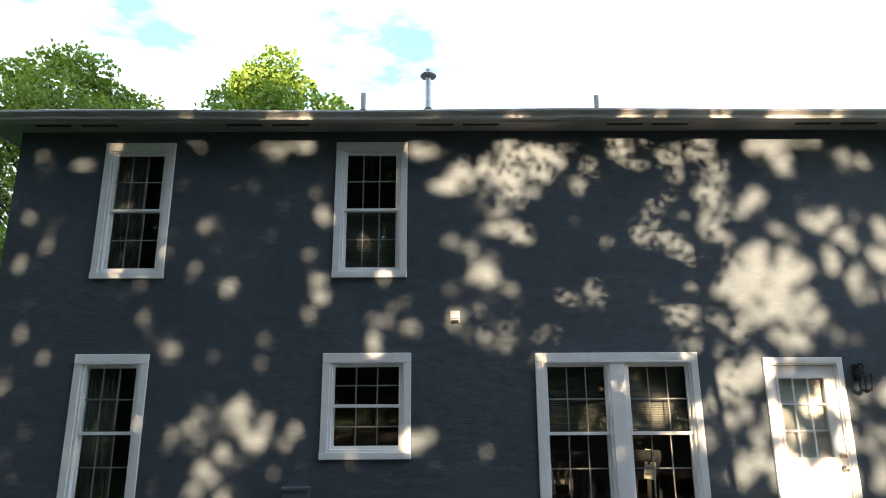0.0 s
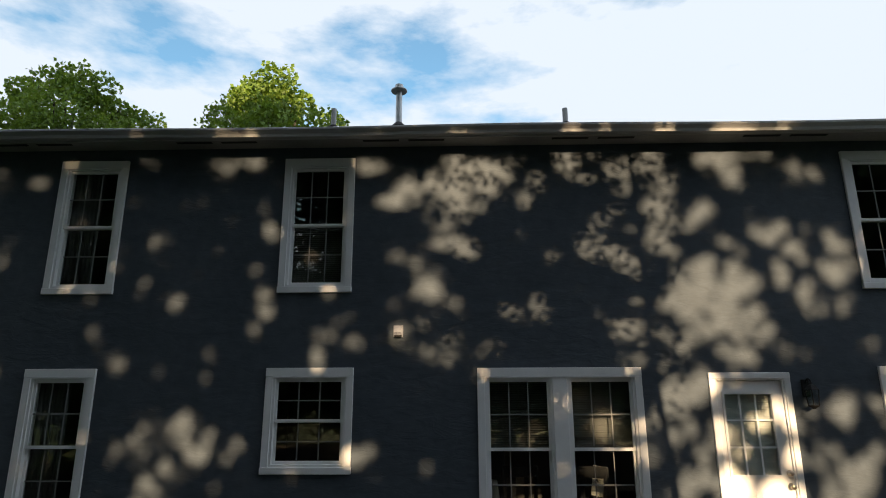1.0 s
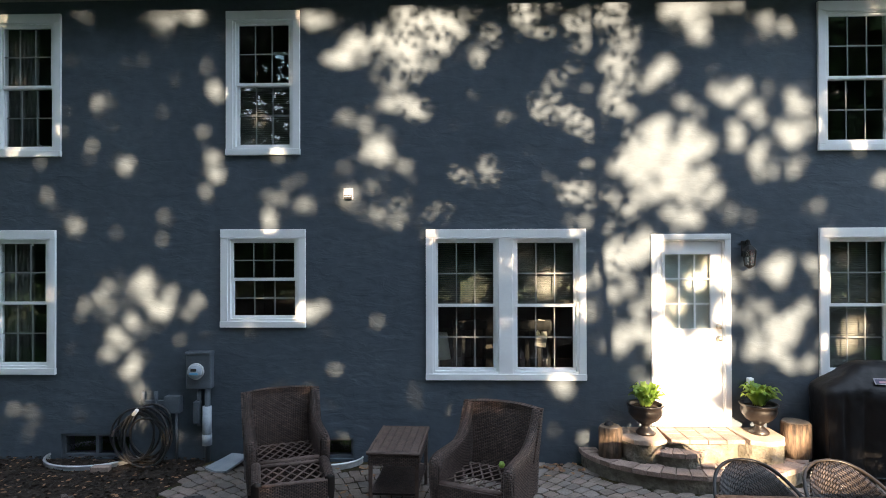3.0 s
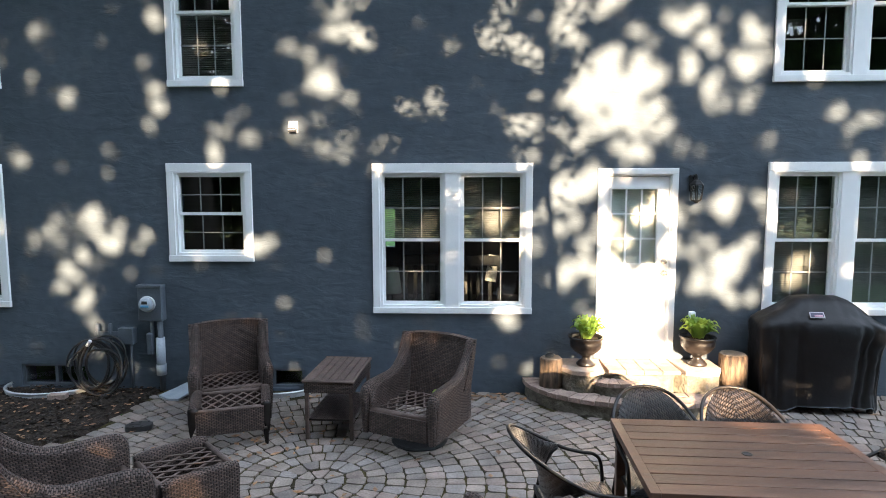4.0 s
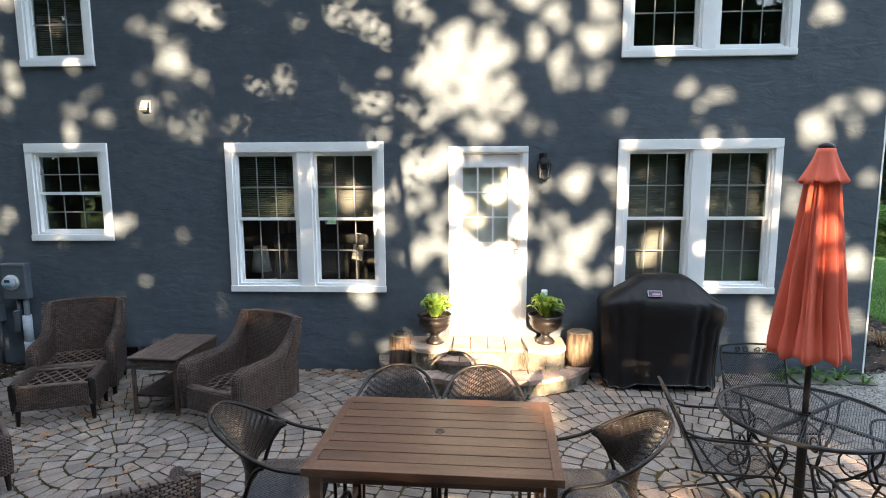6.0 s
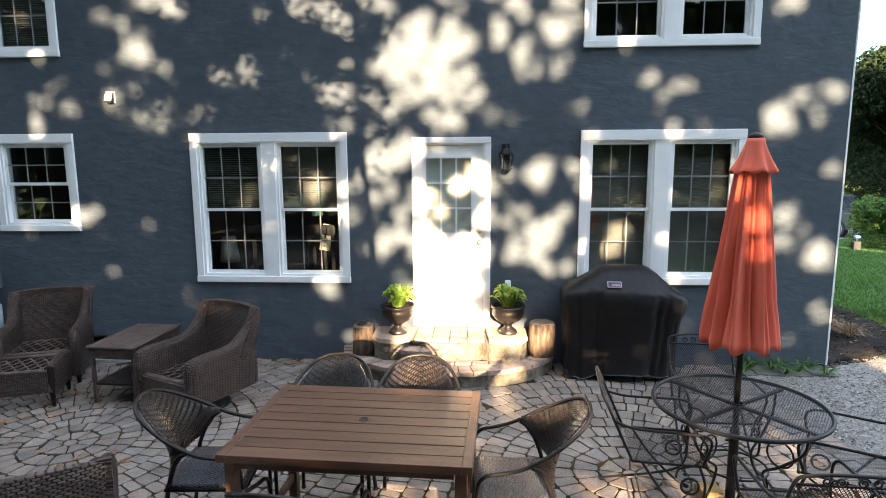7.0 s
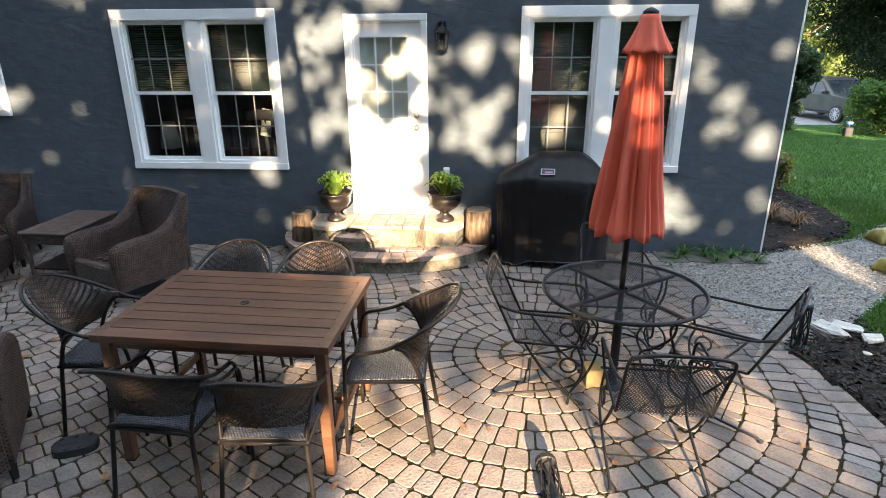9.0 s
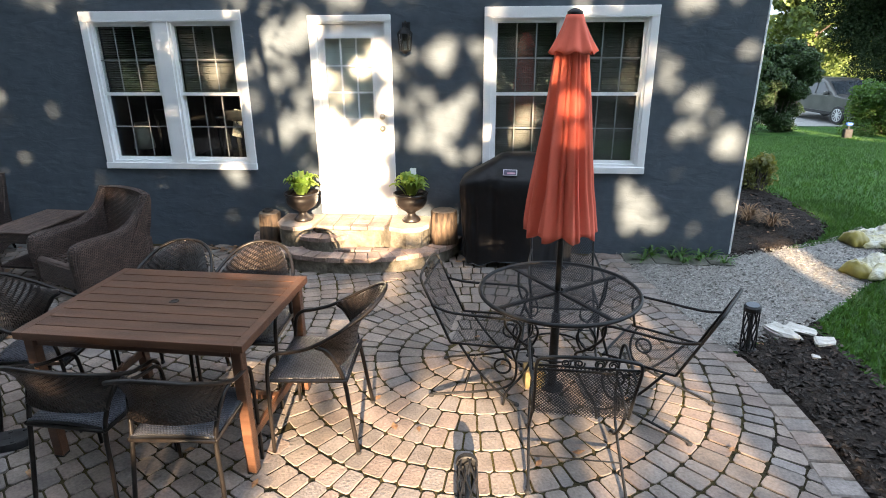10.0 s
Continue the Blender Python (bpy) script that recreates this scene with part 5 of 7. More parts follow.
def dining_chair_model(m, group, label):
    c = thing("dining_chair", label, "chair", m, group)
    # woven shell that wraps round the sitter, highest in the middle
    rows = []
    for i in range(9):
        f = i / 8
        row = []
        for j in range(25):
            a = radians(-82 + 164 * j / 24)
            low = 0.59
            peak = 0.965 - 0.215 * abs(math.sin(a)) ** 2.6
            z = low + (peak - low) * f
            lean = 0.215 * max(0.0, z - 0.545) / 0.42
            s, g = j / 12 - 1, f
            row.append(((1 - g) * 0.245 * s + g * 0.27 * math.sin(a), (1 - g) * (-0.225 + 0.045 * s * s) + g * (0.02 - (0.235 + lean) * math.cos(a) ** 0.75), z))
        rows.append(row)
    part("backrest", sheet(bmesh.new(), rows, 0.012), M_WEAVE_CHEVRON, c, "bronze-brown woven wicker shell", smooth=True)
    seat = [[(x * (1 - 0.12 * (0.5 - y)), -0.22 + 0.46 * y, 0.505 + 0.012 * math.cos(x * 7) - 0.02 * y * (1 - y) + (-0.012 if y > 0.95 else 0)) for x in np.linspace(-0.235, 0.235, 11)] for y in np.linspace(0, 1, 9)]
    part("seat", sheet(bmesh.new(), seat, 0.02), M_WEAVE_SEAT, c, "flat woven wicker seat", smooth=True)
    rim = smooth_path([(-0.262, 0.255, 0.0), (-0.265, 0.25, 0.35), (-0.268, 0.235, 0.60), (-0.27, 0.19, 0.675), (-0.272, 0.10, 0.695), (-0.278, -0.02, 0.726), (-0.268, -0.185, 0.81), (-0.2, -0.345, 0.905), (-0.105, -0.417, 0.957), (0, -0.435, 0.972)], 5)
    rim = rim + [Vector((-p.x, p.y, p.z)) for p in rim[-2::-1]]
    part("arm_rail", tube(bmesh.new(), rim, 0.012, 8), M_FRAME, c, smooth=True)
    for s in (-1, 1):
        leg = part("leg", tube(bmesh.new(), smooth_path([(s * 0.255, -0.27, 0.0), (s * 0.24, -0.235, 0.25), (s * 0.225, -0.2, 0.5), (s * 0.25, -0.13, 0.68), (s * 0.272, -0.06, 0.735)], 5), 0.0135, 8), M_FRAME, c, smooth=True)
        part("foot_cap", lathe(bmesh.new(), [(0.0155, 0.0), (0.0155, 0.02)], 10), M_RUBBER, leg, at=pose(s * 0.255, -0.27, 0))
        part("seat_rail", tube(bmesh.new(), [(s * 0.232, -0.22, 0.49), (s * 0.245, 0.245, 0.49), (s * 0.264, 0.248, 0.49)], 0.012, 8), M_FRAME, c, smooth=True)
    part("front_rail", tube(bmesh.new(), [(-0.26, 0.247, 0.485), (0.26, 0.247, 0.485)], 0.0125, 8), M_FRAME, c, smooth=True)
    part("back_rail", tube(bmesh.new(), [(-0.228, -0.215, 0.488), (0.228, -0.215, 0.488)], 0.0125, 8), M_FRAME, c, smooth=True)
    return c


CHAIR_FIT = Matrix.Diagonal((1.07, 1.0, 1.02, 1.0))
dining_table()
first = dining_chair_model(pose(3.66, 3.04, 0, 0, 0, -4), "chairs round the dining table", "bronze wicker armchair at the wooden dining table")
for x, y, rz in ((4.26, 2.98, 3), (2.93, 3.66, -84), (4.80, 3.60, 92), (3.55, 4.02, 180), (4.16, 4.02, 180)):
    copy_thing(first, pose(x, y, 0, 0, 0, rz) @ CHAIR_FIT if y > 3.5 else pose(x, y, 0, 0, 0, rz) @ Matrix.Diagonal((0.97, 1.0, 1.0, 1.0)))


def straps(parent, label, x0, x1, y0, y1, z, n, w=0.018, slope=0.55):
    """Open criss-cross of flat straps over a seat opening."""
    deck = part("seat_deck", one_box(x0, x1, y0, y0 + 0.025, -0.008, 0.008, 0.002), M_RATTAN, parent, label, at=pose(0, 0, z - 0.008))
    for s in (-1, 1):
        for k in range(-n, 2 * n):
            xa = x0 + (x1 - x0) * k / n
            xb = xa + s * slope * (y1 - y0)
            p, q = Vector((xa, y0, 0)), Vector((xb, y1, 0))
            lo, hi = 0.0, 1.0
            if abs(q.x - p.x) > 1e-6:
                t0, t1 = sorted(((x0 - p.x) / (q.x - p.x), (x1 - p.x) / (q.x - p.x)))
                lo, hi = max(0.0, t0), min(1.0, t1)
            if hi - lo < 0.05:
                continue
            a, b = p.lerp(q, lo), p.lerp(q, hi)
            d = b - a
            bm = one_box(-d.length / 2, d.length / 2, -w / 2, w / 2, -0.003, 0.003, m=Matrix.Translation((a + b) / 2 + Vector((0, 0, 0.008 + 0.004 * s))) @ pose(0, 0, 0, 0, 0, math.degrees(math.atan2(d.y, d.x))))
            part("strap", bm, M_RATTAN, deck)


def rolled_arm(s, x_in, x_out, y0, y1, z0, tops):
    """A wicker arm: outer wall, rolled top and inner wall as one skin; tops: (y, height) along it."""
    rows = []
    ys = np.linspace(y0, y1, 15)
    for y in ys:
        top = float(np.interp(y, [p[0] for p in tops], [p[1] for p in tops]))
        r = (x_out - x_in) / 2
        cx = (x_out + x_in) / 2
        flare = 0.025 * max(0.0, (y - y0) / (y1 - y0) - 0.6)
        row = [(s * (x_out - 0.01), y, z0), (s * (x_out + flare * 0.3), y, z0 + 0.5 * (top - r - z0)), (s * (x_out + flare), y, top - r)]
        row += [(s * (cx + flare + r * 1.1 * math.cos(a)), y, top - r + r * math.sin(a)) for a in np.linspace(0.35, math.pi - 0.35, 7)]
        row += [(s * x_in, y, top - r), (s * x_in, y, 0.3)]
        rows.append(row)
    bm = sheet(bmesh.new(), rows, 0.0, True)
    for i in (0, -1):                                        # close the two ends
        vs = [bm.verts.new(p) for p in rows[i]]
        layer = bm.loops.layers.uv.verify()
        f = bm.faces.new(vs)
        for loop in f.loops:
            loop[layer].uv = (loop.vert.co.x, loop.vert.co.z)
    bmesh.ops.remove_doubles(bm, verts=bm.verts, dist=0.0005)
    return bm


def club_chair(m, label, swivel=False):
    c = thing("wicker_armchair", label, "armchair", m, "wicker lounge set")
    w, yf, yb = 0.40, 0.40, -0.36
    for s in (-1, 1):
        part("arm", rolled_arm(s, w - 0.105, w, yb + 0.02, yf, 0.17 if swivel else 0.10, [(yb, 0.80), (yb + 0.14, 0.70), (yb + 0.3, 0.645), (0.1, 0.63), (yf - 0.07, 0.62), (yf, 0.585)]), M_WEAVE_BROWN, c, "brown wicker arm with a rolled top", smooth=True)
        roll = smooth_path([(s * 0.352, yf - 0.005, 0.17 if swivel else 0.1), (s * 0.356, yf + 0.004, 0.35), (s * 0.362, yf - 0.0, 0.53), (s * 0.358, yf - 0.05, 0.592), (s * 0.352, 0.15, 0.602), (s * 0.35, -0.06, 0.612), (s * 0.352, yb + 0.16, 0.675), (s * 0.355, yb + 0.02, 0.80), (s * 0.36, yb - 0.05, 0.93)], 5)
        part("arm_roll", tube(bmesh.new(), roll, 0.045, 12, taper=[0.034 + 0.012 * min(1.0, i / 10) for i in range(len(roll))]), M_WEAVE_BROWN, c, "wrapped wicker roll along the arm", smooth=True)
        if not swivel:
            part("leg", tube(bmesh.new(), [(s * 0.36, yf - 0.05, 0.12), (s * 0.365, yf - 0.04, 0.0)], 0.03, 8, taper=[0.03, 0.02]), M_FRAME, c)
            part("leg", tube(bmesh.new(), [(s * 0.36, yb + 0.06, 0.12), (s * 0.37, yb + 0.03, 0.0)], 0.03, 8, taper=[0.03, 0.02]), M_FRAME, c)
    # tall back, curved and leaning, with a thick rounded top
    rows = []
    for z in np.linspace(0.28, 0.97, 12):
        f = (z - 0.28) / 0.69
        rows.append([(x * (1 + 0.05 * f), yb + 0.06 - 0.13 * f - 0.05 * (1 - (x / w) ** 2) + (0.02 if f > 0.97 else 0), z - 0.035 * abs(x / w) ** 3 * (f > 0.5)) for x in np.linspace(-w + 0.03, w - 0.03, 15)])
    part("backrest", sheet(bmesh.new(), rows, 0.055), M_WEAVE_BROWN, c, "tall woven wicker backrest", smooth=False)
    for s in (-1, 1):                                        # wings from back to arms
        rows = [[(s * (w - 0.02 + 0.012 * f), yb + 0.05 - 0.12 * f + t * (0.16 - 0.13 * f), 0.5 + 0.455 * f) for t in np.linspace(0, 1, 5)] for f in np.linspace(0, 1, 9)]
        part("wing", sheet(bmesh.new(), rows, 0.06), M_WEAVE_BROWN, c)
    rows = [[(x, yf - 0.01 + 0.012 * math.cos(x * 4), z) for x in np.linspace(-w + 0.1, w - 0.1, 9)] for z in np.linspace(0.18 if swivel else 0.12, 0.385, 5)]
    part("front_apron", sheet(bmesh.new(), rows, 0.05), M_WEAVE_BROWN, c)
    part("seat_rail", tube(bmesh.new(), [(-w + 0.1, yf - 0.02, 0.385), (w - 0.1, yf - 0.02, 0.385)], 0.028, 8), M_RATTAN, c, smooth=True)
    straps(c, "open criss-cross strapped seat without cushion", -w + 0.1, w - 0.1, yb + 0.08, yf - 0.04, 0.37, 6)
    rows = [[(x, yb - 0.02 - 0.03 * (1 - (x / w) ** 2), z) for x in np.linspace(-w + 0.03, w - 0.03, 9)] for z in np.linspace(0.17 if swivel else 0.1, 0.5, 5)]
    part("rear_apron", sheet(bmesh.new(), rows, 0.03), M_WEAVE_BROWN, c)
    if swivel:
        base = part("swivel_base", lathe(bmesh.new(), [(0.27, 0.0), (0.275, 0.012), (0.26, 0.025), (0.08, 0.035), (0.05, 0.05), (0.05, 0.14)], 32), M_BLACK, c, "round black swivel base", smooth=False)
    return c


def ottoman(m, label):
    o = thing("wicker_ottoman", label, "ottoman", m, "wicker lounge set")
    w, d = 0.34, 0.27
    for s in (-1, 1):
        rows = []
        for y in np.linspace(-d, d, 9):
            hi = 0.455 - 0.02 * (abs(y) / d) ** 4
            row = [(s * (w - 0.015), y, 0.13), (s * w, y, 0.3), (s * w, y, hi - 0.035)]
            row += [(s * (w - 0.04 + 0.045 * math.cos(a)), y, hi - 0.04 + 0.04 * math.sin(a)) for a in np.linspace(0.4, math.pi - 0.4, 6)]
            row += [(s * (w - 0.08), y, hi - 0.06), (s * (w - 0.08), y, 0.3)]
            rows.append(row)
        bm = sheet(bmesh.new(), rows, 0.0, True)
        for i in (0, -1):
            bm.faces.new([bm.verts.new(p) for p in rows[i]])
        bmesh.ops.remove_doubles(bm, verts=bm.verts, dist=0.0005)
        part("side_roll", bm, M_WEAVE_BROWN, o, smooth=True)
        rows = [[(x, s * (d - 0.012), z) for x in np.linspace(-w + 0.06, w - 0.06, 7)] for z in np.linspace(0.16, 0.385, 4)]
        part("apron", sheet(bmesh.new(), rows, 0.035), M_WEAVE_BROWN, o)
        part("seat_rail", tube(bmesh.new(), [(-w + 0.06, s * (d - 0.015), 0.385), (w - 0.06, s * (d - 0.015), 0.385)], 0.022, 8), M_RATTAN, o, smooth=True)
        for q in (-1, 1):
            part("leg", tube(bmesh.new(), [(s * (w - 0.045), q * (d - 0.045), 0.15), (s * (w - 0.04), q * (d - 0.04), 0.0)], 0.025, 8, taper=[0.026, 0.016]), M_FRAME, o)
    straps(o, "open criss-cross strapped top without cushion", -w + 0.08, w - 0.08, -d + 0.03, d - 0.03, 0.375, 5)
    return o


def wicker_side_table():
    t = thing("side_table", "brown wicker side table with a slatted top", "side table", pose(0.94, 6.10, 0, 0, 0, -3), "wicker lounge set")
    w, d, top = 0.255, 0.42, 0.605
    for k in range(6):
        x0 = -w + 0.03 + k * (2 * w - 0.06) / 6
        part("slat", one_box(x0 + 0.003, x0 + (2 * w - 0.06) / 6 - 0.003, -d + 0.02, d - 0.02, top - 0.018, top - 0.001, 0.003), M_RATTAN, t)
    for s in (-1, 1):
        part("edge", tube(bmesh.new(), [(s * (w - 0.015), -d, top - 0.014), (s * (w - 0.015), d, top - 0.014)], 0.017, 8), M_RATTAN, t, smooth=True)
        part("edge", tube(bmesh.new(), [(-w, s * (d - 0.01), top - 0.0145), (w, s * (d - 0.01), top - 0.0145)], 0.017, 8), M_RATTAN, t, smooth=True)
        part("apron", sheet(bmesh.new(), [[(s * (w - 0.02), y, z) for y in np.linspace(-d + 0.02, d - 0.02, 5)] for z in (top - 0.13, top - 0.03)], 0.02), M_WEAVE_BROWN, t)
        part("apron", sheet(bmesh.new(), [[(x, s * (d - 0.02), z) for x in np.linspace(-w + 0.02, w - 0.02, 5)] for z in (top - 0.13, top - 0.03)], 0.02), M_WEAVE_BROWN, t)
        for q in (-1, 1):
            part("leg", one_box(s * (w - 0.035) - 0.018, s * (w - 0.035) + 0.018, q * (d - 0.035) - 0.018, q * (d - 0.035) + 0.018, 0.0, top - 0.03, 0.005), M_RATTAN, t)
    part("shelf", sheet(bmesh.new(), [[(x, y, 0.2) for x in np.linspace(-w + 0.03, w - 0.03, 5)] for y in np.linspace(-d + 0.03, d - 0.03, 7)], 0.02), M_WEAVE_BROWN, t)


club_chair(pose(-0.33, 6.42, 0, 0, 0, 203) @ Matrix.Diagonal((1.02, 0.95, 0.98, 1.0)), "high-backed brown wicker armchair without cushions by the wall")
club_chair(pose(1.80, 5.74, 0, 0, 0, 155), "brown wicker swivel armchair without cushions", swivel=True)
club_chair(pose(-0.37, 3.81, 0, 0, 0, -48), "brown wicker armchair without cushions beside an ottoman")
club_chair(pose(2.17, 3.06, 0, 0, 0, 32), "brown wicker armchair facing the paved circle")
ottoman(pose(-0.05, 5.72, 0, 0, 0, 20) @ Matrix.Diagonal((1.08, 1.0, 1.0, 1.0)), "brown wicker ottoman in front of the armchair")
ottoman(pose(0.15, 4.36, 0, 0, 0, -45), "brown wicker ottoman without cushion")
wicker_side_table()


# wrought-iron set
def ring_pts(r, z, n=40, cx=0.0, cy=0.0):
    return [(cx + r * math.cos(2 * math.pi * k / n), cy + r * math.sin(2 * math.pi * k / n), z) for k in range(n)]


def scroll(cx, cz, r, turns, start, y=0.0, sign=1, plane="xz"):
    out = []
    for k in range(int(18 * turns) + 1):
        a = start + sign * 2 * math.pi * k / 18
        q = r * (1 - 0.72 * k / (18 * turns))
        p = (cx + q * math.cos(a), y, cz + q * math.sin(a))
        out.append(p if plane == "xz" else (y, p[0], p[2]))
    return out


def iron_table(x, y, top):
    t = thing("mesh_table", "round black wrought-iron table with a mesh top", "table", pose(x, y, 0))
    r = 0.545
    rows = [[(q * math.cos(a), q * math.sin(a), top - 0.006) for a in np.linspace(0, 2 * math.pi, 49)] for q in np.linspace(0.035, r - 0.004, 6)]
    bm = bmesh.new()
    layer = bm.loops.layers.uv.verify()
    for i in range(5):
        for j in range(48):
            f = bm.faces.new([bm.verts.new(rows[a][b]) for a, b in ((i, j), (i, j + 1), (i + 1, j + 1), (i + 1, j))])
            for loop in f.loops:
                loop[layer].uv = (loop.vert.co.x, loop.vert.co.y)
    part("mesh_top", bm, M_SHEET, t, "black expanded-metal top")
    part("rim", tube(bmesh.new(), ring_pts(r, top - 0.008, 56), 0.014, 8, True), M_BLACK, t, smooth=True)
    part("hub", tube(bmesh.new(), ring_pts(0.035, top - 0.006, 20), 0.008, 6, True), M_BLACK, t, smooth=True)
    for k in range(4):
        a = radians(35 + 90 * k)
        c, s = math.cos(a), math.sin(a)
        part("brace", one_box(0.03, r - 0.01, -0.012, 0.012, top - 0.03, top - 0.012, m=pose(0, 0, 0, 0, 0, 35 + 90 * k)), M_BLACK, t)
        path = smooth_path([(0.46, top - 0.03, 0), (0.44, top - 0.18, 0), (0.30, top - 0.33, 0), (0.2, 0.36, 0), (0.28, 0.2, 0), (0.42, 0.1, 0), (0.45, 0.0, 0)], 5)
        leg = part("leg", tube(bmesh.new(), [(p[0] * c, p[0] * s, p[1]) for p in path], 0.0095, 6), M_BLACK, t, smooth=True)
        loop_pts = [(0.30 + 0.085 * math.cos(b), 0.50 + 0.085 * math.sin(b)) for b in np.linspace(0, 2 * math.pi, 16)[:-1]]
        part("scroll", tube(bmesh.new(), [(p[0] * c, p[0] * s, p[1] + top - 0.74) for p in loop_pts], 0.007, 6, True), M_BLACK, leg, smooth=True)
    part("lower_ring", tube(bmesh.new(), ring_pts(0.21, 0.33, 28), 0.008, 6, True), M_BLACK, t, smooth=True)


def iron_chair_model(m):
    c = thing("mesh_chair", "black wrought-iron patio chair with mesh seat", "chair", m, "wrought-iron chairs")
    w, seat = 0.258, 0.44
    part("mesh_seat", sheet(bmesh.new(), [[(x, y, seat - 0.012 * math.cos(x * 5)) for x in np.linspace(-w, w, 7)] for y in np.linspace(-0.22, 0.25, 7)]), M_SHEET, c, "black expanded-metal seat")
    rows = [[(x, -0.235 - 0.17 * f - 0.015 * math.cos(x * 5), seat + 0.02 + 0.4 * f) for x in np.linspace(-w, w, 7)] for f in np.linspace(0, 1, 7)]
    part("mesh_back", sheet(bmesh.new(), rows), M_SHEET, c, "black expanded-metal backrest")
    part("seat_frame", tube(bmesh.new(), smooth_path([(-w, -0.22, seat), (-w, 0.2, seat), (-w + 0.03, 0.25, seat - 0.004), (w - 0.03, 0.25, seat - 0.004), (w, 0.2, seat), (w, -0.22, seat)], 4), 0.009, 6), M_BLACK, c, smooth=True)
    part("back_frame", tube(bmesh.new(), smooth_path([(-w, -0.22, seat), (-w, -0.32, seat + 0.22), (-w, -0.41, seat + 0.42), (-w + 0.05, -0.432, seat + 0.47), (0, -0.438, seat + 0.485), (w - 0.05, -0.432, seat + 0.47), (w, -0.41, seat + 0.42), (w, -0.32, seat + 0.22), (w, -0.22, seat)], 4), 0.0095, 6), M_BLACK, c, smooth=True)
    part("top_rail", tube(bmesh.new(), [(-w, -0.405, seat + 0.41), (w, -0.405, seat + 0.41)], 0.007, 6), M_BLACK, c, smooth=True)
    for s in (-1, 1):
        bm = bmesh.new()
        for off, r in ((0.05, 0.028), (0.115, 0.024)):
            tube(bm, [(p[0], -0.42, p[2]) for p in scroll(s * off, seat + 0.438, r, 1.5, 0.3, sign=s)], 0.005, 5)
        part("scrollwork", bm, M_BLACK, c, "small leaf scrollwork under the top rail", smooth=True)
        part("arm", tube(bmesh.new(), smooth_path([(s * w, -0.35, seat + 0.27), (s * (w + 0.02), -0.2, seat + 0.235), (s * (w + 0.03), 0.1, seat + 0.23), (s * (w + 0.03), 0.22, seat + 0.22), (s * (w + 0.02), 0.26, seat + 0.16), (s * w, 0.22, seat)], 5), 0.0095, 6), M_BLACK, c, smooth=True)
        leg = part("leg", tube(bmesh.new(), smooth_path([(s * w, 0.2, seat), (s * (w + 0.005), 0.24, 0.3), (s * (w + 0.01), 0.20, 0.16), (s * (w + 0.01), 0.02, 0.09), (s * (w + 0.01), -0.28, 0.03), (s * (w + 0.01), -0.36, 0.012)], 5), 0.0095, 6), M_BLACK, c, smooth=True)
        part("spring_loop", tube(bmesh.new(), [(s * (w + 0.008), 0.145 + 0.055 * math.cos(a), 0.30 + 0.055 * math.sin(a)) for a in np.linspace(0, 2 * math.pi, 18)[:-1]], 0.0085, 6, True), M_BLACK, leg, smooth=True)
        part("leg", tube(bmesh.new(), smooth_path([(s * w, -0.16, seat), (s * (w + 0.008), -0.02, 0.24), (s * (w + 0.01), 0.16, 0.06), (s * (w + 0.01), 0.25, 0.012)], 5), 0.0095, 6), M_BLACK, c, smooth=True)
        for y in (-0.36, 0.25):
            part("foot", lathe(bmesh.new(), [(0.02, 0.0), (0.02, 0.012), (0.01, 0.02)], 10), M_RUBBER, c, at=pose(s * (w + 0.01), y, 0))
    part("cross_bar", tube(bmesh.new(), [(-w - 0.01, -0.12, 0.065), (w + 0.01, -0.12, 0.065)], 0.005, 6), M_BLACK, c, smooth=True)
    return c


TX, TY, TTOP = 6.34, 4.18, 0.78
iron_table(TX, TY, TTOP)
first = iron_chair_model(pose(6.39, 3.43, 0, 0, 0, -3))
for x, y, rz in ((5.85, 4.22, -97), (6.97, 4.0, 58), (6.46, 4.86, 178)):
    copy_thing(first, pose(x, y, 0, 0, 0, rz))


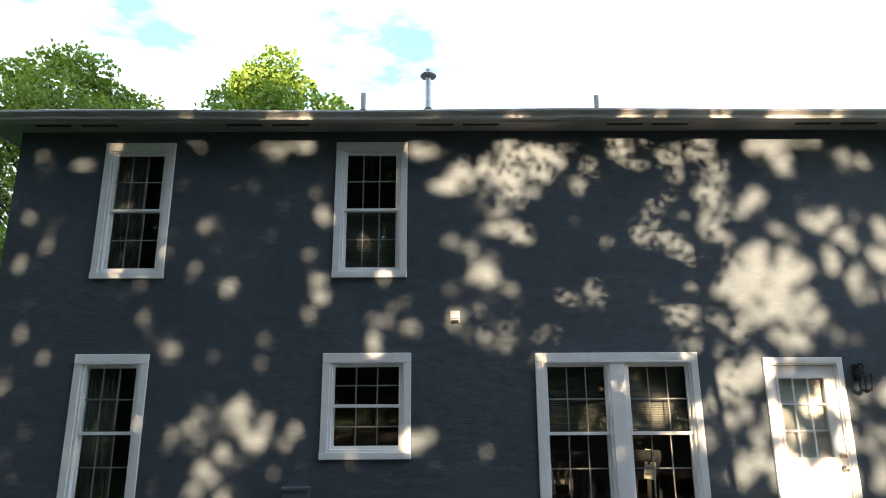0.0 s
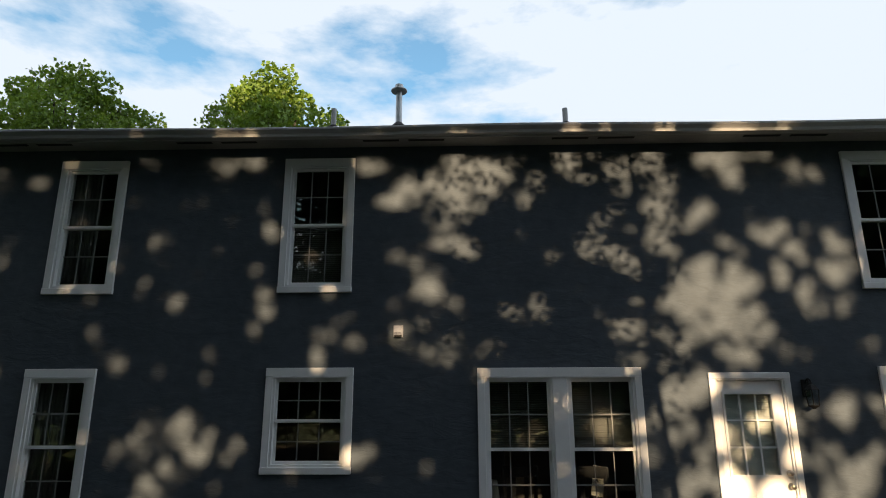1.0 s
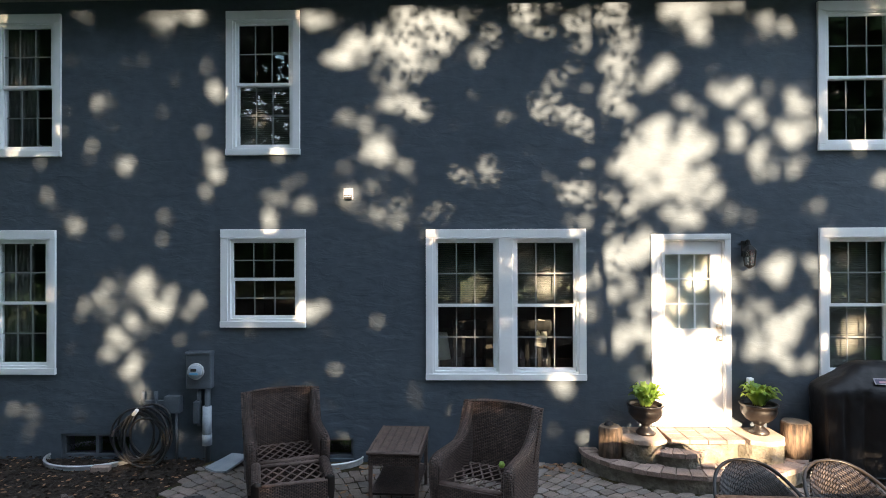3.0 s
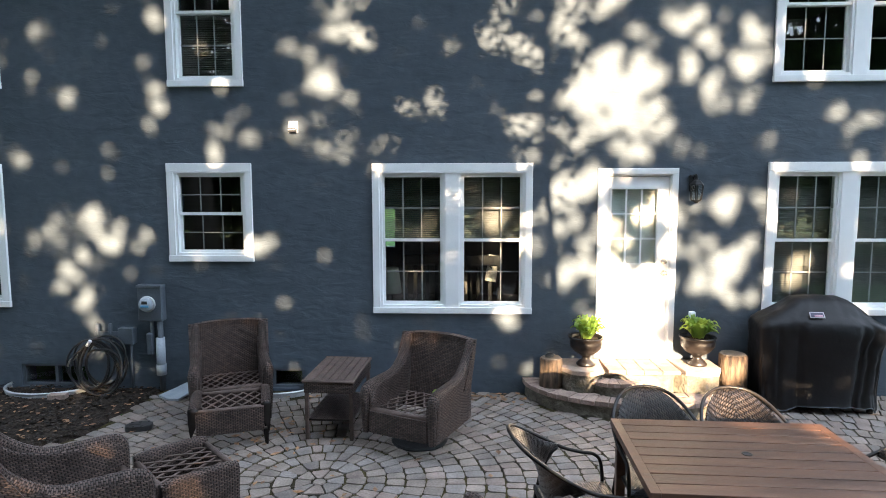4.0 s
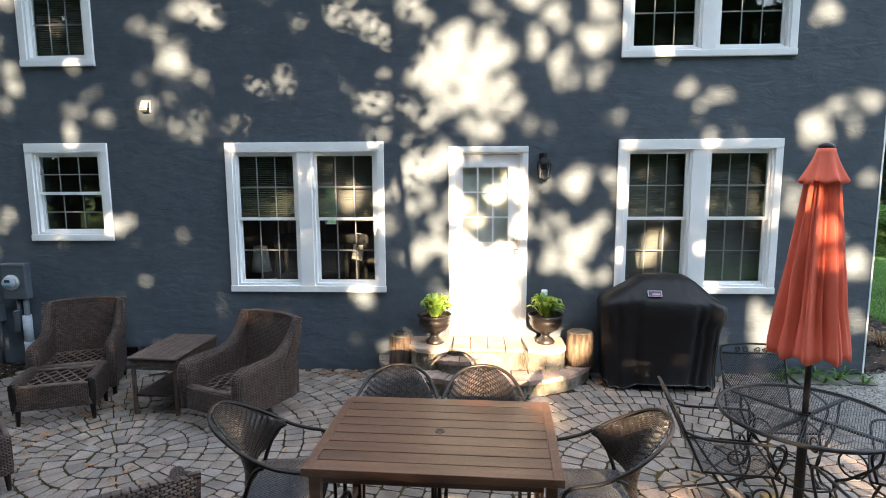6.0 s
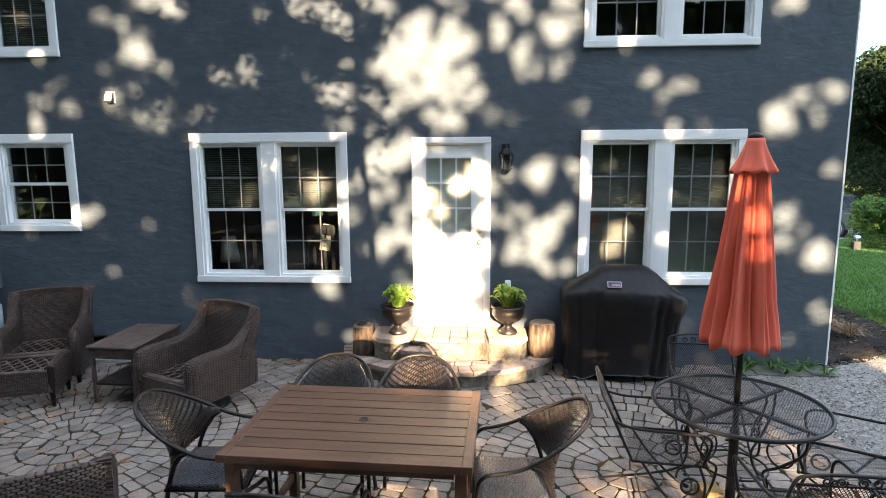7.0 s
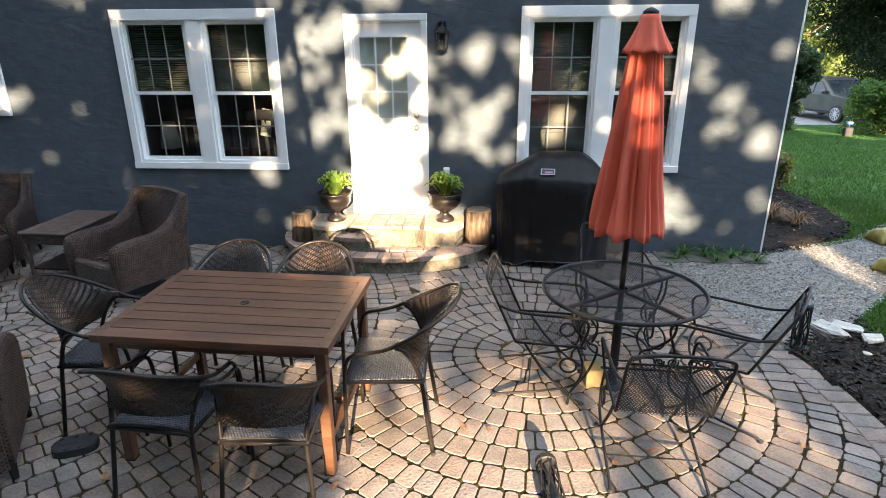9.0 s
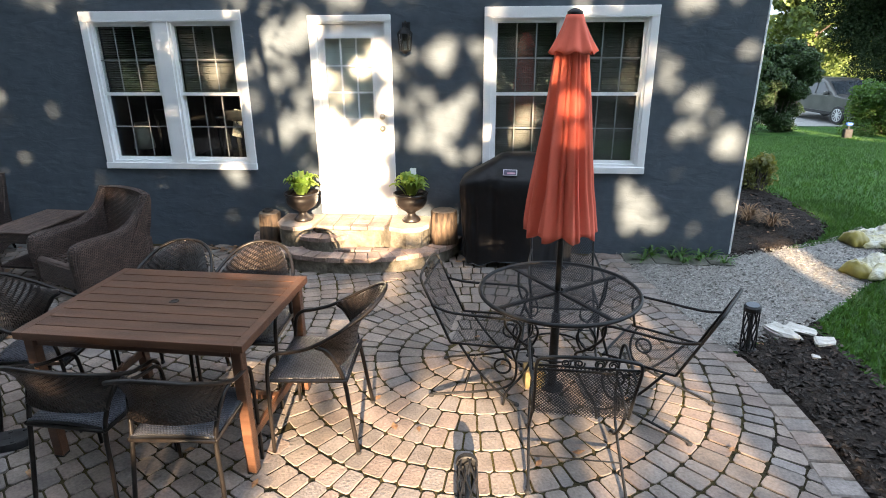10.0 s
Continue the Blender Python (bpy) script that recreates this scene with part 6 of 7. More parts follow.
def umbrella():
    u = thing("patio_umbrella", "closed red-orange canvas patio umbrella in the mesh table", "umbrella", pose(TX - 0.01, TY, 0))
    part("pole", tube(bmesh.new(), [(0, 0, 0.03), (0, 0, 2.54)], 0.02, 14), M_BLACK, u, smooth=True)
    part("base", lathe(bmesh.new(), [(0.085, 0.0), (0.085, 0.012), (0.04, 0.025), (0.033, 0.06), (0.031, 0.6), (0.026, 0.605)], 24), M_BLACK, u, "black steel umbrella sleeve")
    part("finial", lathe(bmesh.new(), [(0.036, 2.535), (0.047, 2.548), (0.046, 2.562), (0.025, 2.576), (0.006, 2.582)], 20), M_BLACK, u, "black finial cap", smooth=True)
    zs = np.linspace(1.19, 2.40, 30)
    rad = lambda z: float(np.interp(z, [1.19, 1.24, 1.4, 1.75, 2.1, 2.4], [0.24, 0.24, 0.225, 0.178, 0.128, 0.09]))  # noqa: E731
    rows = []
    for i, z in enumerate(zs):
        row = []
        for k in range(145):
            a = 2 * math.pi * k / 144
            deep = float(np.interp(z, [1.19, 1.5, 2.36], [0.17, 0.32, 0.16]))
            w1 = 9 * a + 0.9 * math.sin(2 * a) + 0.45 * (z - 1.0)
            fold = 1 - 2 * abs(math.sin(w1 / 2)) ** 0.7 + 0.5 * math.cos(19 * a + 1.3 + 1.1 * z) + 0.15 * math.cos(31 * a + 3 * z)
            r = rad(z) * (1 - deep * 1.05 * (1 - fold) / 1.6 + 0.05)
            hem = 0.02 * math.cos(8 * a + 0.8) if i == 0 else 0.0
            row.append((r * math.cos(a), r * math.sin(a) * 0.92, z + hem))
        rows.append(row)
    part("canopy", sheet(bmesh.new(), rows, 0.003), M_CLOTH, u, "folded red-orange canvas canopy", smooth=True)
    rows = []
    for z in np.linspace(2.33, 2.545, 9):
        f = (2.545 - z) / 0.215
        rows.append([((0.05 + 0.085 * f ** 1.25) * (1 + 0.09 * f * math.cos(8 * a + 0.4) + 0.05 * f * math.cos(13 * a)) * math.cos(a), (0.05 + 0.085 * f ** 1.25) * (1 + 0.09 * f * math.cos(8 * a + 0.4)) * math.sin(a), z + 0.012 * f * math.cos(8 * a)) for a in np.linspace(0, 2 * math.pi, 97)])
    part("vent_flap", sheet(bmesh.new(), rows, 0.003), M_CLOTH, u, "short canvas vent flap", smooth=True)


umbrella()
# the block's yellow is low sunlight put into its colour
block = solid("stone_block", one_box(-0.075, 0.075, -0.075, 0.075, 0, 0.14, 0.014, None, 2), mat("sunlit_yellow_stone", (0.15, 0.112, 0.05), (0.23, 0.18, 0.085), 9.0, 0.85, 0.5, 40.0), "small block beside the umbrella base, coloured sunlit yellow", "block", m=pose(6.2, 4.215, 0, 0, 0, 6))


# ---- stoop ----
SX, SA, SB, LOW, HIGH = 4.22, 1.28, 0.90, 0.19, 0.43
stoop = thing("stoop", "curved two-tier stone stoop with reddish paver caps at the door", "steps", kind="structure")


def tier(a, b, cx, cy, z0, z1, cap, name_side, material, cap_material, n, a0=math.pi, a1=2 * math.pi, fill=True):
    pts = [(cx + (a - 0.03) * math.cos(t), cy + (b - 0.03) * math.sin(t)) for t in np.linspace(a0, a1, 41)]
    part(name_side, slab(bmesh.new(), pts, z0, z1 - cap), material, stoop)
    wide = 0.2
    for k in range(n):
        t0, t1 = a0 + (a1 - a0) * (k + 0.03) / n, a0 + (a1 - a0) * (k + 0.97) / n
        inner = [(cx + (a - wide) * math.cos(t), cy + (b - wide) * math.sin(t)) for t in (t1, (t0 + t1) / 2, t0)]
        outer = [(cx + a * math.cos(t), cy + b * math.sin(t)) for t in (t0, (t0 + t1) / 2, t1)]
        part("cap_stone", slab(bmesh.new(), outer + inner, z1 - cap + 0.001, z1 - 0.003 * ((k * 7) % 3), 0.006), cap_material, stoop)
    return wide


def ring_fill(a, b, cx, cy, z, step, zone):
    for row in range(int(b / step) + 1):
        y = cy - 0.01 - (row + 0.5) * step
        for col in range(-int(a / 0.19) - 1, int(a / 0.19) + 2):
            x = cx + (col + 0.5 * (row % 2)) * 0.19
            if ((x - cx) / a) ** 2 + ((y - cy) / b) ** 2 < 0.93 and zone(x, y):
                part("paver", one_box(x - 0.09, x + 0.09, y - step / 2 + 0.004, y + step / 2 - 0.004, z - 0.04, z - 0.002 * ((row * 3 + col) % 3), 0.005), M_PAVER_RED, stoop)


tier(SA, SB, SX, WALL_Y - 0.004, -0.05, LOW, 0.055, "lower_tier", M_STONE, M_PAVER_RED, 26)
ring_fill(SA - 0.21, SB - 0.21, SX, WALL_Y - 0.004, LOW - 0.004, 0.12, lambda x, y: y < 6.66)
upper = []
for x, y in ((3.36, 7.145), (3.36, 6.80), (3.44, 6.66), (3.62, 6.60), (3.78, 6.66)):
    upper.append((x, y))
upper += [(4.20 + 0.42 * math.cos(t), 6.78 - 0.14 * math.sin(t)) for t in np.linspace(math.pi, 0, 9)]
upper += [(4.72, 6.66), (4.9, 6.60), (5.06, 6.66), (5.13, 6.80), (5.13, 7.145)]
part("upper_tier", slab(bmesh.new(), upper, LOW - 0.04, HIGH - 0.05), M_STONE, stoop)
for pts in ([(3.35, 7.144), (3.35, 6.79), (3.44, 6.645), (3.63, 6.585), (3.80, 6.66), (3.84, 7.144)], [(5.14, 7.144), (5.14, 6.79), (5.06, 6.645), (4.88, 6.585), (4.70, 6.66), (4.66, 7.144)][::-1]):
    part("flagstone", slab(bmesh.new(), pts, HIGH - 0.05, HIGH, 0.012), M_FLAG, stoop, "large tan flagstone slab")
for row in range(4):
    for col in range(4):
        x0, y1 = 3.85 + col * 0.2, 7.14 - row * 0.12
        part("paver", one_box(x0 + 0.003, x0 + 0.197, y1 - 0.116, y1, HIGH - 0.049, HIGH - 0.002 - 0.002 * ((row + col) % 3), 0.005), M_PAVER_RED, stoop)
# half-round step drawn from a chair back's arched shadow and a curved cap row
tier(0.33, 0.29, 3.93, 6.77, LOW - 0.05, 0.335, 0.05, "round_step", M_STONE, M_PAVER_RED, 8)


def urn(x, y, seed):
    u = thing("planter_urn", "dark footed urn planted with a light green hosta", "planter", pose(x, y, HIGH), "door planters")
    part("bowl", lathe(bmesh.new(), [(0.105, 0.0), (0.11, 0.02), (0.085, 0.05), (0.05, 0.075), (0.045, 0.1), (0.075, 0.125), (0.14, 0.165), (0.18, 0.22), (0.188, 0.275), (0.178, 0.3), (0.2, 0.318), (0.205, 0.335), (0.19, 0.34), (0.17, 0.325), (0.165, 0.29)], 32, lambda a, z: 1 + 0.012 * math.cos(16 * a) * (0.12 < z < 0.3)), M_URN, u, smooth=True)
    part("soil", lathe(bmesh.new(), [(0.168, 0.28), (0.168, 0.3), (0.1, 0.31), (0.01, 0.312)], 20), M_SOIL, u)
    rng = random.Random(seed)
    for k in range(70):                                      # broad ribbed leaves on arching stalks
        a, out, up = rng.uniform(0, 6.283), rng.uniform(0.02, 0.15), rng.uniform(0.05, 0.2)
        d = Vector((math.cos(a), math.sin(a), 0))
        side = Vector((-d.y, d.x, 0))
        base = Vector((0, 0, 0.31)) + d * rng.uniform(0, 0.06)
        tip_h = 0.31 + up * (1.15 - out * 2.4)
        L, w = rng.uniform(0.05, 0.085), rng.uniform(0.026, 0.042)
        rows = []
        for i in range(7):
            f = i / 6
            mid = base + d * (out * f * 1.1 + L * 0.4 * f) + Vector((0, 0, (tip_h + 0.05 - 0.31) * math.sin(f * 2.2)))
            half_w = w * math.sin(math.pi * min(1, f * 0.97 + 0.03)) ** 0.8 + 0.002
            rows.append([mid - side * half_w + Vector((0, 0, 0.012)), mid, mid + side * half_w + Vector((0, 0, 0.012))])
        part("leaf", sheet(bmesh.new(), rows), M_HOSTA, u, smooth=True)


urn(3.64, 6.88, 5)
urn(4.92, 6.92, 8)


def stump(x, y, z, r, h, seed, label):
    s = thing("log_stump", label, "log", pose(x, y, z, 0, 0, seed * 40), "door logs")
    wob = lambda a, q: 1 + 0.05 * math.sin(3 * a + seed) + 0.03 * math.sin(7 * a + q * 6) + 0.02 * math.sin(13 * a)  # noqa: E731
    part("log", lathe(bmesh.new(), [(r * 1.04, 0.0), (r * 1.02, h * 0.3), (r, h * 0.7), (r * 0.99, h - 0.015), (r * 0.93, h - 0.002)], 30, wob), M_LOG, s, smooth=True)
    part("cut_top", lathe(bmesh.new(), [(r * 0.92, h - 0.004), (r * 0.9, h + 0.004), (r * 0.5, h + 0.008), (0.01, h + 0.003)], 30, wob), M_LOGTOP, s, "weathered grey cut end")


stump(3.24, 6.86, LOW, 0.125, 0.33, 2, "short upright log with weathered bark on the stoop")
stump(5.31, 6.90, LOW, 0.15, 0.38, 3, "taller upright log with peeled bark on the stoop")
solid("dark_stone", lathe(bmesh.new(), [(0.03, 0.0), (0.055, 0.012), (0.05, 0.035), (0.015, 0.05)], 14, lambda a, z: 1 + 0.2 * math.sin(2 * a)), M_RUBBER, "small dark stone on top of the log", "stone", m=pose(3.22, 6.85, LOW + 0.336))

# ---- on the wall ----
lamp = thing("wall_lantern", "black wall lantern with glass panes beside the door", "lamp", pose(4.885, WALL_Y, 2.44))
part("back_plate", one_box(-0.045, 0.045, -0.02, 0, -0.02, 0.17, 0.006), M_BLACK, lamp)
part("arm", tube(bmesh.new(), smooth_path([(0, -0.01, 0.12), (0, -0.05, 0.17), (0, -0.11, 0.165), (0, -0.12, 0.12)], 5), 0.009, 8), M_BLACK, lamp, smooth=True)
part("roof", lathe(bmesh.new(), [(0.085, 0.05), (0.08, 0.062), (0.045, 0.1), (0.02, 0.115), (0.012, 0.135)], 6), M_BLACK, lamp, at=pose(0, -0.12, 0))
part("base", lathe(bmesh.new(), [(0.015, -0.155), (0.03, -0.14), (0.06, -0.125), (0.062, -0.115)], 6), M_BLACK, lamp, at=pose(0, -0.12, 0))
for k in range(6):
    a = radians(60 * k)
    part("bar", tube(bmesh.new(), [(0.058 * math.cos(a), -0.12 + 0.058 * math.sin(a), -0.12), (0.078 * math.cos(a), -0.12 + 0.078 * math.sin(a), 0.052)], 0.006, 5), M_BLACK, lamp)
part("glass", lathe(bmesh.new(), [(0.054, -0.118), (0.072, 0.05)], 6), M_GLASS, lamp, at=pose(0, -0.12, 0))
outlet = thing("outlet_box", "white weatherproof outlet box on the wall", "outlet", pose(4.925, WALL_Y, 0.95))
part("box", one_box(-0.035, 0.035, -0.045, 0, -0.06, 0.06, 0.006), M_VINYL, outlet)
part("cover", one_box(-0.03, 0.03, -0.056, -0.046, -0.05, 0.05, 0.004), M_VINYL, outlet)
# weathered light grey, darkened to mid grey to imitate shade on the hood
M_VENT = mat("weathered_shaded_vent", (0.24, 0.25, 0.28), (0.32, 0.33, 0.36), 14.0, 0.6, 0.2, 60.0)
hood = thing("vent_hood", "small grey wall vent hood with a dark opening", "vent", pose(0.22, WALL_Y, 3.14) @ Matrix.Scale(0.82, 4))
part("hood", sheet(bmesh.new(), [[(-0.055, -0.004, 0.13), (0.055, -0.004, 0.13)], [(-0.055, -0.05, 0.1), (0.055, -0.05, 0.1)], [(-0.055, -0.085, 0.0), (0.055, -0.085, 0.0)]], 0.006), M_VENT, hood)
part("flange", one_box(-0.07, 0.07, -0.012, 0, -0.03, 0.14, 0.003), M_VENT, hood)
# dark box fills the hood's mouth in place of its shade
part("opening", one_box(-0.05, 0.05, -0.082, -0.013, -0.026, 0.03), M_DARK, hood)

meter = thing("electric_meter", "grey electric meter box with a round glass meter", "meter", pose(-1.55, WALL_Y, 0.0))
part("box", one_box(-0.15, 0.15, -0.11, 0, 0.87, 1.29, 0.012), M_GREYPAINT, meter)
part("lid", one_box(-0.155, 0.155, -0.125, -0.005, 1.275, 1.315, 0.008), M_GREYPAINT, meter)
dial = part("meter_ring", lathe(bmesh.new(), [(0.095, 0.0), (0.098, 0.02), (0.09, 0.035), (0.085, 0.035)], 28), M_GALV, meter, "bright metal retaining ring", smooth=True, at=pose(-0.02, -0.11, 1.085, 90))
part("dial_face", lathe(bmesh.new(), [(0.084, 0.03), (0.084, 0.055), (0.075, 0.075), (0.01, 0.08)], 24), M_PVC, dial, "pale meter face", smooth=True)
part("display", one_box(-0.035, 0.035, 0.01, 0.045, 0.078, 0.084, 0.002), M_DARK, dial, "dark display strip")
part("display", one_box(-0.05, 0.05, -0.03, -0.005, 0.076, 0.082, 0.002), mat("blue_label", (0.1, 0.3, 0.5), (0.14, 0.36, 0.55), 9.0, 0.5, 0.0), dial, "blue label strip")
part("conduit", tube(bmesh.new(), [(0.09, -0.055, 0.87), (0.09, -0.055, 0.0)], 0.032, 12), M_GREYPAINT, meter, smooth=True)
part("conduit_sleeve", tube(bmesh.new(), [(0.085, -0.06, 0.66), (0.085, -0.06, 0.20)], 0.052, 16), M_PVC, meter, "pale grey plastic conduit sleeve", smooth=True)
part("sleeve_coupling", tube(bmesh.new(), [(0.085, -0.06, 0.33), (0.085, -0.06, 0.2)], 0.057, 16), M_PVC, meter, smooth=True)
part("conduit", tube(bmesh.new(), [(-0.02, -0.04, 0.87), (-0.02, -0.04, 0.42)], 0.024, 10), M_GREYPAINT, meter, smooth=True)
part("cable_box", one_box(-0.075, 0.0, -0.09, -0.005, 0.45, 0.72, 0.012), M_GREYPAINT, meter)
junction = thing("junction_box", "small grey junction box with stub pipes", "electric box", pose(-1.86, WALL_Y, 0.0))
part("box", one_box(-0.11, 0.08, -0.1, 0, 0.58, 0.78, 0.008), M_GREYPAINT, junction)
part("conduit", tube(bmesh.new(), [(0.02, -0.05, 0.58), (0.02, -0.05, 0.02)], 0.016, 8), M_GREYPAINT, junction, smooth=True)
for x in (-0.38, -0.22):
    part("stub_pipe", tube(bmesh.new(), [(x, -0.06, 0.62), (x, -0.06, 0.83)], 0.022, 10), M_GREYPAINT, junction, smooth=True)
part("rail", one_box(-0.42, -0.1, -0.075, -0.045, 0.68, 0.73, 0.004), M_GREYPAINT, junction)

hose = thing("garden_hose", "coiled black garden hose hung by the wall", "hose", pose(-2.16, WALL_Y - 0.1, 0.0))
rng = random.Random(4)
pts = []
for k in range(9 * 28):
    a = 2 * math.pi * k / 28
    turn = k // 28
    w = turn + (k % 28) / 28                                 # loops of uneven size, slipping to both sides
    r = 0.255 + 0.06 * math.sin(w * 2.4) + 0.02 * math.sin(a * 2 + turn)
    pts.append((0.075 * math.sin(w * 1.7) + r * 0.95 * math.sin(a), -0.05 - 0.017 * w + 0.03 * math.sin(a + w), 0.345 + 0.035 * math.sin(w * 1.1) + min(r, 0.275) * 1.18 * math.cos(a)))
part("coil", tube(bmesh.new(), pts, 0.013, 6), M_RUBBER, hose, smooth=True)
part("hanger", one_box(-0.06, 0.06, -0.06, 0.09, 0.52, 0.66, 0.02), M_GREYPAINT, hose, "grey hose bracket")
part("nozzle", tube(bmesh.new(), [(-0.22, -0.12, 0.5), (-0.3, -0.16, 0.42), (-0.33, -0.17, 0.36)], 0.02, 8), M_BRASS, hose, "brass hose nozzle", smooth=True)
part("tie", tube(bmesh.new(), [(-0.06, -0.2, 0.62), (0.0, -0.23, 0.68)], 0.022, 8), M_VINYL, hose, "white tie", smooth=True)
solid("splash_block", sheet(bmesh.new(), [[(-0.2, -0.28, 0.03), (0.0, -0.3, 0.012), (0.2, -0.28, 0.03)], [(-0.17, 0.0, 0.06), (0, 0, 0.045), (0.17, 0.0, 0.06)], [(-0.14, 0.24, 0.1), (0, 0.24, 0.08), (0.14, 0.24, 0.1)]], 0.03), M_PVC, "pale sloping splash block at the wall foot", "splash block", m=pose(-1.14, 6.97, 0, 0, 0, -22) @ Matrix.Scale(0.8, 4))
solid("brick", one_box(-0.1, 0.1, -0.045, 0.045, 0, 0.06, 0.006), M_PAVER_RED, "loose pinkish brick in the mulch", "brick", m=pose(-2.52, 6.72, 0.015, 0, 0, 8))


# ---- covered grill ----
def covered_grill():
    g = thing("covered_grill", "barbecue grill under a draped black fabric cover", "grill", pose(6.18, 6.80, 0, 0, 0, -4))
    levels = np.array([  # height, reach to -x, reach to +x, half depth, shift along y
        (0.06, 0.63, 0.585, 0.262, 0.0), (0.2, 0.635, 0.575, 0.25, 0.0), (0.5, 0.655, 0.59, 0.248, 0.0), (0.66, 0.66, 0.615, 0.252, 0.0), (0.78, 0.67, 0.655, 0.26, 0.0), (0.86, 0.675, 0.67, 0.265, 0.0),
        (0.93, 0.675, 0.66, 0.262, 0.0), (0.985, 0.655, 0.6, 0.25, 0.0), (1.02, 0.61, 0.535, 0.238, 0.01), (1.09, 0.48, 0.455, 0.205, 0.035), (1.17, 0.345, 0.37, 0.17, 0.06), (1.23, 0.255, 0.285, 0.12, 0.08), (1.25, 0.2, 0.23, 0.06, 0.085)])
    n, rings, bm = 220, [], bmesh.new()
    zs = np.concatenate([np.linspace(0.06, 0.7, 14), np.linspace(0.73, 1.03, 13), np.linspace(1.05, 1.25, 9)])
    for i, z in enumerate(zs):
        left, right, b, sy = (float(np.interp(z, levels[:, 0], levels[:, k])) for k in (1, 2, 3, 4))
        ring = []
        for k in range(n):
            t = 2 * math.pi * k / n
            c, s = math.cos(t), math.sin(t)
            e = 0.34 if z < 1.0 else 0.42
            x, y = (right if c > 0 else left) * math.copysign(abs(c) ** e, c), b * math.copysign(abs(s) ** e, s)
            low = max(0.0, min(1.0, (1.0 - z) / 0.9))
            if s < 0:                                        # the lid's panel stands out between two hanging folds
                panel = 1 / (1 + math.exp(-(x + 0.27) * 60)) - 1 / (1 + math.exp(-(x - 0.33 + 0.05 * low) * 60))
                y -= 0.032 * panel * min(1.0, max(0.0, (1.12 - z) * 6))
                for fold, deep, lean in ((-0.285, 0.03, 0.0), (0.36, 0.028, -0.07), (0.47, 0.02, -0.1), (-0.5, 0.02, 0.03), (0.06, 0.014, 0.05), (-0.12, 0.01, -0.03)):
                    y += deep * math.exp(-((x - fold - lean * low) / 0.028) ** 2) * min(1.0, max(0.0, (1.0 - z) * 5))
            drape = 0.02 * noise.noise(Vector((9 * x, 7 * s, 1.5 * z))) * low + 0.008 * noise.noise(Vector((14 * x, 14 * y, 9 * z)))
            tuck = 0.03 * math.sin(3 * x + 1) * math.exp(-((z - 0.7) / 0.07) ** 2) * (c > 0.2)
            hem = 0.03 * math.sin(4 * t + 0.6) + 0.015 * math.sin(11 * t) if i == 0 else 0.0
            ring.append(bm.verts.new((x * (1 + 1.3 * drape) - tuck, y + 1.4 * drape * math.copysign(1, s) + sy, z + hem + 0.01 * noise.noise(Vector((6 * x, 6 * y, 3.0))))))
        rings.append(ring)
    for p, q in zip(rings, rings[1:]):
        for k in range(n):
            bm.faces.new((p[k], p[(k + 1) % n], q[(k + 1) % n], q[k]))
    bm.faces.new(rings[-1])
    hem_line = [v.co.copy() + Vector((0, 0, -0.004)) for v in rings[0][::2]]
    cover = part("cover", bm, M_COVER, g, smooth=True)
    part("hem", tube(bmesh.new(), hem_line, 0.004, 5, True), M_GREYPAINT, cover, "grey bound hem", smooth=True)
    at = pose(-0.12, -0.224, 1.085, -38)
    tag = part("label_patch", one_box(-0.075, 0.075, -0.004, 0.0, -0.036, 0.036, 0.002, at), mat("grey_label", (0.4, 0.38, 0.42), (0.5, 0.47, 0.5), 20.0, 0.6, 0.0), cover, "small pale printed label")
    part("label_field", one_box(-0.065, 0.065, -0.006, -0.004, -0.027, 0.027, m=at), mat("label_print", (0.05, 0.045, 0.08), (0.07, 0.06, 0.1), 20.0, 0.6, 0.0), tag, "dark printed field")
    part("label_bar", one_box(-0.03, 0.055, -0.008, -0.006, -0.02, 0.0, m=at), mat("label_bar_pink", (0.4, 0.2, 0.25), (0.5, 0.3, 0.34), 20.0, 0.6, 0.0), tag, "pale pink printed bar")
    for x in (-0.5, 0.5):
        for y in (-0.18, 0.18):
            part("castor", lathe(bmesh.new(), [(0.03, 0.0), (0.035, 0.03), (0.03, 0.06), (0.02, 0.12)], 10), M_BLACK, g, at=pose(x, y, 0))


covered_grill()

# ---- small things on the ground ----
def solar_lantern(m, label):
    s = thing("garden_lantern", label, "garden light", m)
    part("base", lathe(bmesh.new(), [(0.065, 0.0), (0.065, 0.02), (0.055, 0.03)], 16), M_BLACK, s)
    part("cap", lathe(bmesh.new(), [(0.055, 0.36), (0.064, 0.365), (0.064, 0.4), (0.05, 0.41), (0.01, 0.412)], 20), M_BLACK, s)
    part("solar_top", lathe(bmesh.new(), [(0.05, 0.411), (0.05, 0.415), (0.01, 0.416)], 20), M_GREYPAINT, s, "pale solar panel top")
    for k in range(12):                                      # crossing strips with open diamonds between
        turn = 1.5 if k % 2 else -1.5
        part("lattice_bar", tube(bmesh.new(), [(0.056 * math.cos(math.pi * k / 6 + turn * f), 0.056 * math.sin(math.pi * k / 6 + turn * f), 0.03 + 0.33 * f) for f in np.linspace(0, 1, 9)], 0.0055, 5), M_BLACK, s)
    part("tube", lathe(bmesh.new(), [(0.018, 0.03), (0.018, 0.36)], 12), M_DARK, s)


solar_lantern(pose(7.97, 4.84, 0.01, 3, -4, 0), "black lattice solar garden lantern standing by the patio edge")
solar_lantern(pose(5.78, 2.84, 0.064, -90, 0, 4), "black lattice solar garden lantern lying on the pavers")

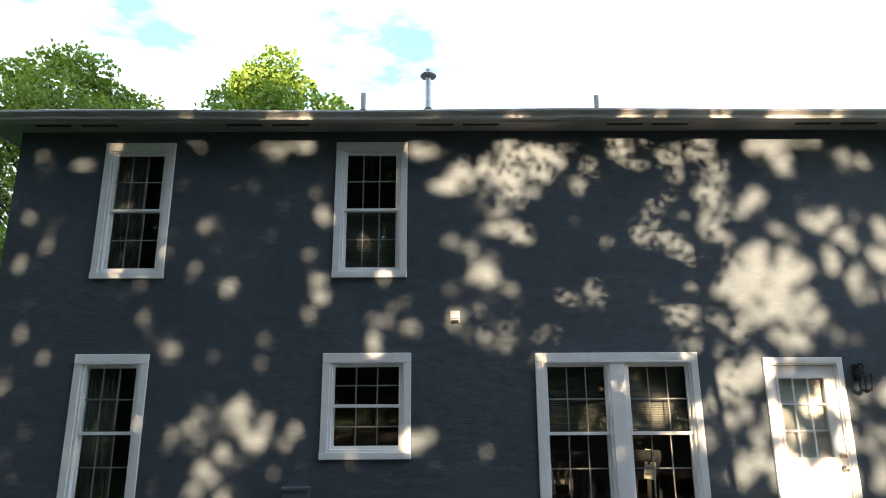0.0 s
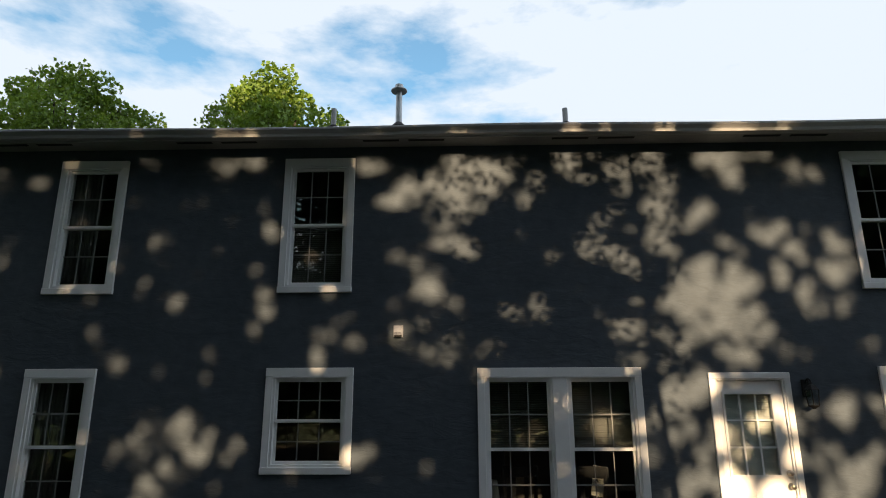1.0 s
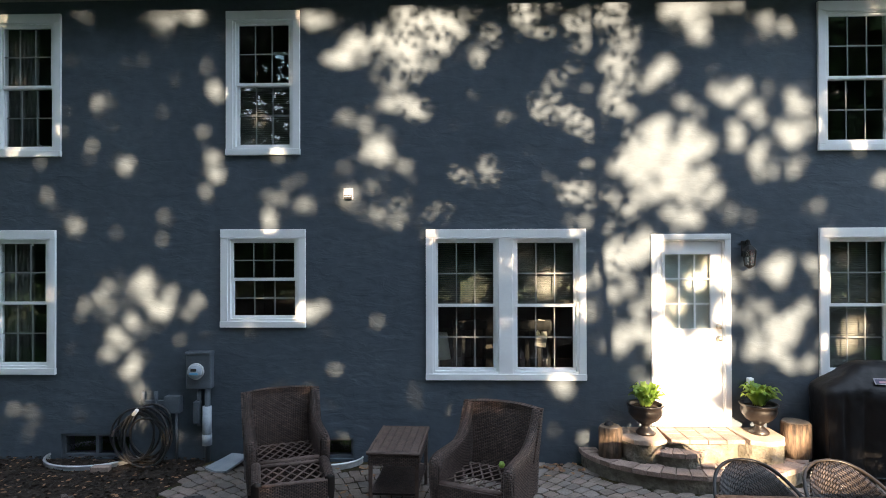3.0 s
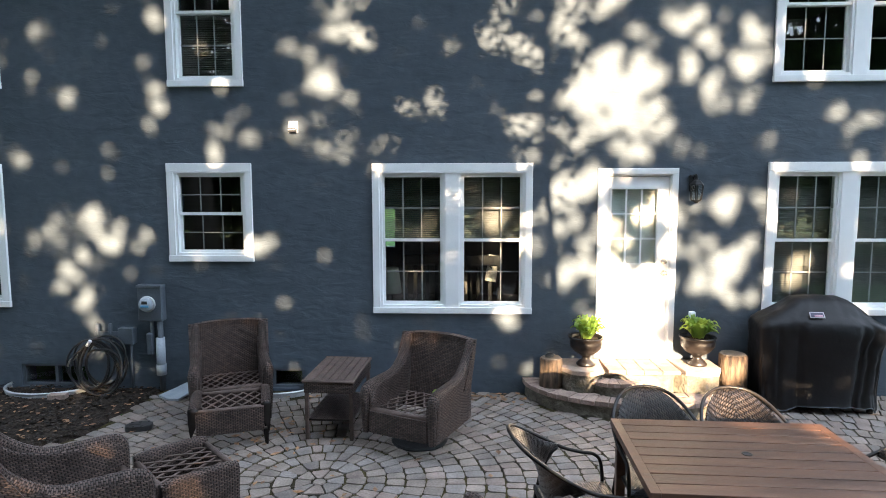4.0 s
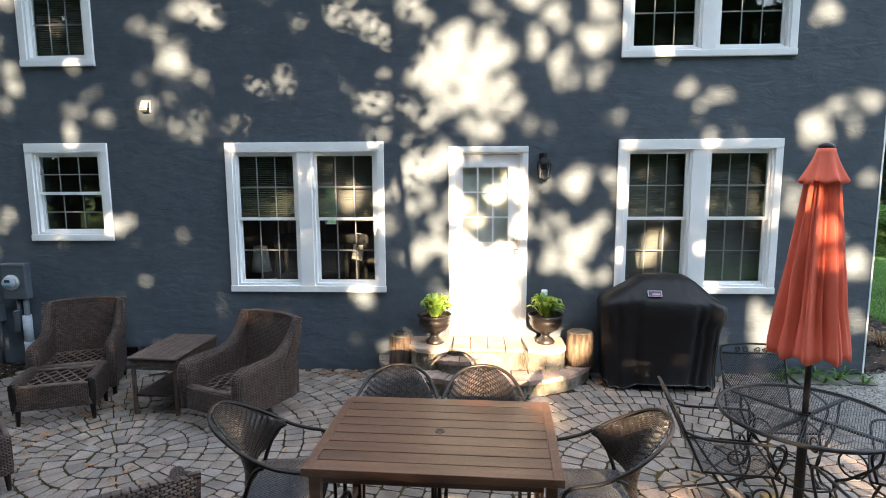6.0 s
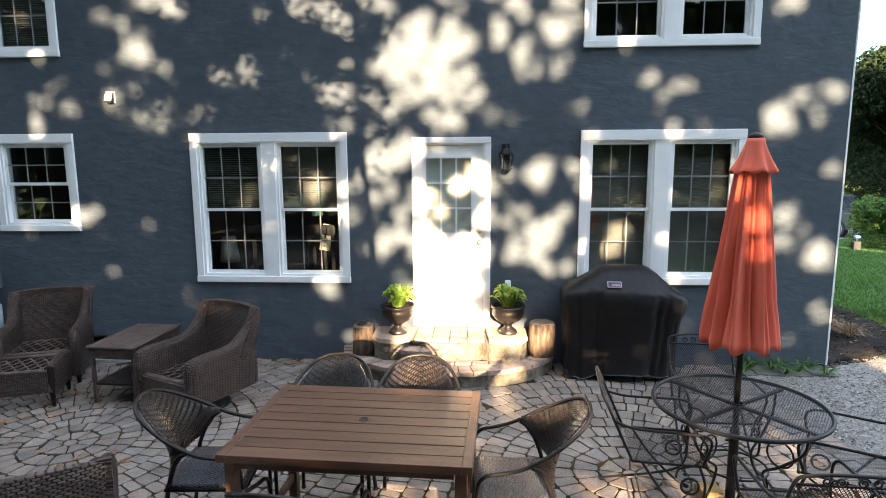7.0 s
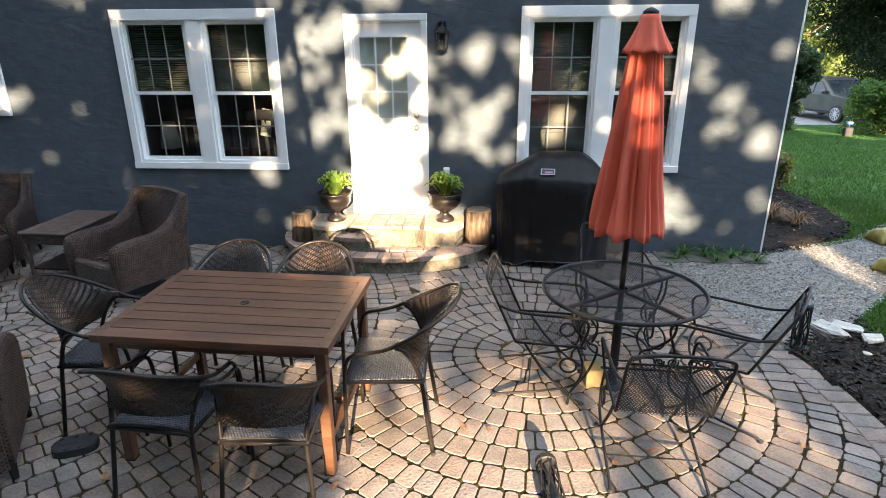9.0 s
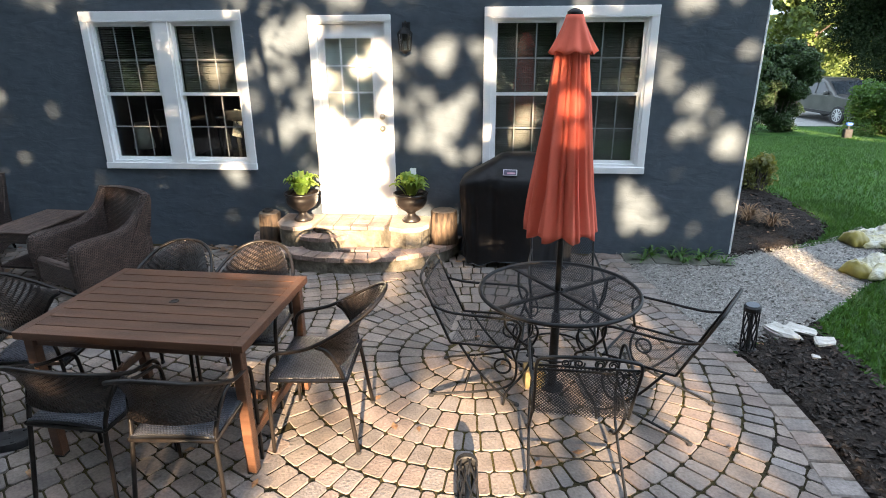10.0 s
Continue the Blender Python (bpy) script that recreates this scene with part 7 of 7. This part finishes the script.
M_ROCK = mat("pale_limestone", (0.33, 0.32, 0.29), (0.5, 0.48, 0.44), 7.0, 0.85, 0.5, 40.0)
for x, y, r, sq, rz in ((8.35, 5.13, 0.115, 0.45, -62), (8.54, 5.17, 0.12, 0.5, -20), (8.64, 4.97, 0.085, 0.5, 10), (8.45, 4.72, 0.035, 0.6, 0)):
    bm = one_box(-r, r, -0.62 * r, 0.62 * r, -0.3 * r, 0.3 * r, 0.12 * r)
    bmesh.ops.subdivide_edges(bm, edges=bm.edges, cuts=1)
    for v in bm.verts:                                       # broken, uneven faces
        v.co *= 1 + 0.5 * noise.noise(v.co * 13 + Vector((3 * x, 3 * y, 0)))
        v.co.x += 0.35 * v.co.y
    solid("garden_rock", bm, M_ROCK, "pale broken stone in the mulch bed", "rock", m=pose(x, y, 0.03, 8, 5, rz), group="bed rocks")


def soil_bag(x, y, rz, label, s=1.0, seed=1):
    """A half-empty clear plastic sack with the smaller yellow bag showing through at one end."""
    b = thing("soil_bag", label, "bag", pose(x, y, 0, 0, 0, rz), "bags on the lawn edge")
    film = mat("clear_bag_film", (0.3, 0.27, 0.1), (0.5, 0.5, 0.48), 4.5, 0.16, 1.0, 14.0, depth=0.05)
    inner = mat("bag_print_yellow", (0.17, 0.135, 0.02), (0.32, 0.27, 0.06), 5.0, 0.35, 0.3, 12.0)

    def cushion(cx, wide, deep, high, rough, k, z0=0.0):
        rows = []
        for i in range(19):
            u = -1 + 2 * i / 18
            row = []
            for j in range(15):
                v = -1 + 2 * j / 14
                puff = (max(0.0, 1 - abs(u) ** 2.6) * max(0.0, 1 - abs(v) ** 2.2)) ** 0.55
                crease = noise.noise(Vector((u * 2.2 + k, v * 2.6, k))) + 0.6 * abs(noise.noise(Vector((u * 5 + k, v * 6, 2.0 * k))))
                edge = 1 + 0.1 * noise.noise(Vector((u * 2, v * 2, 7.0 + k)))
                row.append((cx + wide * u * edge, deep * v * edge * (1 - 0.1 * abs(u)), z0 + 0.012 + high * puff * (1 + rough * crease)))
            rows.append(row)
        return sheet(bmesh.new(), rows, 0.016)
    body = part("bag_body", cushion(0.1 * s, 0.36 * s, 0.21 * s, 0.12 * s, 1.0, seed), film, b, smooth=True)
    part("yellow_bag_end", cushion(-0.24 * s, 0.1 * s, 0.15 * s, 0.13 * s, 0.3, seed + 3), inner, b, "dusty yellow printed bag end", smooth=True)
    part("torn_flap", cushion(0.42 * s, 0.16 * s, 0.13 * s, 0.07 * s, 1.4, seed + 5), film, body, smooth=True)
    for k in range(3):
        part("print_bar", one_box(-0.3 * s, -0.22 * s, -0.012, 0.012, -0.002, 0.002, m=pose(0.02, (-0.05 + 0.05 * k) * s, 0.15 * s, 0, -8, 0)), mat("bag_print_red", (0.3, 0.06, 0.03), (0.4, 0.09, 0.04), 8.0, 0.4, 0.0), b)


soil_bag(10.02, 6.72, 22, "yellow soil bag in crumpled clear plastic on the gravel", 1.0, 2)
soil_bag(10.62, 7.75, 12, "half-empty yellow and white plastic soil bag on the gravel", 1.1, 4)


def rubber_pad(x, y, rz, label):
    p = thing("foot_pad", label, "pad", pose(x, y, 0, 0, 0, rz))
    oval = [(0.13 * math.copysign(abs(math.cos(t)) ** 0.7, math.cos(t)), 0.085 * math.copysign(abs(math.sin(t)) ** 0.7, math.sin(t))) for t in np.linspace(0, 2 * math.pi, 33)[:-1]]
    part("plate", slab(bmesh.new(), oval, 0.0, 0.05, 0.015), M_RUBBER, p)
    # raised dark strip imitates the shade in a slot
    part("slot", one_box(-0.09, 0.02, -0.015, 0.015, 0.0505, 0.052), M_DARK, p)
    for k in range(5):
        part("stud", lathe(bmesh.new(), [(0.014, 0.05), (0.012, 0.056)], 10), M_RUBBER, p, at=pose(-0.08 + 0.04 * k, 0.06 - 0.12 * (k % 2), 0))


rubber_pad(2.84, 3.25, 25, "oval black rubber base plate lying on the pavers")
rubber_pad(-1.1, 5.92, 15, "black rubber base plate lying on the pavers")
solid("tennis_ball", lathe(bmesh.new(), [(0.004, -0.033), (0.02, -0.027), (0.033, 0.0), (0.02, 0.027), (0.004, 0.033)], 14), M_HOSTA, "small yellow-green ball on the chair seat", "ball", m=pose(1.95, 5.9, 0.42), smooth=True)

# flagstones by the wall and the weeds on them
M_FLAG_GREY = mat("grey_green_flagstone", (0.055, 0.06, 0.05), (0.125, 0.125, 0.105), 6.0, 0.85, 0.6, 30.0, depth=0.015)
for k, (x0, x1) in enumerate(((7.40, 7.72), (7.735, 8.02), (8.035, 8.33), (8.345, 8.6))):
    solid("flagstone", slab(bmesh.new(), [(x0, 6.80 + 0.02 * (k % 2)), (x1, 6.79), (x1, 7.13), (x0, 7.13)], -0.04, 0.012 + 0.004 * (k % 2), 0.006), M_FLAG_GREY, "grey flagstone strip against the house wall", "flagstone", "structure")


def weed(x, y, seed, n=14, size=0.16, material=None, label="low green weed growing between flagstones", name="weed", z=0.0, thin=0.1):
    w = thing(name, label, "weed" if name == "weed" else "plant", pose(x, y, z), "wall weeds" if name == "weed" else "")
    rng = random.Random(seed)
    for k in range(n):
        a, L, h = rng.uniform(0, 6.283), size * rng.uniform(0.6, 1.4), size * rng.uniform(0.25, 0.8)
        d, side = Vector((math.cos(a), math.sin(a), 0)), Vector((-math.sin(a), math.cos(a), 0))
        rows = []
        for i in range(5):
            f = i / 4
            mid = d * (L * f) + Vector((0, 0, h * math.sin(f * 2.4)))
            hw = thin * size * (1 - f) ** 0.6 * (0.4 + f) + 0.001
            rows.append([mid - side * hw, mid + side * hw])
        part("blade", sheet(bmesh.new(), rows), material or M_GRASS, w, smooth=True)


for k, (x, y) in enumerate(((7.75, 7.05), (7.95, 6.98), (8.1, 7.08), (8.25, 6.95), (8.38, 7.05), (8.05, 6.85), (7.62, 6.9), (8.5, 6.86))):
    weed(x, y, 50 + k)
M_STRAW = mat("dry_straw", (0.12, 0.065, 0.03), (0.24, 0.14, 0.065), 8.0, 0.8, 0.0)
weed(9.4, 8.55, 70, 110, 0.3, M_STRAW, "clump of dry brown ornamental grass in the mulch", "dry_grass", 0.02, 0.022)
weed(9.62, 8.3, 71, 80, 0.26, M_STRAW, "clump of dry brown ornamental grass in the mulch", "dry_grass", 0.02, 0.022)


# ---- sport utility vehicle on the drive ----
def parked_car(m):
    c = thing("parked_car", "silver-grey sport utility vehicle parked on the drive", "car", m)
    paint = mat("silver_car_paint", (0.07, 0.07, 0.067), (0.1, 0.1, 0.096), 2.0, 0.28, 0.0, metal=0.6)
    tint = mat("dark_car_glass", (0.02, 0.025, 0.03), (0.03, 0.035, 0.04), 2.0, 0.06, 0.0)
    side = [(-2.25, 0.45), (-2.28, 0.8), (-2.1, 1.02), (-1.95, 1.55), (-1.7, 1.68), (0.1, 1.7), (0.35, 1.62), (1.05, 1.1), (1.95, 0.98), (2.22, 0.8), (2.25, 0.45), (1.9, 0.36), (-1.9, 0.36)]
    bm = bmesh.new()
    rows = []
    for y, sc in ((-0.9, 0.96), (-0.86, 0.99), (-0.5, 1.0), (0.5, 1.0), (0.86, 0.99), (0.9, 0.96)):
        rows.append([bm.verts.new((x * sc, y * (1.0 if z < 1.1 else 1 - 0.2 * (z - 1.1)), z * (sc if z > 1 else 1))) for x, z in side])
    for a, b in zip(rows, rows[1:]):
        for k in range(len(side)):
            q = (k + 1) % len(side)
            bm.faces.new((a[k], a[q], b[q], b[k]))
    bm.faces.new(rows[0])
    bm.faces.new(rows[-1][::-1])
    part("body", bm, paint, c)
    for s in (-1, 1):
        for pts in ([(-1.75, 1.1), (-1.7, 1.52), (-0.95, 1.58), (-0.95, 1.1)], [(-0.87, 1.1), (-0.87, 1.58), (-0.05, 1.58), (-0.05, 1.1)], [(0.03, 1.1), (0.03, 1.57), (0.25, 1.55), (0.75, 1.12)]):
            part("side_window", sheet(bmesh.new(), [[(pts[0][0], s * 0.905, pts[0][1]), (pts[3][0], s * 0.905, pts[3][1])], [(pts[1][0], s * 0.83, pts[1][1]), (pts[2][0], s * 0.83, pts[2][1])]], 0.012), tint, c)
        part("mirror", one_box(0.55, 0.7, s * 0.98 - 0.09, s * 0.98 + 0.09, 1.08, 1.24, 0.04), paint, c)
        part("headlight", one_box(1.9, 2.2, s * 0.7 - 0.16, s * 0.7 + 0.16, 0.78, 0.92, 0.03), M_GALV, c)
        part("sill", one_box(-1.0, 1.0, s * 0.9 - 0.03, s * 0.9 + 0.03, 0.34, 0.46, 0.01), M_RUBBER, c)
        for x in (-1.38, 1.38):
            wheel = part("wheel", lathe(bmesh.new(), [(0.24, -0.11), (0.345, -0.1), (0.36, -0.06), (0.36, 0.06), (0.345, 0.1), (0.24, 0.11)], 28), M_RUBBER, c, "black tyre", at=pose(x, s * 0.84, 0.36, 90))
            rim = bmesh.new()
            lathe(rim, [(0.05, -0.115), (0.06, 0.115)], 14)
            for k in range(10):
                box(rim, 0.04, 0.235, -0.018, 0.018, -0.114, 0.114, m=pose(0, 0, 0, 0, 0, 36 * k))
            tube(rim, ring_pts(0.235, 0.1, 28), 0.016, 6, True)
            tube(rim, ring_pts(0.235, -0.1, 28), 0.016, 6, True)
            part("rim", rim, M_GALV, wheel, "silver alloy spokes")
    part("windscreen", sheet(bmesh.new(), [[(1.0, -0.78, 1.13), (1.0, 0.78, 1.13)], [(0.42, -0.68, 1.6), (0.42, 0.68, 1.6)]], 0.012), tint, c)


parked_car(pose(*CAR_AT, 0, 0, CAR_TURN))

# ---- loose leaves, gravel and grass ----
rng = np.random.default_rng(77)


def scatter(name, centres, size, material, label, category, up=0.004, curl=0.35, seed=1):
    r = np.random.default_rng(seed)
    verts, faces = [], []
    for x, y, z in centres:
        a, s = r.uniform(0, 6.283), size * r.uniform(0.6, 1.3)
        c, q = math.cos(a), math.sin(a)
        for px, py, pz in ((-1, 0, 0.1), (0, -0.55, curl * r.uniform(0, 1)), (1.1, 0.1, 0.3 * r.uniform(0, 1)), (0.1, 0.6, curl * r.uniform(0, 1))):
            verts.append((x + s * (px * c - py * q), y + s * (px * q + py * c), z + up + s * pz))
        k = len(verts) - 4
        faces += [(k, k + 1, k + 2), (k, k + 2, k + 3)]
    me = bpy.data.meshes.new(name)
    me.from_pydata(verts, [], faces)
    me.materials.append(material)
    return tagged(new(name, me), label, category, kind="stuff")


M_DEADLEAF = mat("fallen_leaf", (0.13, 0.06, 0.028), (0.28, 0.16, 0.075), 30.0, 0.7, 0.0, vary=0.45, island=True)
spots = []
for cx, cy, sx, sy, n in ((0.6, 5.0, 0.7, 0.45, 26), (0.35, 5.9, 0.35, 0.2, 40), (0.1, 5.25, 0.18, 0.1, 14), (1.5, 4.55, 0.15, 0.1, 10), (2.6, 6.95, 0.6, 0.1, 60), (0.9, 6.9, 0.6, 0.12, 26), (4.0, 4.6, 2.6, 1.3, 26), (5.6, 6.9, 0.5, 0.15, 30), (3.3, 2.9, 1.0, 0.4, 10), (5.8, 4.1, 0.6, 0.5, 12)):
    spots += [(float(a), float(b), 0.0) for a, b in zip(rng.normal(cx, sx, n), rng.normal(cy, sy, n)) if b < 7.1 and not ((a - SX) / SA) ** 2 + ((b - WALL_Y) / SB) ** 2 < 1.05]
scatter("fallen_leaves", spots, 0.041, M_DEADLEAF, "dry brown and orange leaves on the patio", "leaves")
spots = [(float(a), float(b), 0.03) for a, b in zip(rng.uniform(-5, -1.5, 420), rng.uniform(4.4, 7.1, 420)) if inside_outline(a, b, MULCH_LEFT)]
spots += [(float(a), float(b), 0.04) for a, b in zip(rng.uniform(7.8, 11, 200), rng.uniform(1.5, 12, 200)) if (inside_outline(a, b, MULCH_EDGE) or inside_outline(a, b, MULCH_CORNER)) and not inside_outline(a, b, PATIO)]
scatter("mulch_litter", spots, 0.028, M_DEADLEAF, "brown leaf litter and chips on the mulch", "leaf litter", seed=2)
chips = []
for outline, n in ((MULCH_LEFT, 8000), (MULCH_EDGE, 7000), (MULCH_CORNER, 8000)):
    xs, ys = [p[0] for p in outline], [p[1] for p in outline]
    chips += [(float(a), float(b), 0.012) for a, b in zip(rng.uniform(min(xs), max(xs), n), rng.uniform(min(ys), max(ys), n)) if inside_outline(a, b, outline) and not inside_outline(a, b, PATIO)]
scatter("mulch_chips", chips, 0.026, mat("mulch_chip", (0.008, 0.006, 0.005), (0.042, 0.03, 0.023), 30.0, 0.9, 0.0, vary=0.5, island=True), "dark shredded bark chips", "mulch", up=0.006, curl=0.9, seed=3)
stones = [(float(a), float(b), 0.0) for a, b in zip(rng.uniform(7.2, 10.9, 26000), rng.uniform(4.7, 8.6, 26000)) if inside_outline(a, b, GRAVEL)]
scatter("gravel_stones", stones, 0.013, mat("gravel_stone", (0.15, 0.143, 0.132), (0.32, 0.305, 0.285), 30.0, 0.9, 0.0, vary=0.5, island=True), "loose pale crushed stones", "gravel", up=0.004, curl=0.9, seed=4)


def lawn_blades(name, x0, x1, y0, y1, n, h, seed):
    r = np.random.default_rng(seed)
    x, y = r.uniform(x0, x1, n), r.uniform(y0, y1, n)
    keep = [not (inside_outline(a, b, GRAVEL) or inside_outline(a, b, MULCH_EDGE) or inside_outline(a, b, MULCH_CORNER) or inside_outline(a, b, PATIO)) for a, b in zip(x, y)]
    x, y = x[keep], y[keep]
    z = np.array([ground_z(a, b) for a, b in zip(x, y)])
    k = len(x)
    a = r.uniform(0, 6.283, k)
    hh = h * r.uniform(0.6, 1.4, k)
    base = np.stack([x, y, z], 1)
    side = np.stack([np.cos(a), np.sin(a), np.zeros(k)], 1) * 0.006 * (1 + 12 * h)
    tip = base + np.stack([r.normal(0, 0.5, k) * hh, r.normal(0, 0.5, k) * hh, hh], 1)
    verts = np.stack([base - side, base + side, tip], 1).reshape(-1, 3)
    me = bpy.data.meshes.new(name)
    me.from_pydata(verts.tolist(), [], np.arange(3 * k).reshape(-1, 3).tolist())
    me.materials.append(M_GRASS)
    return tagged(new(name, me), "short mown green grass blades", "grass", kind="stuff")


lawn_blades("grass", 8.5, 11.5, 3.0, 10.0, 42000, 0.055, 6)
lawn_blades("grass", 9.5, 18.0, 8.0, 21.0, 60000, 0.05, 7)

# ---- paving: two round kits whose rings meet ----
CL, CR, RING = (1.02, 4.89), (5.76, 4.62), 0.19
EDGE = [(8.0, -1.5), (8.0, 3.3), (8.03, 3.8), (8.01, 4.2), (7.92, 4.62), (7.8, 5.0), (7.65, 5.64), (7.49, 6.58), (7.39, 7.14)]


def edge_x(y):
    for (x0, y0), (x1, y1) in zip(EDGE, EDGE[1:]):
        if y0 <= y <= y1:
            return x0 + (x1 - x0) * (y - y0) / (y1 - y0)
    return 9.0


def paver_piece(r0, r1, half_angle, jit, top=0.0, g=0.007):
    """One tumbled, wedge-shaped stone of a ring round the origin, along +x, with clipped corners and eased edges."""
    ha0, ha1 = half_angle - g / max(r0, 0.05), half_angle - g / r1
    corners = [(r0 + g, -ha0), (r1 - g, -ha1), (r1 - g, ha1), (r0 + g, ha0)]
    quad = [Vector(((r + j) * math.cos(a), (r + j) * math.sin(a), 0)) for (r, a), j in zip(corners, jit)]
    base = []
    for k in range(4):
        p, before, after = quad[k], quad[k - 1], quad[(k + 1) % 4]
        cut = 0.012 + 0.8 * abs(jit[k])
        base += [p + (before - p).normalized() * cut, p + (after - p).normalized() * cut]
    mid = sum(base, Vector()) / 8
    verts, faces = [], [tuple(range(16, 24))]
    for inset, z in ((0.0, -0.03), (0.0, top - 0.0015), (0.004, top)):
        for k, p in enumerate(base):
            q = p + (mid - p).normalized() * inset
            verts.append((q.x, q.y, z + (0.3 * jit[k // 2] if z > -0.02 else 0)))
    for k in range(8):
        q = (k + 1) % 8
        faces += [(k, q, 8 + q, 8 + k), (8 + k, 8 + q, 16 + q, 16 + k)]
    return verts, faces


far_v, far_f = [], []
for cx, cy in (CL, CR):                                     # the small round stone in the middle of each kit
    part("centre_stone", lathe(bmesh.new(), [(0.055, -0.03), (0.055, -0.008), (0.046, 0.0)], 10), M_PAVER_ONE, patio, at=pose(cx, cy, 0))
prng = random.Random(5)
for centre, is_right in ((CL, False), (CR, True)):
    pitch = RING if is_right else RING * 0.88
    for ring in range(0, 50):
        r0, r1 = 0.06 + (ring - 1) * pitch, 0.06 + ring * pitch
        if ring == 0:
            continue
        n = max(5, round(2 * math.pi * (r0 + r1) / 2 / (0.125 if is_right else 0.12)))
        off = prng.random()
        cuts = [2 * math.pi * (k + off + prng.uniform(-0.17, 0.17)) / n for k in range(n)]
        for k in range(n):
            nxt = cuts[k + 1] if k < n - 1 else cuts[0] + 2 * math.pi
            a, wide = (cuts[k] + nxt) / 2, (nxt - cuts[k]) / 2
            rm = (r0 + r1) / 2
            x, y = centre[0] + rm * math.cos(a), centre[1] + rm * math.sin(a)
            if not (-4.3 < x < 8.3 and -1.46 < y < 7.12) or not inside_outline(x, y, PATIO):
                continue
            d_l, d_r = math.hypot(x - CL[0], y - CL[1]), math.hypot(x - CR[0], y - CR[1])
            if (d_r > d_l - 2.05 if is_right else d_r < d_l - 2.15) or x > edge_x(y) - 0.125:
                continue
            if ((x - SX) / (SA - 0.04)) ** 2 + ((y - WALL_Y) / (SB - 0.04)) ** 2 < 1 or (abs(x + 0.11) < 0.5 and y > 6.88):
                continue
            near = is_right and 4.5 < x < 7.4 and 2.5 < y < 4.45
            if near:
                v, f = paver_piece(r0, r1, wide, [prng.uniform(-0.008, 0.008) for _ in range(4)])
                me = bpy.data.meshes.new("paver")
                me.from_pydata(v, [], f)
                me.materials.append(M_PAVER_ONE)
                ob = new("paver", me)
                ob.parent = patio
                ob.matrix_basis = pose(centre[0], centre[1], prng.uniform(-0.003, 0.002), 0, 0, math.degrees(a))
            else:
                v, f = paver_piece(r0, r1, wide, [prng.uniform(-0.009, 0.009) for _ in range(4)], prng.uniform(-0.003, 0.002), 0.007 if is_right else 0.006)
                c, s = math.cos(a), math.sin(a)
                k0 = len(far_v)
                far_v += [(centre[0] + p[0] * c - p[1] * s, centre[1] + p[0] * s + p[1] * c, p[2]) for p in v]
                far_f += [tuple(q + k0 for q in face) for face in f]
y = -1.45
while y < 7.05:                                             # straight border course along the gravel
    x1, step = edge_x(y + 0.07), 0.145
    tilt = (edge_x(y + 0.12) - edge_x(y + 0.02)) / 0.1
    k0 = len(far_v)
    ring8 = []
    for z, sh in ((-0.03, 0.0), (-0.004, 0.0), (0.006, 0.009)):
        for dx, dy in ((-0.215 + sh, 0.005 + sh), (-0.006 - sh, 0.005 + sh), (-0.006 - sh, step - 0.005 - sh), (-0.215 + sh, step - 0.005 - sh)):
            far_v.append((x1 + dx + tilt * (dy - 0.07), y + dy - 0.25 * tilt * dx * 0, z))
    far_f += [(k0 + 8, k0 + 9, k0 + 10, k0 + 11)]
    for k in range(4):
        q = (k + 1) % 4
        far_f += [(k0 + k, k0 + q, k0 + 4 + q, k0 + 4 + k), (k0 + 4 + k, k0 + 4 + q, k0 + 8 + q, k0 + 8 + k)]
    y += step
me = bpy.data.meshes.new("paver_field")
me.from_pydata(far_v, [], far_f)
me.materials.append(M_PAVER)
field = new("paver_field", me)
field.parent = patio
tagged(field, "tumbled tan and grey concrete pavers in rings", kind="stuff")
